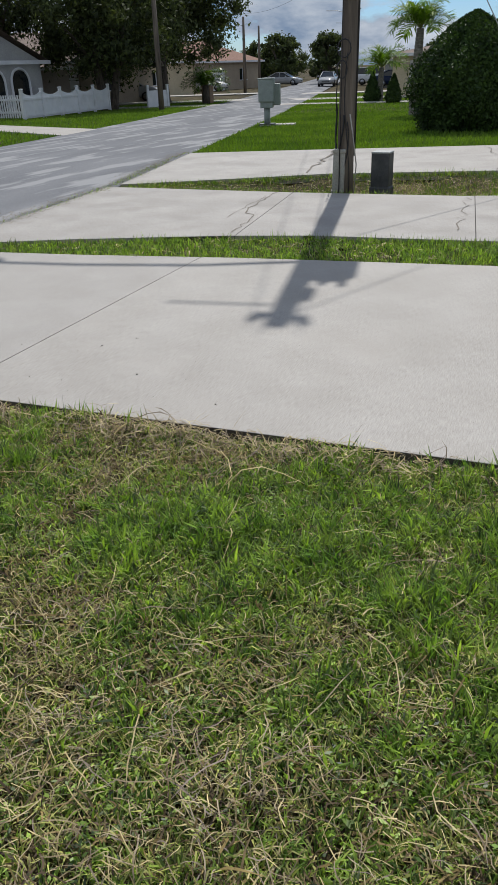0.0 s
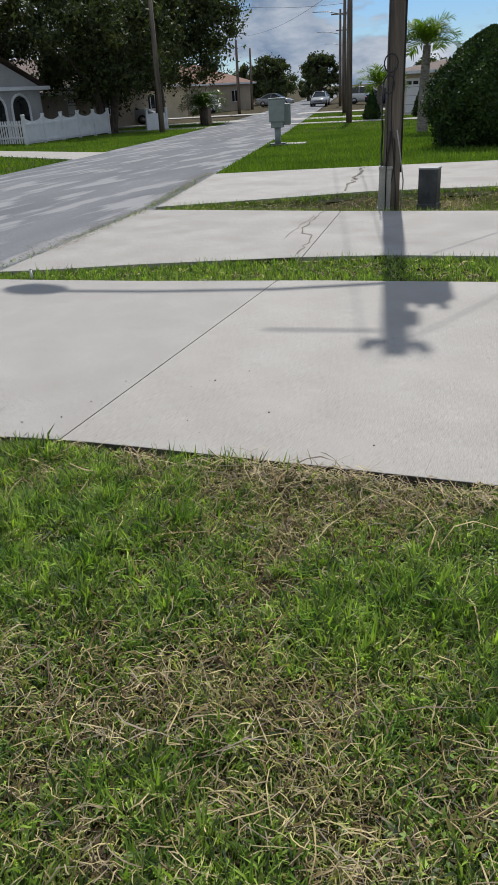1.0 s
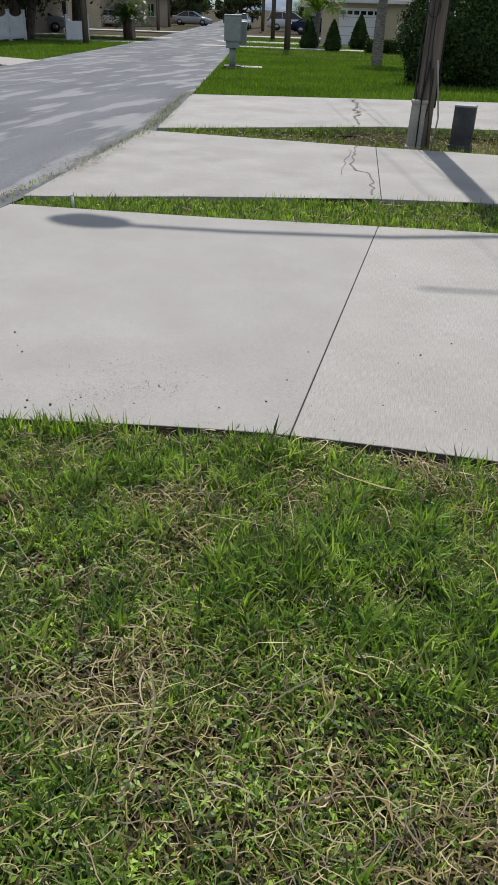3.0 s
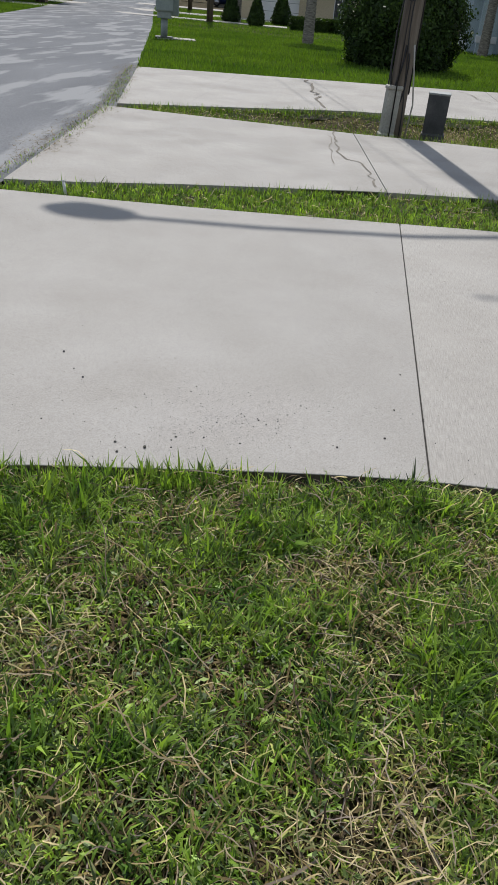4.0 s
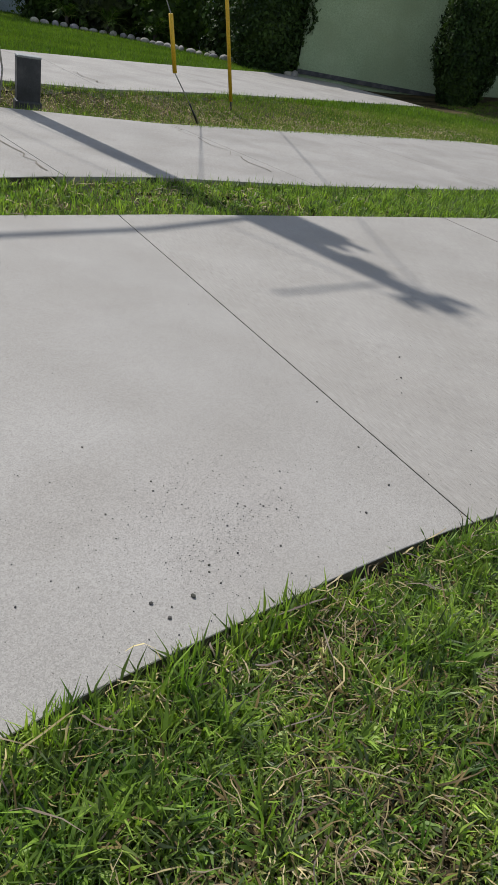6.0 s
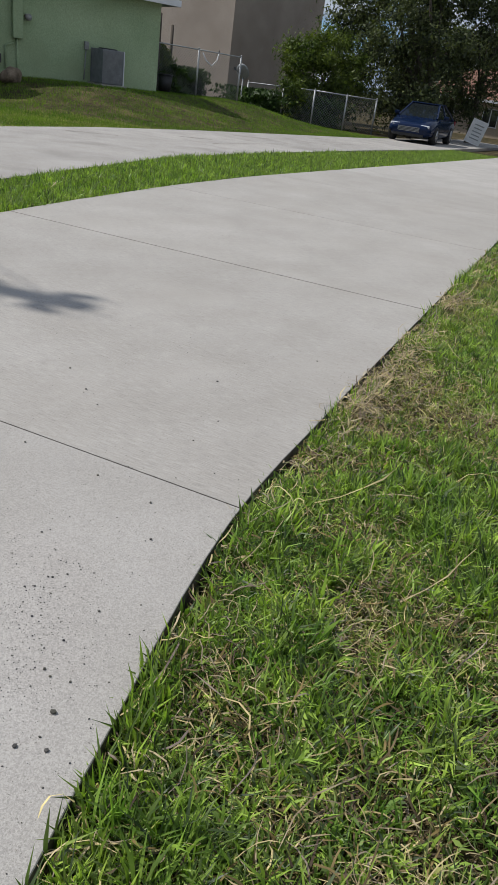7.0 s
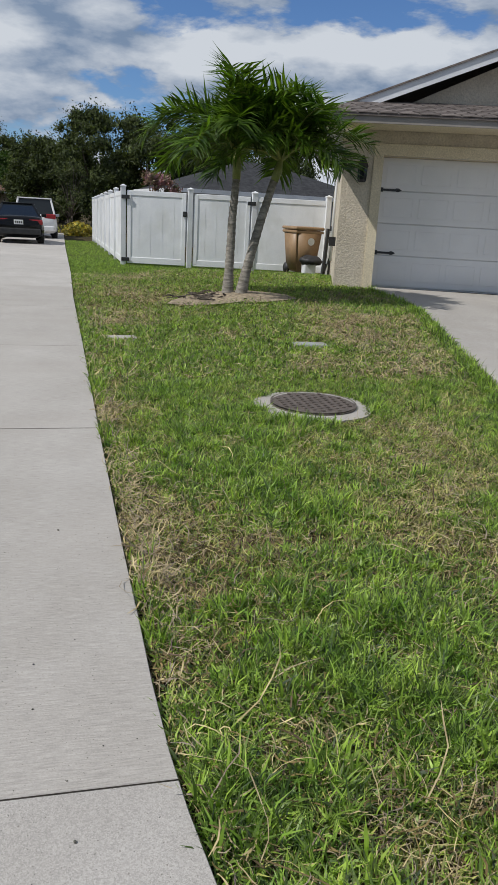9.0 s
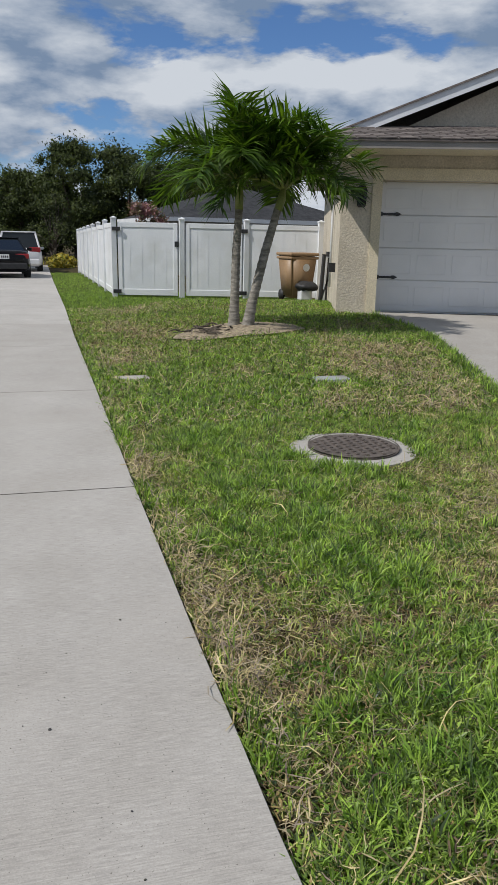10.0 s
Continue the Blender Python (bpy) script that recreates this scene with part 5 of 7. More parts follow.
def fence_post(p, parent, h=1.86):
    q = Vector((p[0], p[1], g(*p))) - F0
    bm = bmesh.new()
    add_box(bm, (q.x, q.y, q.z + h / 2 - 0.1), (0.127, 0.127, h + 0.2), None, 0.006)
    post = part("post", bm, "vinyl", parent)
    bm = bmesh.new()
    vs = [bm.verts.new((q.x + a * 0.075, q.y + b * 0.075, q.z + h)) for a, b in ((-1, -1), (1, -1), (1, 1), (-1, 1))]
    ws = [bm.verts.new((q.x + a * 0.075, q.y + b * 0.075, q.z + h + 0.025)) for a, b in ((-1, -1), (1, -1), (1, 1), (-1, 1))]
    apex = bm.verts.new((q.x, q.y, q.z + h + 0.06))
    bm.faces.new(vs[::-1])
    for k in range(4):
        bm.faces.new((vs[k], vs[(k + 1) % 4], ws[(k + 1) % 4], ws[k]))
        bm.faces.new((ws[k], ws[(k + 1) % 4], apex))
    part("cap", bm, "vinyl", post)


def fence_panel(p, q, parent, name="panel", gate=False):
    a, b = Vector((p[0], p[1], g(*p))), Vector((q[0], q[1], g(*q)))
    d = (b - a)
    ln = math.hypot(d.x, d.y)
    m = Matrix.Translation((a + b) / 2 - F0) @ Matrix.Rotation(math.atan2(d.y, d.x), 4, "Z")
    clear = ln - (0.2 if gate else 0.127)
    pan = box_part(name, (0, 0, 0.94), (clear, 0.03, 1.66), "vinyl", parent, m=m)
    for zz, hh in ((0.10, 0.15), (1.72, 0.12)):
        box_part("rail", (0, 0, zz), (clear, 0.06, hh), "vinyl", pan, bevel=0.008, m=m)
    n = max(3, round(clear / 0.29))
    for k in range(1, n):
        box_part("board_groove", (-clear / 2 + k * clear / n, 0, 0.91), (0.012, 0.036, 1.5), "vinyl", pan, m=m)
    if gate:
        for sx in (-1, 1):
            box_part("stile", (sx * (clear / 2 - 0.05), 0, 0.92), (0.1, 0.066, 1.7), "vinyl", pan, bevel=0.006, m=m)
    return pan, m, clear


for p in FP:
    fence_post(p, fence)
g1, m1, c1 = fence_panel(FP[0], FP[1], fence, "gate_leaf", True)
g2, m2, c2 = fence_panel(FP[1], FP[2], fence, "gate_leaf", True)
fence_panel(FP[2], FP[3], fence)
for pan, mm, cl, sx in ((g1, m1, c1, -1), (g2, m2, c2, 1)):
    for zz in (0.12, 1.62):
        box_part("hinge", (sx * (cl / 2 + 0.03), -0.07, zz), (0.2, 0.03, 0.09), "iron", pan, "black gate hinge", bevel=0.006, m=mm)
        box_part("hinge", (sx * (cl / 2 + 0.03), 0.07, zz), (0.2, 0.03, 0.09), "iron", pan, "black gate hinge", bevel=0.006, m=mm)
box_part("latch", (c1 / 2 - 0.02, -0.06, 1.28), (0.1, 0.04, 0.13), "iron", g1, "black gate latch", bevel=0.01, m=m1)
box_part("latch", (c1 / 2 - 0.02, 0.06, 1.28), (0.1, 0.04, 0.13), "iron", g1, "black gate latch", bevel=0.01, m=m1)
side = [(18.1 + 2.42 * k, -0.95 + 0.05 * k) for k in range(8)]
for p, q in zip(side, side[1:]):
    fence_panel(p, q, fence)
for p in side[1:]:
    fence_post(p, fence)


# ---- utility pole with its shadow-casting gear ----
PX, PY = 0.05, 8.08
pz = g(PX, PY) - 0.06
pole = thing("utility_pole", (PX, PY, pz), "tall weathered wooden utility pole with cables, transformer and street lamp", "utility pole")
bm = bmesh.new()
add_tube(bm, [(0, 0, -0.2), (0.01, 0, 0.5), (0.03, 0.02, 2.5), (0.05, 0.03, 5.5), (0.06, 0.04, 8.15)], [0.14, 0.118, 0.106, 0.098, 0.088], 18)
part("pole", bm, "pole", pole, smooth=True)
rng = np.random.default_rng(3)
for k in range(5):
    a0 = rng.uniform(3.4, 5.6)
    h1 = rng.uniform(0.8, 2.6)
    pts = []
    for i in range(14):
        s = i / 13
        a = a0 + 0.35 * math.sin(s * 5 + k)
        r = 0.116 + 0.018 * abs(math.sin(s * 7 + k))
        pts.append((math.cos(a) * r, math.sin(a) * r, 0.05 + s * h1))
    tube_part("cable", pts, 0.008 if k % 3 else 0.013, "black", pole, "black cable clipped to the pole", seg=6)
tube_part("cable", [(0.16, -0.08, 0.02), (0.2, -0.12, 0.5), (0.14, -0.12, 0.9), (0.10, -0.14, 1.15)], 0.010, "tan_plastic", pole, "pale conduit", seg=6)
for k in range(2):
    pts = [(math.cos(a) * (0.09 - 0.02 * k) - 0.02 * k, -0.14 - 0.02 * k, 1.95 - 0.25 * k + math.sin(a) * 0.11) for a in np.linspace(0, 6.28, 14)]
    tube_part("cable_loop", pts, 0.009, "black", pole, "coiled black cable", seg=6)
tube_part("ground_wire", [(-0.03, -0.17, 0.0), (-0.02, -0.16, 3), (0.01, -0.14, 8.2)], 0.008, "iron", pole, seg=5)
tube_part("cable", [(0.13, 0.03, 0.6), (0.145, 0.04, 3.2), (0.15, 0.05, 6.0)], 0.017, "black", pole, seg=6)
tr = tube_part("transformer", [(0.30, -0.02, 5.78), (0.30, -0.02, 5.84), (0.30, -0.02, 6.45), (0.30, -0.02, 6.52)], [0.18, 0.22, 0.22, 0.17], "grey_metal", pole, "grey steel transformer can", seg=16)
for dx in (-0.08, 0.08):
    tube_part("bushing", [(0.34 + dx, -0.02, 6.6), (0.34 + dx, -0.02, 6.82)], 0.035, "stone", tr)
box_part("bracket", (0.18, 0, 6.1), (0.2, 0.08, 0.3), "galv", pole)
tube_part("lamp_arm", [(-0.05, 0, 6.02), (-0.9, -0.02, 6.38), (-2.0, -0.06, 6.62), (-2.95, -0.1, 6.72)], 0.035, "galv", pole, "grey lamp arm")
bm = bmesh.new()
bmesh.ops.create_uvsphere(bm, u_segments=14, v_segments=8, radius=1, matrix=Matrix.Translation((-3.14, -0.1, 6.68)) @ Matrix.Diagonal((0.34, 0.17, 0.11, 1)))
head = part("lamp_head", bm, "galv", pole, "cobra-head street lamp", smooth=True)
bm = bmesh.new()
bmesh.ops.create_uvsphere(bm, u_segments=12, v_segments=6, radius=1, matrix=Matrix.Translation((-3.2, -0.1, 6.61)) @ Matrix.Diagonal((0.22, 0.13, 0.09, 1)))
part("lens", bm, "lamp_clear", head, smooth=True)
box_part("crossarm", (0.06, 0.0, 7.9), (0.4, 0.07, 0.08), "pole", pole, "wooden crossarm")
for dx in (-0.12, 0.24):
    tube_part("insulator", [(dx, 0, 7.94), (dx, 0, 8.01), (dx, 0, 8.08)], [0.03, 0.055, 0.03], "stone", pole)
box_part("cutout", (0.2, -0.08, 7.1), (0.08, 0.1, 0.34), "grey_metal", pole, "grey fuse cutout")
tube_part("brace", [(-0.85, 0, 7.75), (-0.05, 0, 7.6)], 0.018, "galv", pole)

# pedestals at its foot
ped = thing("utility_pedestal", (-0.02, 8.0, g(-0.02, 8.0) - 0.06), "pale upright telecom pedestal leaning by the pole", "utility box", yaw=12)
box_part("housing", (0, 0, 0.26), (0.17, 0.16, 0.52), "tan_plastic", ped, bevel=0.02, m=Matrix.Rotation(radians(2), 4, "Y"))
box_part("cap", (0.018, 0, 0.53), (0.19, 0.18, 0.04), "tan_plastic", ped, bevel=0.015)
box_part("base", (0, 0, 0.06), (0.19, 0.18, 0.12), "tan_plastic", ped, bevel=0.015)
ped2 = thing("utility_pedestal", (0.575, 8.17, g(0.575, 8.17) - 0.06), "dark grey steel utility pedestal with a pale top", "utility box", yaw=-6)
box_part("housing", (0, 0, 0.32), (0.25, 0.2, 0.42), "dark_box", ped2, bevel=0.012)
box_part("cover", (0, 0, 0.535), (0.26, 0.21, 0.025), "grey_metal", ped2, bevel=0.015)
box_part("base", (0, 0, 0.08), (0.28, 0.23, 0.16), "dark_box", ped2, bevel=0.02)
box_part("latch", (0, -0.105, 0.26), (0.04, 0.014, 0.05), "dark_box", ped2)
ped.scale, ped2.scale = (1, 1, 1.26), (1.05, 1.05, 1.2)
stub = thing("marker_stake", (-2.4, 3.1, g(-2.4, 3.1) - 0.02), "short white plastic stub at the end of the strip", "stake")
tube_part("stake", [(0, 0, 0), (-0.02, 0.02, 0.09)], 0.012, "white_mark", stub)
tube_part("tip", [(-0.02, 0.02, 0.09), (-0.022, 0.022, 0.1)], 0.014, "white_mark", stub)

# guy wires with yellow guards
for (ax, ay), lab in (((3.09, 8.85), "lower"), ((4.3, 10.3), "upper")):
    gw = thing("guy_wire", (ax, ay, g(ax, ay) - 0.02), "steel guy wire with a yellow plastic guard", "guy wire", group="guy wires")
    low = lab == "lower"
    foot, tgt = (Vector((-0.50, -0.14, 0.60)), Vector((-0.66, -0.20, 1.26))) if low else (Vector((-0.035, -0.02, 0.12)), Vector((-0.57, -0.33, 1.9)))
    tube_part("wire", [(0, 0, 0), foot, tgt, (PX + 0.05 - ax, PY - ay, 5.2 if low else 7.9)], 0.007, "galv", gw, seg=5)
    tube_part("guard", [foot, tgt], 0.03, "yellow", gw, "yellow plastic guard", seg=8)
    tube_part("anchor_rod", [(0.04, 0.03, -0.1), foot * (0.4 if low else 0.9)], 0.012, "iron", gw, seg=6)


# ---- parcel mailbox on its post ----
mb = thing("mailbox", (-6.2, 21.6, g(-6.2, 21.6) - 0.02), "grey-green cluster mailbox on a steel post", "mailbox", yaw=14)
tube_part("post", [(0, 0, 0), (0, 0, 0.55)], 0.1, "mailbox", mb, seg=12)
box_part("base_plate", (0, 0, 0.03), (0.5, 0.5, 0.06), "dark_box", mb, bevel=0.01)
box_part("pad", (0.35, 0.05, 0.01), (1.1, 0.7, 0.05), "concrete", mb)
cab = box_part("cabinet", (0.0, -0.04, 1.02), (0.5, 0.36, 0.66), "mailbox", mb, bevel=0.02)
box_part("roof_cap", (0.0, -0.04, 1.365), (0.53, 0.4, 0.04), "mailbox", mb, bevel=0.015)
box_part("rear_cabinet", (0.2, 0.2, 0.9), (0.42, 0.34, 0.62), "mailbox", mb, "taller grey-green parcel cabinet", bevel=0.02)
box_part("shelf", (0.0, 0, 0.62), (0.4, 0.34, 0.2), "mailbox", mb, bevel=0.015)
box_part("door", (0.0, -0.226, 1.02), (0.46, 0.012, 0.6), "mailbox", cab, bevel=0.004)


# ---- cars ----
def car(name, loc, yaw, material, label, length=4.8, width=1.84, height=1.46, suv=False):
    """A parked car: nose along +x of its own frame. Body lofted over stations along its length."""
    top = thing(name, loc, label, "car", yaw=yaw)
    L, W = length / 2, width / 2
    if suv:
        st = [(-1, 0.42, 0.86, 0.86), (-0.97, 0.30, 1.02, 0.93), (-0.85, 0.24, 1.06, 1), (-0.3, 0.22, 1.05, 1), (0.4, 0.22, 1.05, 1), (0.62, 0.24, 1.02, 0.98), (0.88, 0.27, 0.92, 0.93), (1, 0.38, 0.74, 0.78)]
        cab = [(-0.96, 0.94), (-0.84, 1.0), (0.12, 1.0), (0.58, 0)]
    else:
        st = [(-1, 0.42, 0.84, 0.84), (-0.96, 0.30, 0.95, 0.92), (-0.8, 0.22, 0.98, 0.99), (-0.3, 0.2, 0.93, 1), (0.3, 0.2, 0.92, 1), (0.55, 0.21, 0.90, 0.98), (0.86, 0.24, 0.74, 0.92), (0.97, 0.3, 0.64, 0.82), (1, 0.38, 0.58, 0.7)]
        cab = [(-0.78, 0), (-0.36, 0.97), (0.08, 1.0), (0.50, 0)]
    bm = bmesh.new()
    rings = []
    for x, lo, hi, w in st:
        hw = W * w
        prof = [(hw * 0.80, lo), (hw * 0.97, lo + 0.1), (hw, lo + (hi - lo) * 0.45), (hw * 0.97, lo + (hi - lo) * 0.78), (hw * 0.88, hi), (hw * 0.45, hi + 0.025), (0, hi + 0.03)]
        ring = [(x * L, y, z) for y, z in prof] + [(x * L, -y, z) for y, z in prof[-2::-1]]
        rings.append([bm.verts.new(p) for p in ring])
    for a, b in zip(rings, rings[1:]):
        for k in range(len(a)):
            j = (k + 1) % len(a)
            bm.faces.new((a[k], b[k], b[j], a[j]))
    bm.faces.new(rings[0])
    bm.faces.new(rings[-1][::-1])
    bmesh.ops.recalc_face_normals(bm, faces=bm.faces[:])
    body = part("body", bm, material, top, smooth=True)
    # cabin: roof, pillars and glass
    belt = 0.98 if not suv else 1.05
    xs0, xs1 = cab[0][0] * L, cab[3][0] * L
    rx0, rx1 = cab[1][0] * L, cab[2][0] * L
    lw, rw = W * 0.9, W * (0.72 if suv else 0.60)
    if suv:
        rx0 = xs0 + 0.28
    low = [(xs0, lw), (xs1, lw), (xs1, -lw), (xs0, -lw)]
    b4 = [(xs0, lw * 0.98, belt - 0.04), (xs1, lw * 0.92, belt - 0.06), (xs1, -lw * 0.92, belt - 0.06), (xs0, -lw * 0.98, belt - 0.04)]
    t4 = [(rx0, rw, height - 0.04), (rx1, rw, height - 0.04), (rx1, -rw, height - 0.04), (rx0, -rw, height - 0.04)]
    bm = bmesh.new()
    vb, vt = [bm.verts.new(p) for p in b4], [bm.verts.new(p) for p in t4]
    for k in range(4):
        bm.faces.new((vb[k], vb[(k + 1) % 4], vt[(k + 1) % 4], vt[k]))
    bmesh.ops.recalc_face_normals(bm, faces=bm.faces[:])
    part("window_glass", bm, "glass", body, "dark tinted window glass")
    bm = bmesh.new()
    add_box(bm, ((rx0 + rx1) / 2, 0, height - 0.025), (rx1 - rx0 + 0.12, rw * 2 + 0.1, 0.05), None, 0.022)
    part("roof", bm, material, body, smooth=True)
    bm = bmesh.new()
    for sy in (1, -1):
        for p, q in ((b4[0], t4[0]), (b4[1], t4[1])):
            add_tube(bm, [(p[0], sy * abs(p[1]), p[2]), (q[0], sy * abs(q[1]), q[2])], 0.045, 6)
        mx = (rx0 + rx1) / 2
        add_tube(bm, [(mx, sy * lw * 0.97, belt - 0.05), (mx, sy * rw * 1.01, height - 0.04)], 0.035, 6)
        add_tube(bm, [(rx0, sy * rw, height - 0.04), (rx1, sy * rw, height - 0.04)], 0.035, 6)
    part("pillar_frame", bm, material, body)
    for sx in (0.6, -0.58):
        for sy in (1, -1):
            w = tube_part("wheel", [(sx * L, sy * (W - 0.24), 0.335), (sx * L, sy * (W - 0.22), 0.335), (sx * L, sy * (W - 0.03), 0.335), (sx * L, sy * (W + 0.01), 0.335)], [0.30, 0.335, 0.335, 0.30], "tyre", top, seg=22)
            tube_part("rim", [(sx * L, sy * (W - 0.05), 0.335), (sx * L, sy * (W + 0.018), 0.335)], [0.2, 0.21], "rim", w, seg=14)
    zt = 0.80 if not suv else 0.98
    for sy in (1, -1):
        box_part("tail_light", (-L * 0.965, sy * W * 0.66, zt), (0.16, 0.5, 0.17 if not suv else 0.22), "lamp_red", body, "red tail light", bevel=0.03)
        box_part("headlight", (L * 0.93, sy * W * 0.62, 0.62 if not suv else 0.8), (0.16, 0.36, 0.12), "lamp_clear", body, "clear headlight", bevel=0.03)
        box_part("mirror", (L * 0.24, sy * (W + 0.08), 1.0), (0.12, 0.2, 0.13), material, body, bevel=0.03)
    box_part("rear_bumper", (-L * 0.985, 0, 0.46), (0.14, W * 1.7, 0.22), "black" if not suv else material, body, bevel=0.04)
    pl = box_part("number_plate", (-L * 1.005, 0, 0.78 if not suv else 0.86), (0.02, 0.32, 0.16), "white_mark", body, "pale number plate with dark bars", bevel=0.004)
    for k in range(4):
        box_part("bar", (-L * 1.005 - 0.013, -0.1 + k * 0.066, 0.78 if not suv else 0.86), (0.006, 0.04, 0.07), "crack", pl)
    gr = box_part("grille", (L * 0.985, 0, 0.5), (0.08, W * 0.95, 0.2), "dark_box", body, "dark grille with bright bars", bevel=0.03)
    for k in range(4):
        box_part("grille_bar", (L * 0.985 + 0.045, 0, 0.43 + k * 0.045), (0.012, W * 0.9, 0.012), "rim", gr)
    box_part("lower_intake", (L * 0.97, 0, 0.3), (0.1, W * 1.3, 0.1), "black", body, bevel=0.02)
    return top


car("sedan", (30.6, 6.9, g(30.6, 6.9)), 181, "navy", "dark blue sedan parked on the neighbouring driveway, nose to the street", 4.8, 1.84, 1.46)
car("sedan", (29.9, 2.38, g(29.6, 1.9)), 4, "car_black", "black sedan parked on the driveway with its boot to the street", 4.6, 1.8, 1.45)
car("minivan", (36.8, 2.1, g(36.4, 1.5)), 3, "car_white", "white people carrier parked ahead of the black sedan", 5.0, 1.95, 1.76, suv=True)
car("sedan", (-22.2, 83, g(-22, 83)), -80, "car_silver", "pale silver car far down the street", 4.6, 1.8, 1.45)
car("suv", (-17.2, 84, g(-17, 84)), 10, "car_white", "white car parked far down the street", 4.8, 1.9, 1.7, suv=True)
car("sedan", (-33.5, 76, g(-33, 76)), 12, "car_white", "white car parked before a far house", 4.6, 1.8, 1.45)
car("sedan", (-30.5, 92, g(-30, 92)), 5, "car_silver", "silver car parked far across the street", 4.6, 1.8, 1.45)
car("sedan", (-12.8, 74, g(-13, 74)), 8, "navy", "dark car parked by a far lawn", 4.6, 1.8, 1.45)
car("pickup", (-29.8, 53.5, g(-30, 53)), 20, "car_silver", "grey car in the shade of the big trees", 4.9, 1.9, 1.7, suv=True)


# ---- houses ----
def simple_house(loc, yaw, size, wall, roof, label, eave=0.5, pitch=0.42, hip=True, openings=(), gable_front=False):
    """A one-storey house in its own frame, front along -y: walls, hip or gable roof, fascia and openings (x, z, w, h, kind) on the front."""
    top = thing("house", loc, label, "house", yaw=yaw)
    sx, sy, h = size
    t = 0.2
    cuts = sorted(openings)
    # front wall in pieces round its openings
    x = -sx / 2
    for ox, oz, ow, oh, kind in cuts:
        box_part("wall", ((x + ox - ow / 2) / 2, -sy / 2 + t / 2, h / 2 - 0.2), (ox - ow / 2 - x, t, h + 0.4), wall, top)
        if oz > 0:
            box_part("wall", (ox, -sy / 2 + t / 2, oz / 2 - 0.2), (ow, t, oz + 0.4), wall, top)
        box_part("wall", (ox, -sy / 2 + t / 2, (oz + oh + h) / 2), (ow, t, h - oz - oh), wall, top)
        if kind == "garage":
            d = box_part("garage_door", (ox, -sy / 2 + 0.12, oz + oh / 2 - 0.1), (ow, 0.06, oh + 0.2), "door_white", top, "pale garage door")
            for k in range(1, 4):
                box_part("door_line", (ox, -sy / 2 + 0.085, oz + oh * k / 4), (ow, 0.01, 0.025), "grey_metal", d)
            for k in range(6):
                box_part("pane", (ox - ow / 2 + ow * (k + 0.5) / 6, -sy / 2 + 0.084, oz + oh * 0.87), (ow / 8, 0.012, oh * 0.1), "glass", d)
        else:
            d = box_part("window" if kind == "window" else "door", (ox, -sy / 2 + 0.13, oz + oh / 2), (ow, 0.03, oh), "glass" if kind == "window" else "dark_box", top, "dark window glass" if kind == "window" else "dark entrance door")
            for px in (-ow / 2 + 0.03, 0, ow / 2 - 0.03):
                box_part("frame", (ox + px, -sy / 2 + 0.1, oz + oh / 2), (0.06, 0.05, oh), "fascia", d)
            box_part("frame", (ox, -sy / 2 + 0.1, oz + oh - 0.03), (ow, 0.045, 0.06), "fascia", d)
            box_part("sill", (ox, -sy / 2 - 0.02, oz - 0.03), (ow + 0.1, 0.1, 0.06), "fascia", d)
        x = ox + ow / 2
    box_part("wall", ((x + sx / 2) / 2, -sy / 2 + t / 2, h / 2 - 0.2), (sx / 2 - x, t, h + 0.4), wall, top)
    for px in (-1, 1):
        box_part("wall", (px * (sx / 2 - t / 2), t / 2, h / 2 - 0.2), (t, sy - t, h + 0.4), wall, top)
    box_part("wall", (0, sy / 2 - t / 2, h / 2 - 0.2), (sx - 2 * t, t, h + 0.4), wall, top)
    ax, ay = sx / 2 + eave, sy / 2 + eave
    bm = bmesh.new()
    rise = (min(ax, ay)) * pitch
    base = [(-ax, -ay, h), (ax, -ay, h), (ax, ay, h), (-ax, ay, h)]
    if gable_front:
        ridge = [(0, -ay, h + ax * pitch), (0, ay, h + ax * pitch)]
    elif ax >= ay:
        ridge = [(-(ax - ay) - (0 if hip else ay), 0, h + rise), ((ax - ay) + (0 if hip else ay), 0, h + rise)]
    else:
        ridge = [(0, -(ay - ax) - (0 if hip else ax), h + rise), (0, (ay - ax) + (0 if hip else ax), h + rise)]
    B, R = [bm.verts.new(p) for p in base], [bm.verts.new(p) for p in ridge]
    if ax >= ay and not gable_front:
        for f in ((B[0], B[1], R[1], R[0]), (B[1], B[2], R[1]), (B[2], B[3], R[0], R[1]), (B[3], B[0], R[0])):
            bm.faces.new(f)
    else:
        for f in ((B[0], B[1], R[0]), (B[2], B[3], R[1]), (B[1], B[2], R[1], R[0]), (B[3], B[0], R[0], R[1]))[2 if gable_front else 0:]:
            bm.faces.new(f)
    if not gable_front:
        bm.faces.new(B[::-1])
    bmesh.ops.recalc_face_normals(bm, faces=bm.faces[:])
    rf = part("roof", bm, roof, top)
    for sgn in (-1, 1):
        box_part("fascia", (0, sgn * ay, h - 0.05), (2 * ax, 0.05, 0.18), "fascia", rf)
        box_part("fascia", (sgn * ax, 0, h - 0.05), (0.05, 2 * ay - 0.06, 0.18), "fascia", rf)
    if gable_front:
        bm = bmesh.new()
        bm.faces.new([bm.verts.new(p) for p in ((-ax + 0.4, -ay + 0.3, h), (ax - 0.4, -ay + 0.3, h), (0, -ay + 0.3, h + (ax - 0.4) * pitch))])
        part("gable", bm, wall, top)
    return top


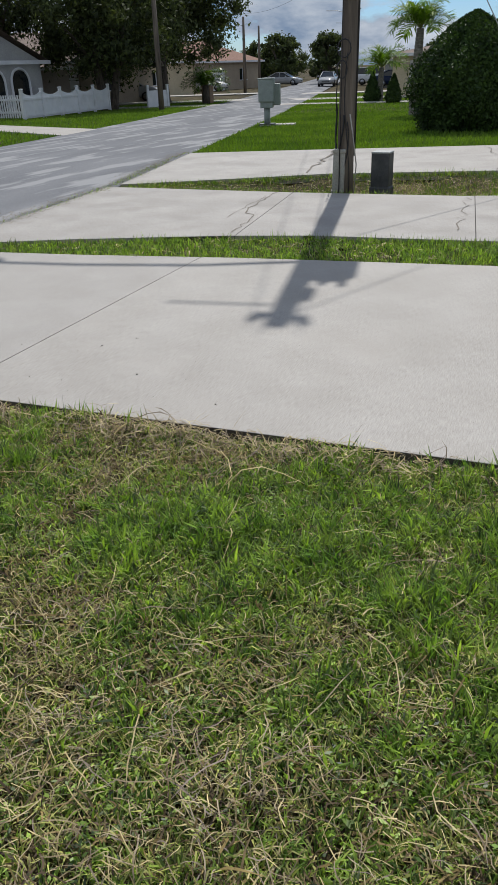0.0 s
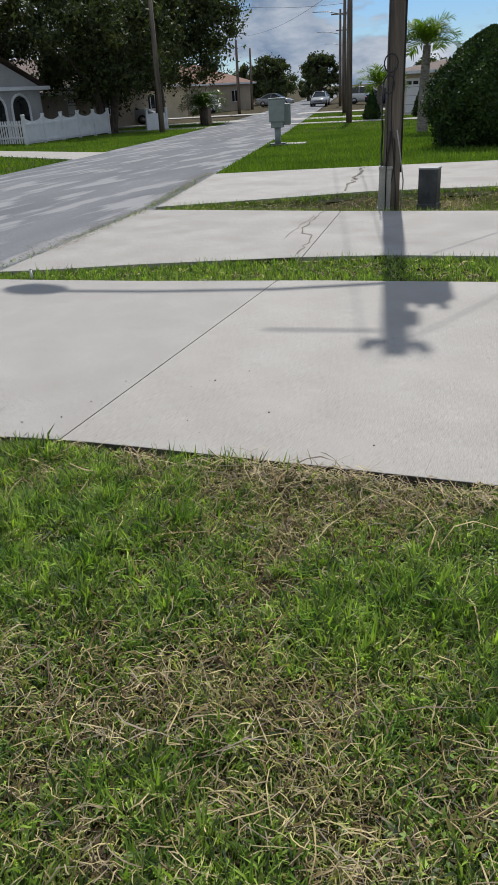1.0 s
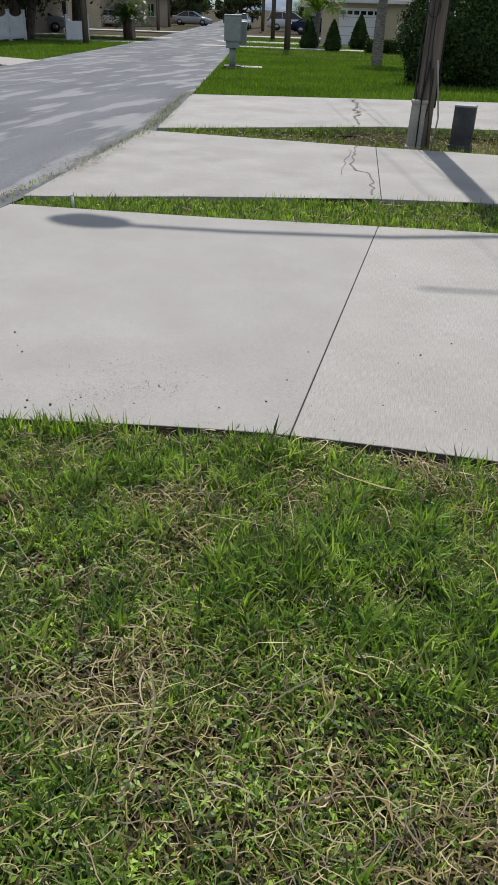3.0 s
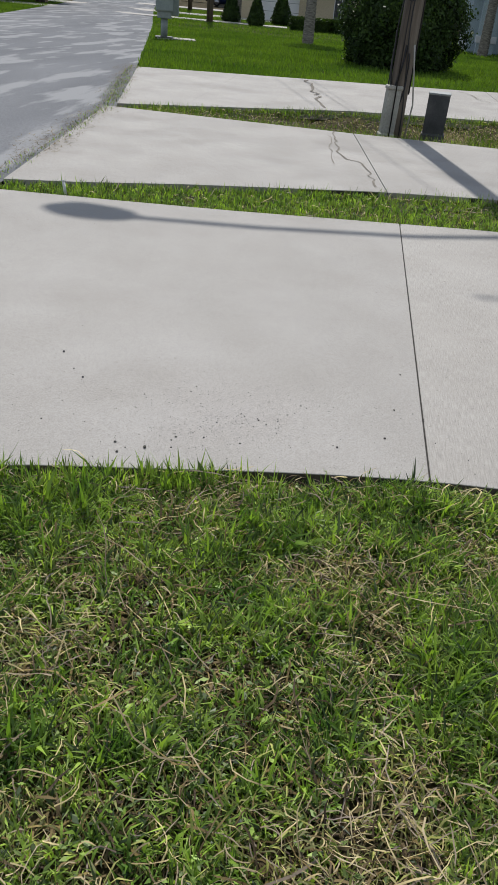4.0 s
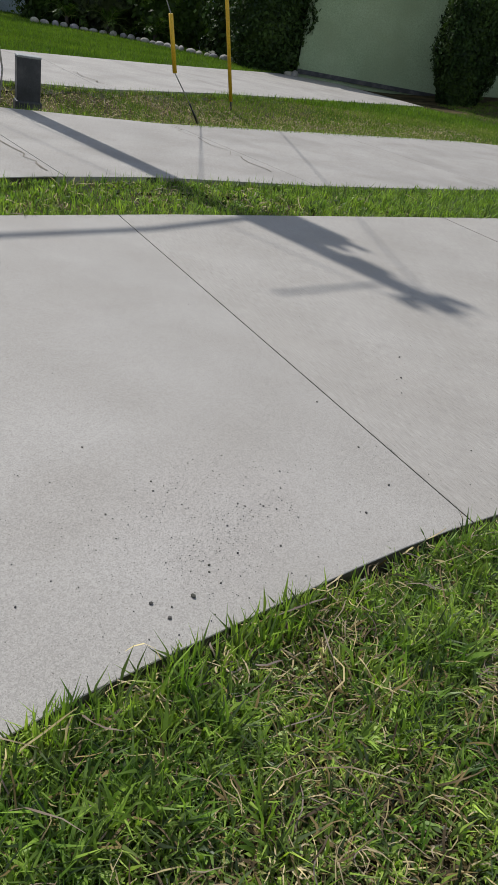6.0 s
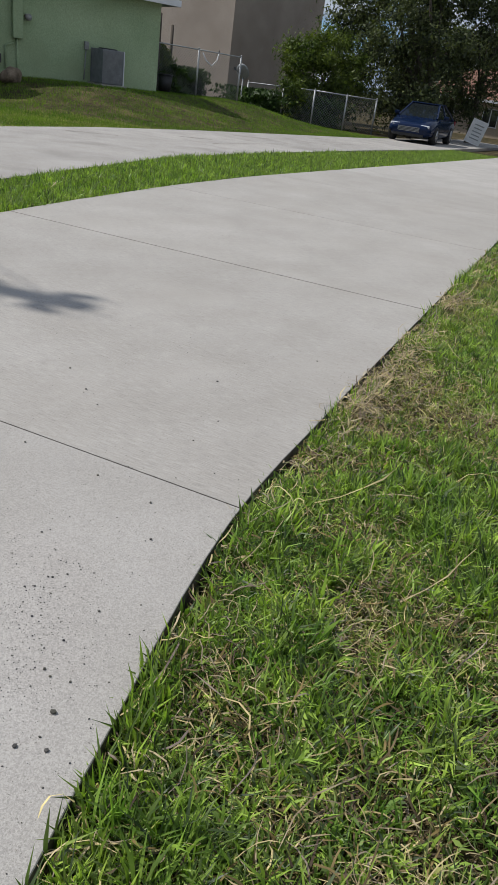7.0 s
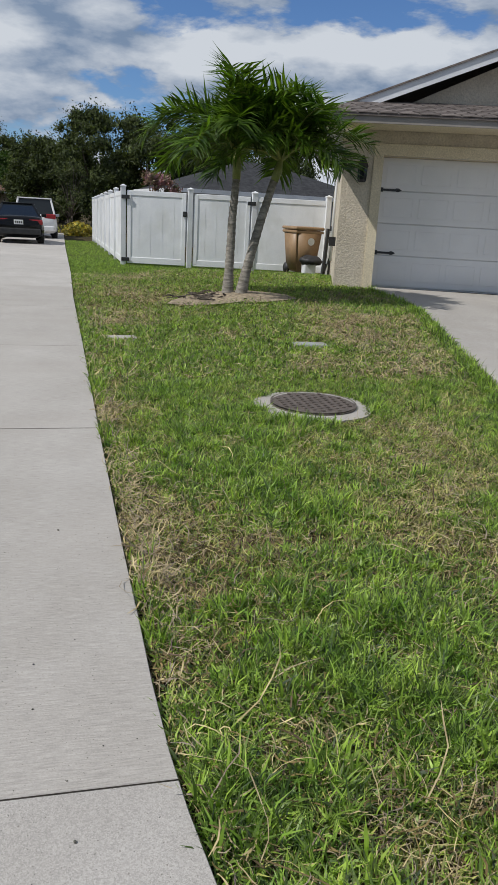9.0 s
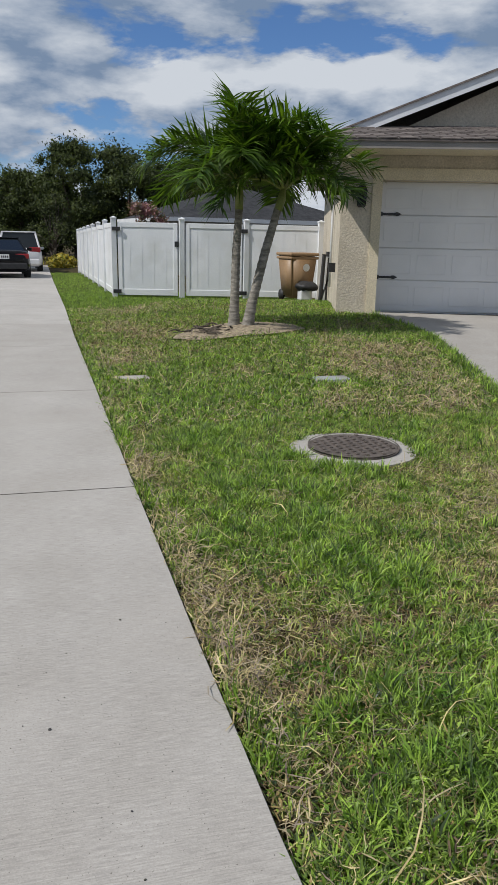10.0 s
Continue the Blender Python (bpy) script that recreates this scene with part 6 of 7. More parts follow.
# pale green house by the third drive
GD = Vector((0.876, -0.481, 0))
gyaw = math.degrees(math.atan2(GD.y, GD.x))
gc = Vector((16.2, 16.65, 0)) + Vector((0.481, 0.876, 0)) * 4.0
gh = simple_house((gc.x, gc.y, 0.25), gyaw, (11.8, 8.0, 2.85), "green_wall", "shingle_red", "pale green stucco house with a low red-brown roof", eave=0.45, pitch=0.3)
# dark strip paints the narrow line of shade where wall meets drive
box_part("footing", (-3.4, -4.03, -0.22), (5.0, 0.06, 0.12), "dark_box", gh, "dark strip painted as the narrow shade at the wall foot")
for x0, pts in ((0.62, [(0.62, -4.03, -0.1), (0.6, -4.03, 0.95), (0.5, -4.03, 1.2), (0.5, -4.03, 2.5)]), (1.2, [(1.2, -4.04, -0.1), (1.2, -4.04, 1.2)]), (0.9, [(0.85, -4.04, 0.35), (0.85, -4.04, 0.95), (1.1, -4.04, 1.05)])):
    tube_part("conduit", pts, 0.028, "green_wall", gh, "conduit painted pale green")
box_part("meter_box", (1.2, -4.08, 1.75), (0.3, 0.16, 1.15), "green_wall", gh, "green painted electric panel", bevel=0.01)
tube_part("meter", [(1.5, -4.03, 1.75), (1.5, -4.2, 1.75)], 0.09, "grey_metal", gh, "grey electric meter", seg=14)
box_part("valve_box", (0.62, -4.07, 0.6), (0.16, 0.12, 0.24), "dark_box", gh, "dark valve box", bevel=0.01)
box_part("conduit_box", (3.35, -4.07, 1.25), (0.12, 0.1, 0.22), "grey_metal", gh)
tube_part("conduit", [(3.35, -4.05, 1.15), (3.3, -4.05, 0.3)], 0.02, "grey_metal", gh)
box_part("vent", (-2.1, -4.02, 0.95), (0.06, 0.03, 0.2), "dark_box", gh)

ac_at = Vector((19.35, 14.35, g(19.35, 14.35)))
ACS = 0.8
acu = thing("air_conditioner", (ac_at.x, ac_at.y, ac_at.z - 0.05), "grey outdoor air-conditioning unit with louvred sides beside the green wall", "air conditioner", yaw=gyaw + 4)
box_part("pad", (0, 0, 0.04), (1.1, 1.1, 0.08), "concrete", acu)
box_part("cabinet", (0, 0, 0.62), (0.9, 0.9, 1.05), "ac", acu, bevel=0.02)
for k in range(11):
    for sx, sy, dx, dy in ((0, -0.462, 0.84, 0.02), (0.462, 0, 0.02, 0.84)):
        box_part("louvre", (sx, sy, 0.17 + k * 0.09), (dx, dy, 0.035), "ac" if sy else "fascia", acu)
for sx in (-1, 1):
    for sy in (-1, 1):
        box_part("corner_post", (sx * 0.455, sy * 0.455, 0.62), (0.035, 0.035, 1.06), "fascia" if sx > 0 else "ac", acu)
tube_part("fan_guard", [(0, 0, 1.14), (0, 0, 1.18)], 0.36, "iron", acu, seg=20)
acu.scale = (ACS, ACS, 0.9)
tube_part("line_set", [(0.46, 0.2, 0.4), (0.6, 0.25, 0.5), (0.62, 0.45, 0.35)], 0.02, "lamp_red", acu)

# two-storey tan house
simple_house((43.0, 26.6, g(40, 20)), -99, (16, 9, 7.2), "tan_wall", "shingle_dark", "tall brown-beige stucco house behind a chain-link fence", eave=0.4, pitch=0.3)
# satellite dish
dish = thing("satellite_dish", (30.8, 15.3, g(31, 15)), "small grey satellite dish on a post", "satellite dish")
tube_part("mast", [(0, 0, -0.1), (0, 0, 1.55)], 0.03, "galv", dish)
bm = bmesh.new()
bmesh.ops.create_uvsphere(bm, u_segments=18, v_segments=10, radius=0.34, matrix=Matrix.Translation((-0.08, 0, 1.7)) @ Matrix.Rotation(radians(65), 4, "Y") @ Matrix.Diagonal((1, 0.9, 0.18, 1)))
part("reflector", bm, "galv", dish, smooth=True)
tube_part("feed_arm", [(0, 0, 1.55), (-0.35, 0.25, 1.75)], 0.015, "iron", dish)
box_part("feed", (-0.36, 0.26, 1.77), (0.08, 0.08, 0.12), "iron", dish)

# blue house and the front houses along the right side
simple_house((10.2, 37.6, g(8, 34)), -4, (12.5, 9, 3.1), "blue_wall", "roof_brown", "pale blue stucco house behind a clipped conifer", openings=((-1.5, 0.9, 1.4, 1.3, "window"),))
bm_t = thing("pilaster", (4.3, 32.7, g(4, 33)), "pale blue corner pilaster with a white base", "pilaster", yaw=-4)
box_part("shaft", (0, 0, 1.5), (0.7, 0.7, 3.2), "blue_wall", bm_t)
box_part("base", (0, 0, 0.5), (0.8, 0.8, 0.25), "fascia", bm_t, bevel=0.02)
simple_house((-3.2, 56.5, g(-3, 55)), 8, (12, 8, 2.5), "cream_wall", "roof_brown", "cream stucco house beyond the lawn", pitch=0.16, openings=((-3.6, 0, 2.6, 2.1, "garage"), (0.4, 0, 1.0, 2.1, "door"), (3.4, 0.9, 1.5, 1.2, "window")))
simple_house((-10, 78, g(-10, 78)), 8, (9, 8, 2.3), "grey_wall", "roof_brown", "grey house further down the street", pitch=0.16, openings=((0, 0.9, 1.5, 1.2, "window"),))
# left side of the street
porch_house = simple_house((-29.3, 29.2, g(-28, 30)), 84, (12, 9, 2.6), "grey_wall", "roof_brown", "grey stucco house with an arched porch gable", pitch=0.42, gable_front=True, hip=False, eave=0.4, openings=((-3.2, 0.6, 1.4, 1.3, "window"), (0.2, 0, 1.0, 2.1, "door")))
# flat dark glass panels stand in for the shade inside the porch arches
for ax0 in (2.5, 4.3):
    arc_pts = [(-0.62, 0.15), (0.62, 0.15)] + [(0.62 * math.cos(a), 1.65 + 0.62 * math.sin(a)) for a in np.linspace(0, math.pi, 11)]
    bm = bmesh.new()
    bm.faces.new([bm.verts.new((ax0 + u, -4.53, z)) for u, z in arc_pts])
    arch = part("arch_shade_panel", bm, "glass", porch_house, "flat dark panel for the shaded porch arch")
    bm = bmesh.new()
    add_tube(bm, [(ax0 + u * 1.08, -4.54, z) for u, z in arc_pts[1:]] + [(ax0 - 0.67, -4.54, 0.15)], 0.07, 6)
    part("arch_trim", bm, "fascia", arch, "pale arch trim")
simple_house((-31.5, 38.6, g(-30, 38)), 84, (7, 8, 2.4), "tan_wall", "roof_brown", "lower wing of the grey house in shade", pitch=0.3, openings=((-1.2, 0.2, 2.2, 1.9, "window"),))
simple_house((-33.6, 48.5, g(-30, 48)), 84, (14, 9, 2.8), "beige_wall", "roof_brown", "sand-coloured house with a pale garage door", pitch=0.4, openings=((-3.2, 0, 2.6, 2.2, "garage"), (2.0, 0.9, 1.5, 1.2, "window")))
simple_house((-37.5, 65, g(-34, 62)), 82, (12, 9, 2.8), "cream_wall", "roof_brown", "cream house under the oaks", openings=((0, 0.9, 1.5, 1.2, "window"),))
simple_house((-37.5, 82, g(-34, 78)), 80, (13, 9, 2.8), "beige_wall", "shingle_red", "brown-roofed house far down the street", openings=((-2, 0, 2.6, 2.1, "garage"), (3, 0.9, 1.5, 1.2, "window")))
# beyond the long drive
simple_house((63.5, 10.5, g(60, 9)), -96, (9, 8, 2.4), "beige_wall", "shingle_red", "far house with a red-brown shingle roof", pitch=0.5, openings=((-2.2, 0, 3.0, 2.0, "garage"), (2.0, 0.7, 1.2, 1.2, "window")))
simple_house((37.5, -8.6, g(34, -7)), -82, (9.5, 8, 2.45), "grey_wall", "shingle_dark", "low house with a charcoal roof behind the white fence", pitch=0.36, eave=0.4)


# ---- white picket fence across the road ----
def scalloped_fence():
    p0, p1 = Vector((-21.3, 28.9, 0)), Vector((-21.9, 37.6, 0))
    d = (p1 - p0).normalized()
    f = thing("fence", (p0.x, p0.y, g(p0.x, p0.y)), "white vinyl fence with scalloped panels and capped posts", "fence", yaw=math.degrees(math.atan2(d.y, d.x)))
    n, ln = 5, (p1 - p0).length
    for k in range(n + 1):
        x = k * ln / n
        post = box_part("post", (x, 0, 0.6), (0.13, 0.13, 1.3), "vinyl", f)
        box_part("cap", (x, 0, 1.28), (0.17, 0.17, 0.07), "vinyl", post, bevel=0.03)
    for k in range(n):
        bm = bmesh.new()
        x0, x1 = k * ln / n + 0.07, (k + 1) * ln / n - 0.07
        tops = [(x0 + (x1 - x0) * i / 10, 1.0 + 0.17 * (abs(i - 5) / 5) ** 2.2) for i in range(11)]
        for y in (-0.02, 0.02):
            vs = [bm.verts.new((x0, y, 0.02)), bm.verts.new((x1, y, 0.02))] + [bm.verts.new((x, y, z)) for x, z in tops[::-1]]
            bm.faces.new(vs if y < 0 else vs[::-1])
        bm.verts.ensure_lookup_table()
        h = len(bm.verts) // 2
        for i in range(h):
            j = (i + 1) % h
            bm.faces.new((bm.verts[i], bm.verts[h + i], bm.verts[h + j], bm.verts[j]))
        pan = part("panel", bm, "vinyl", f)
        box_part("rail", ((x0 + x1) / 2, -0.035, 0.14), (x1 - x0, 0.03, 0.1), "vinyl", pan)
        box_part("rail", ((x0 + x1) / 2, -0.035, 0.86), (x1 - x0, 0.03, 0.1), "vinyl", pan)
    f2 = thing("fence", (-21.3, 28.9, g(-21, 29)), "white vinyl picket fence with spaced pickets", "fence", yaw=172)
    for zz in (0.3, 0.85):
        box_part("rail", (2.6, 0, zz), (5.2, 0.05, 0.09), "vinyl", f2)
    for k in range(34):
        bm = bmesh.new()
        add_box(bm, (0.12 + k * 0.155, 0, 0.55), (0.075, 0.03, 1.0), None, 0.004)
        part("picket", bm, "vinyl", f2)
    f3 = thing("fence", (-21.0, 40.6, g(-21, 40)), "short white scalloped fence section standing alone", "fence", yaw=60)
    box_part("panel", (0.7, 0, 0.45), (1.4, 0.05, 0.95), "vinyl", f3, bevel=0.02)
    for x in (0, 1.4):
        p = box_part("post", (x, 0, 0.55), (0.13, 0.13, 1.25), "vinyl", f3)
        box_part("cap", (x, 0, 1.2), (0.17, 0.17, 0.07), "vinyl", p, bevel=0.03)


scalloped_fence()


# ---- chain-link fence by the tan house ----
def chain_fence(points, h, label):
    a0 = points[0]
    f = thing("chain_link_fence", (a0[0], a0[1], g(*a0)), label, "fence", group="chain-link fences")
    for p in points:
        q = Vector((p[0] - a0[0], p[1] - a0[1], g(*p) - g(*a0)))
        post = tube_part("post", [q + Vector((0, 0, -0.15)), q + Vector((0, 0, h))], 0.035, "galv", f)
        tube_part("cap", [q + Vector((0, 0, h)), q + Vector((0, 0, h + 0.04))], [0.042, 0.02], "galv", post)
    for p, r in zip(points, points[1:]):
        q = Vector((p[0] - a0[0], p[1] - a0[1], g(*p) - g(*a0)))
        s = Vector((r[0] - a0[0], r[1] - a0[1], g(*r) - g(*a0)))
        tube_part("top_rail", [q + Vector((0, 0, h - 0.03)), s + Vector((0, 0, h - 0.03))], 0.022, "galv", f)
        ln = (s - q).length
        n = int(ln / 0.11)
        bm = bmesh.new()
        k0 = int(h / 0.11)
        for k in range(-k0, n):
            for sg in (1, -1):
                lo, hi = max(0, -k), min(k0, n - k)
                if hi <= lo:
                    continue
                t0, t1 = (k + lo) / n, (k + hi) / n
                z0, z1 = lo * 0.11, hi * 0.11
                if sg < 0:
                    t0, t1 = 1 - t0, 1 - t1
                add_tube(bm, [q.lerp(s, t0) + Vector((0, 0, z0)), q.lerp(s, t1) + Vector((0, 0, z1))], 0.005, 3, False)
        part("mesh", bm, "chain", f, "woven wire mesh")


chain_fence([(31.2, 15.2), (30.6, 13.2), (30.2, 11.6), (30.6, 10.3), (31.6, 9.3)], 1.35, "grey chain-link fence with steel posts in front of shrubs")
chain_fence([(22.2, 14.6), (24.2, 13.9), (26.2, 13.2)], 1.5, "taller chain-link fence beside the green house")
for k, (x, y, h) in enumerate(((22.6, 14.6, 2.4), (24.4, 15.2, 2.2))):
    p = thing("fence_post", (x, y, g(x, y) - 0.05), "dark rough timber post by the chain-link fence", "post", group="timber posts")
    tube_part("post", [(0, 0, 0), (0.03, 0, h)], [0.07, 0.055], "bark", p)
    tube_part("top", [(0.03, 0, h), (0.03, 0, h + 0.02)], [0.055, 0.03], "bark", p)
hs = thing("hose", (24.4, 13.8, g(24.4, 13.8) + 0.9), "pale garden hose hung over the fence", "hose")
tube_part("loop", [(0, 0.05, 0.5), (0.1, -0.06, 0.25), (0.45, -0.1, 0.12), (0.9, -0.06, 0.3), (1.15, 0.02, 0.55)], 0.02, "fascia", hs)
tube_part("nozzle", [(1.15, 0.02, 0.55), (1.2, 0.03, 0.66)], 0.025, "iron", hs)
sg = thing("yard_sign", (36.5, 5.9, g(36, 6)), "tilted white board sign with grey bars on the grass", "sign", yaw=-80)
box_part("board", (0, 0, 0.6), (0.75, 0.03, 1.05), "white_mark", sg, m=Matrix.Rotation(radians(14), 4, "Y"))
for k in range(5):
    box_part("bar", (0.02, -0.02, 0.3 + k * 0.15), (0.45 - 0.06 * (k % 2), 0.006, 0.05), "grey_metal", sg, m=Matrix.Rotation(radians(14), 4, "Y"))
bc = thing("bin", (22.2, 14.0, g(22.2, 14.0)), "small black plastic bin by the green house", "bin")
tube_part("body", [(0, 0, 0), (0, 0, 0.5)], [0.2, 0.25], "black", bc, seg=14)
tube_part("rim", [(0, 0, 0.5), (0, 0, 0.54)], [0.27, 0.26], "black", bc, seg=14)
far_bin = thing("wheelie_bin", (-19.3, 45.5, g(-19, 45)), "brown bin at the kerb across the road", "bin")
box_part("body", (0, 0, 0.5), (0.6, 0.6, 1.0), "bin", far_bin, bevel=0.05)
box_part("lid", (0, 0, 1.03), (0.66, 0.66, 0.08), "bin", far_bin, bevel=0.03)


# ---- shrubs and trees ----
def egg(r, h, low=0.75, peak=0.38, power=1.0):
    def prof(t):
        s = math.sin(math.pi * (0.5 * t / peak if t < peak else 0.5 + 0.5 * (t - peak) / (1 - peak)))
        w = (low + (1 - low) * s) if t < peak else max(0.05, s ** 0.75)
        return (r * w * power, r * w * power)
    return (prof, h)


def block(rx, ry, h, taper=0.7):
    def prof(t):
        w = taper + (1 - taper) * min(1, t / 0.35)
        if t > 0.93:
            w *= 0.9
        return (rx * w, ry * w)
    return (prof, h)


def cone(r, h):
    return ((lambda t: (r * max(0.06, (0.55 + 0.45 * min(1, t / 0.15)) * (1 - t) ** 0.7),) * 2), h)


bush("conifer_bush", (0.42, 18.9, g(0.7, 19) - 0.05), egg(1.5, 2.75), "large egg-shaped dark green conifer bush on the lawn", 31, leaves=34000, leaf_size=0.042)
bush("hedge_bush", (14.3, 16.15, g(14.3, 16.1) - 0.1), block(0.88, 0.75, 2.75, 0.55), "tall clipped dark hedge bush against the green wall", 32, leaves=15000, leaf_size=0.05, yaw=gyaw)
bush("hedge_bush", (10.6, 20.4, g(10.6, 20.4) - 0.1), block(1.3, 1.1, 2.9, 0.8), "dense dark clipped shrub at the corner of the green house", 33, leaves=12000, leaf_size=0.06)
for k, (x, y, r, h) in enumerate(((-7.6, 42.0, 0.55, 1.5), (-6.0, 40.0, 0.5, 1.4), (-5.2, 44.5, 0.65, 1.7))):
    bush("cone_shrub", (x, y, g(x, y) - 0.05), cone(r, h), "small dark conical shrub on the lawn", 40 + k, leaves=2600, leaf_size=0.06, group="conical shrubs")
for k in range(3):
    bush("low_hedge", (-3.7 + 1.0 * k, 39.3 + 0.1 * k, g(-3, 39) - 0.05), block(0.55, 0.4, 0.62, 0.9), "low clipped green hedge", 50 + k, leaf="leaf_green", leaves=2200, leaf_size=0.05, stem=False, group="low hedges")
for k, (x, y, r, h, lf) in enumerate(((6.5, 29.6, 1.2, 3.2, "leaf_green"), (8.2, 28.8, 1.5, 3.2, "leaf_oak"), (10.2, 27.2, 1.5, 3.0, "leaf_green"), (11.2, 23.6, 1.1, 2.4, "leaf_hedge"))):
    bush("shrub", (x, y, g(x, y) - 0.05), egg(r, h, 0.8, 0.5), "leafy garden shrub by the blue house", 60 + k, leaf=lf, leaves=5500, leaf_size=0.1, group="garden shrubs", rough=0.2)
for k, (x, y) in enumerate(((6.6, 28.0), (7.9, 27.4), (9.2, 26.2))):
    pl = thing("palm_shrub", (x, y, g(x, y)), "low palm-like plant with arching green leaves in a bed", "plant", group="bed plants")
    add_crown(pl, (0, 0, 0.25), 11, 1.0, np.random.default_rng(80 + k), 22, 0.26, 0.03)
    tube_part("stem", [(0, 0, -0.05), (0, 0, 0.3)], 0.07, "bark", pl)
bed = bmesh.new()
rb = np.random.default_rng(9)
for k in range(34):
    s = k / 33
    x, y = np.interp(s, [0, 0.28, 0.7, 1], [5.4, 8.2, 10.0, 10.9]), np.interp(s, [0, 0.28, 0.7, 1], [27.7, 26.4, 21.6, 19.3]) + 0.08 * rb.normal()
    bmesh.ops.create_icosphere(bed, subdivisions=2, radius=1, matrix=Matrix.Translation((x, y, g(x, y) + 0.03)) @ Matrix.Rotation(rb.uniform(0, 6), 4, "Z") @ Matrix.Diagonal((rb.uniform(0.1, 0.22), rb.uniform(0.09, 0.16), rb.uniform(0.07, 0.13), 1)))
tagged(part("edging_stones", bed, "stone", smooth=True), "row of pale rounded stones edging a flower bed", "stones", kind="stuff")
for k, (x, y, s) in enumerate(((16.1, 15.25, 0.30), (15.45, 15.4, 0.15))):
    rk = thing("rock", (x, y, g(x, y) - 0.05), "tan rock lying on the lawn by the green wall", "rock", group="rocks by the wall")
    bm = bmesh.new()
    bmesh.ops.create_icosphere(bm, subdivisions=3, radius=s, matrix=Matrix.Translation((0, 0, s * 0.5)) @ Matrix.Diagonal((1.3, 0.8, 0.8, 1)))
    for v in bm.verts:
        v.co += v.normal * s * 0.25 * noise.noise(v.co * 4 + Vector((k, 0, 0)))
    part("stone", bm, "tan_rock" if k == 0 else "stone", rk, smooth=True)

# trees by the tan house and the far end of the drive
tree("tree", (38.0, 9.2, g(37, 8)), 9.2, 4.9, "spreading grey-green tree behind the parked blue car", 101, "leaf_grey", 0.26, 2.0, 2, 60, 44000, 0.12, 0.10, 0.85)
tree("tree", (39.5, 6.6, g(39, 5)), 7.6, 2.3, "slender grey-green tree with an open crown", 102, "leaf_grey", 0.14, 2.6, 1, 16, 3600, 0.12, 0.45, 0.7)
tree("shrub", (32.4, 12.3, g(31, 11)), 3.7, 2.3, "large light green leafy shrub behind the chain-link fence", 103, "leaf_light", 0.08, 0.8, 3, 34, 14000, 0.10, 0.12, 0.85, category="shrub")
bush("hedge", (31.5, 13.6, g(31, 13) - 0.05), block(1.0, 2.6, 1.15, 0.9), "rough dark hedge along the chain-link fence", 104, leaf="leaf_hedge", leaves=9000, leaf_size=0.08, stem=False, rough=0.2)
bush("hedge", (24.2, 14.6, g(24, 14) - 0.05), block(1.3, 0.5, 0.9, 0.9), "rough dark hedge behind the tall chain-link fence", 105, leaf="leaf_hedge", leaves=5000, leaf_size=0.07, stem=False, rough=0.25)
bush("shrub", (23.3, 14.9, g(23, 15) - 0.05), egg(0.45, 1.5, 0.8, 0.6), "small yellow-green shrub behind the fence", 106, leaf="leaf_light", leaves=1500, leaf_size=0.07, rough=0.25)
for k, (x, y, h, r, lf) in enumerate(((58, -1.2, 8.4, 3.6, "leaf_oak"), (60, 2.4, 6.6, 3.4, "leaf_oak"), (57, -5.2, 7.9, 4.0, "leaf_oak"), (62, -10, 7.6, 4.6, "leaf_oak"), (70, 6.0, 5.6, 3.2, "leaf_green"), (74, 1.5, 7.0, 3.8, "leaf_green"), (72, 11.5, 7.5, 4.2, "leaf_oak"), (80, 17, 8.5, 5.0, "leaf_oak"), (66, -17, 9.5, 5.0, "leaf_oak"), (84, 9.0, 9.5, 4.0, "leaf_oak"))):
    tree("tree", (x, y, g(x, y)), h, r, "dark green tree at the far end of the driveway", 110 + k, lf, 0.25, h * 0.3, 1, 46, 21000, 0.155, 0.12, 0.8, group="trees beyond the drive")
tree("tree", (46, 0.6, g(46, 0)), 4.2, 1.5, "thin brownish half-bare tree", 125, "leaf_grey", 0.08, 1.0, 2, 16, 1800, 0.09, 0.3, 0.9)
bush("shrub", (42.5, 0.1, g(42, 0) - 0.05), egg(0.7, 0.75, 0.8, 0.5), "low bush with yellow flowers", 126, leaf="flower", leaves=1400, leaf_size=0.08, stem=False, rough=0.3)
tree("crape_myrtle", (27.2, -2.7, g(27, -3)), 2.75, 1.0, "small tree with pink blossom behind the white fence", 127, "leaf_pink", 0.06, 1.0, 3, 16, 3600, 0.07, 0.5, 0.8)

# oaks and planting across the road
tree("oak_tree", (-22.6, 38.6, g(-22, 38)), 9.0, 4.6, "large dark live oak with forked trunks", 130, "leaf_oak", 0.26, 2.6, 3, 46, 26000, 0.17, 0.26, 0.75)
tree("oak_tree", (-24.2, 48.8, g(-24, 48)), 10.5, 6.0, "large dark live oak shading the verge", 131, "leaf_oak", 0.42, 2.8, 1, 56, 30000, 0.19, 0.2, 0.75)
tree("oak_tree", (-28.5, 36.0, g(-28, 36)), 10.0, 4.6, "dark oak over the grey house", 132, "leaf_oak", 0.35, 3.4, 1, 40, 18000, 0.18, 0.42, 0.75)
pm = thing("palm_shrub", (-19.0, 44.6, g(-19, 44)), "bushy low palm on the verge across the road", "palm")
add_crown(pm, (0, 0, 1.0), 30, 1.7, np.random.default_rng(140), 26, 0.42, 0.05)
tube_part("trunk", [(0, 0, -0.1), (0, 0, 1.1)], [0.28, 0.2], "bark", pm)
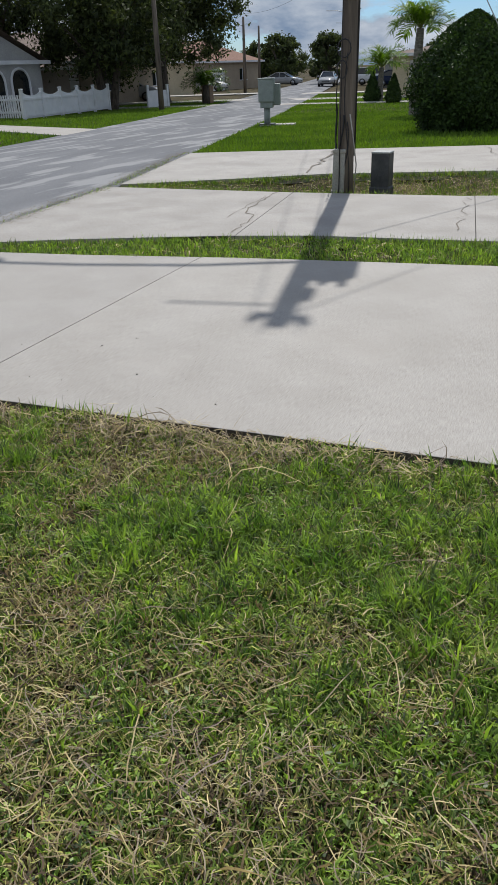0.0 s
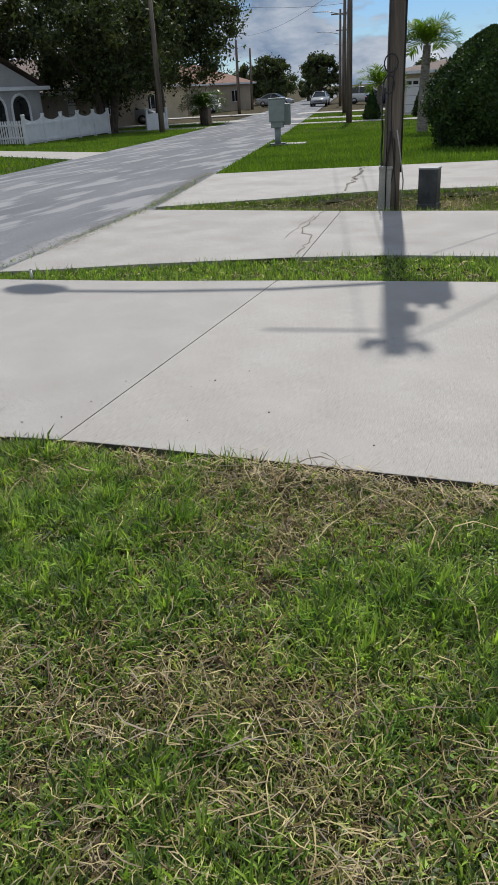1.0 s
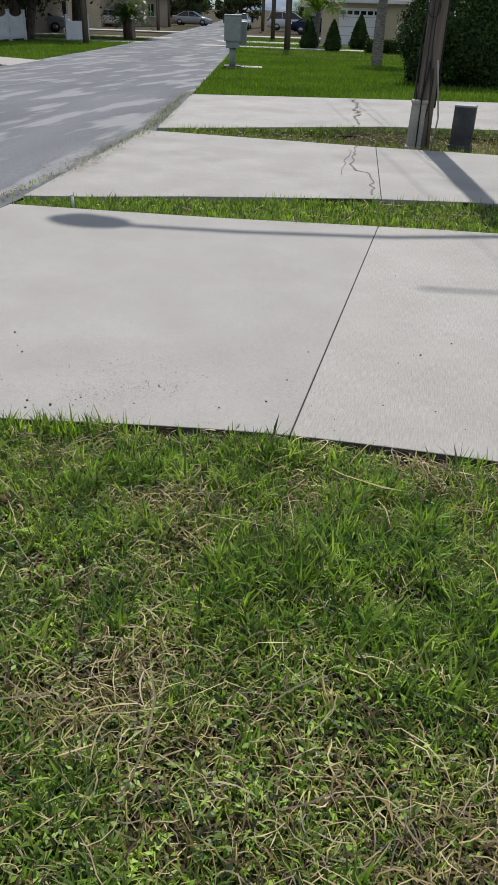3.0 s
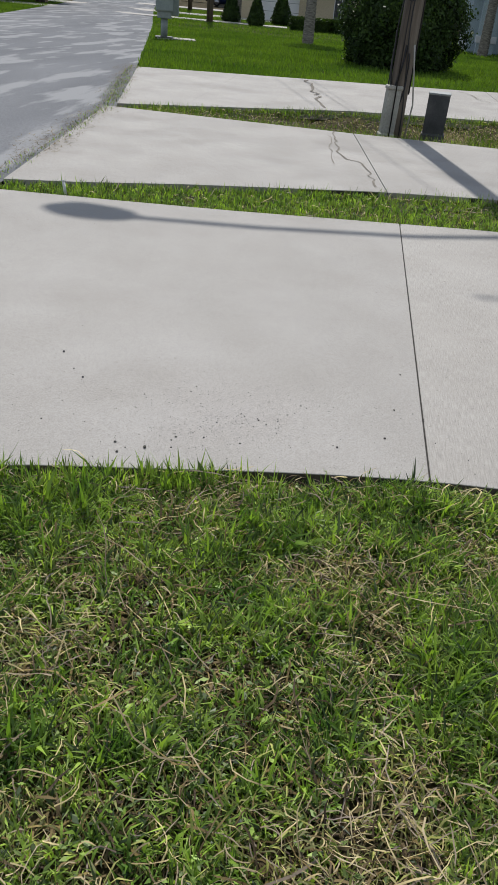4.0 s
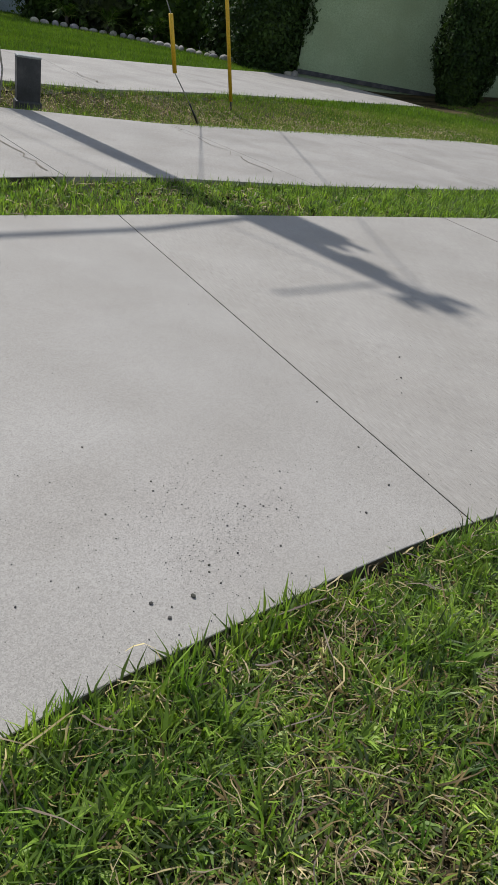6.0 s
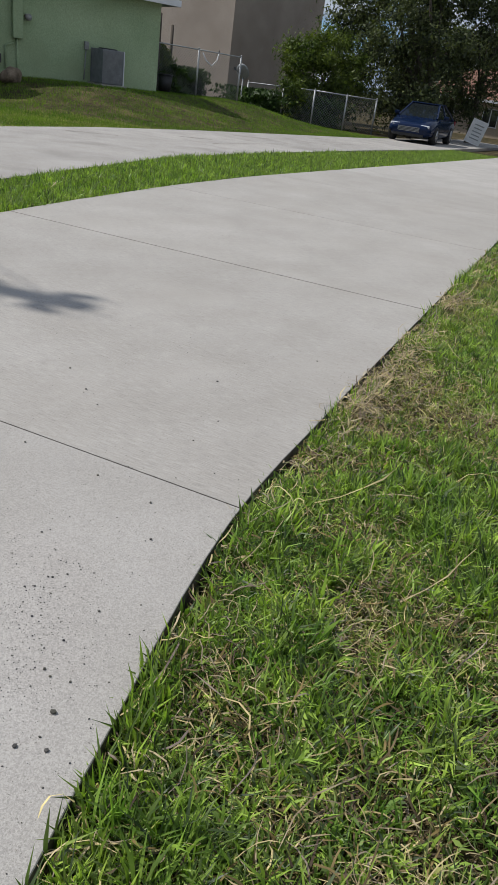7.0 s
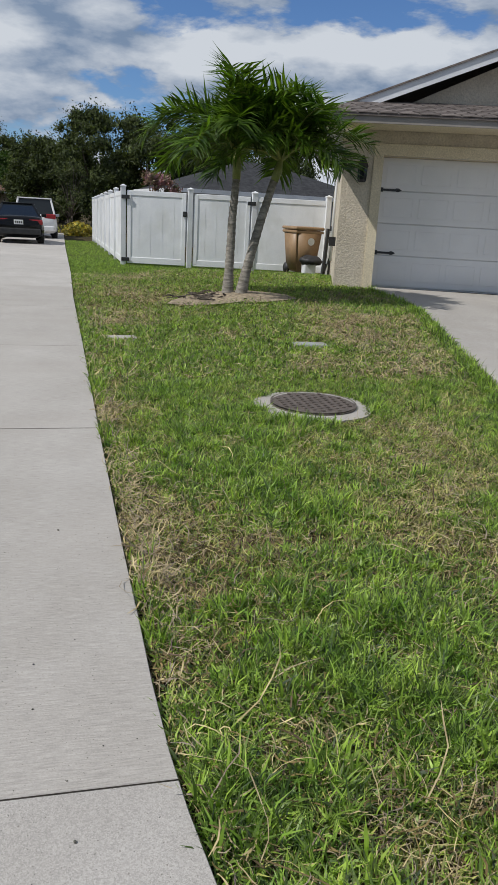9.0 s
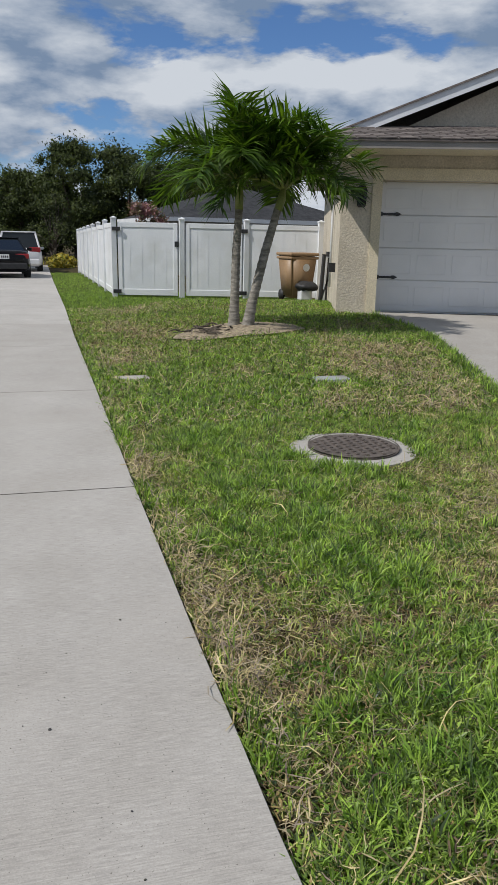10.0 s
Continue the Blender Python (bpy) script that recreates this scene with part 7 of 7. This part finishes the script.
for k, (x, y, h, r) in enumerate(((-36, 106, 5.9, 3.2), (-40.5, 110, 5.2, 3.4), (-47, 104, 5.4, 4.0), (-34, 118, 4.6, 1.6), (-25.8, 96, 5.4, 2.6), (-13, 104, 4.2, 3.6), (-48, 140, 5.4, 5.5), (-30, 170, 4.0, 4), (-4, 130, 5, 6), (12, 110, 5.5, 7), (-62, 120, 6, 7))):
    tree("tree", (x, y, g(x, y)), h, r, "distant dark tree along the street", 150 + k, "leaf_oak", 0.25, h * 0.25, 1, 24, 5200, 0.3, 0.14, 0.8, group="distant trees")
for k, (x, y, h, ln, n) in enumerate(((-2.4, 26.6, 2.75, 1.2, 15), (-7.4, 43.0, 1.7, 1.7, 16), (4.0, 30.5, 3.4, 1.8, 14))):
    qp = thing("queen_palm", (x, y, g(x, y)), "queen palm with arching pale green fronds on the lawn", "palm tree", group="queen palms")
    palm_stem(qp, [(0, 0, -0.1), (0, 0, h * 0.5), (0.05, 0, h)], [0.2, 0.17, 0.13])
    add_crown(qp, (0.05, 0, h), n, ln, np.random.default_rng(170 + k), 34, 0.5, 0.04, material="lawn_far")


# ---- further poles and wires ----
def street_pole(loc, h, label, arm=True):
    p = thing("utility_pole", (loc[0], loc[1], g(*loc) - 0.05), label, "utility pole", group="street poles")
    tube_part("pole", [(0, 0, 0), (0.02, 0, h * 0.5), (0.03, 0, h)], [0.16, 0.14, 0.1], "pole", p, seg=10)
    if arm:
        box_part("crossarm", (0, 0, h - 0.4), (1.8, 0.1, 0.12), "pole", p)
        tube_part("lamp_arm", [(0, 0, h - 2.2), (-1.2, -0.02, h - 1.9), (-2.4, -0.05, h - 1.85)], 0.03, "galv", p)
    return p


street_pole((-8.2, 39.2), 8.8, "wooden utility pole on the far lawn")
street_pole((-13.2, 58), 8.8, "wooden utility pole further down the street")
street_pole((-19.2, 80), 8.8, "distant wooden utility pole")
street_pole((-25, 104), 8.8, "distant wooden utility pole by the trees")
street_pole((-17.9, 36.4), 6.6, "thin wooden pole across the road", False)
street_pole((-25.8, 68), 6.2, "slim pole before a far house", False)
street_pole((-30.5, 84), 6.2, "slim pale pole far across the street", False)


def wire(a, b, sag, r=0.008):
    pts = [Vector(a).lerp(Vector(b), i / 12) - Vector((0, 0, sag * 4 * (i / 12) * (1 - i / 12))) for i in range(13)]
    bm = bmesh.new()
    add_tube(bm, pts, r, 4, False)
    tagged(part("overhead_wire", bm, "black"), "thin black overhead wire between poles", "wire", group="overhead wires")


wire((PX - 0.12, PY, 8.05), (-9.0, 39.2, 8.0), 0.5)
wire((PX + 0.24, PY, 8.05), (-7.6, 39.2, 8.0), 0.55)
wire((PX + 0.05, PY, 5.6), (-8.2, 39.2, 5.8), 0.6, 0.010)
wire((-9.0, 39.2, 8.0), (-13.9, 58, 8.0), 0.4)
wire((-8.2, 39.2, 5.8), (-13.2, 58, 5.8), 0.4, 0.010)
wire((-8.2, 39.2, 6.2), (-25.8, 68, 6.0), 0.7)
wire((-8.2, 39.2, 5.2), (-17.9, 36.4, 6.2), 0.4)
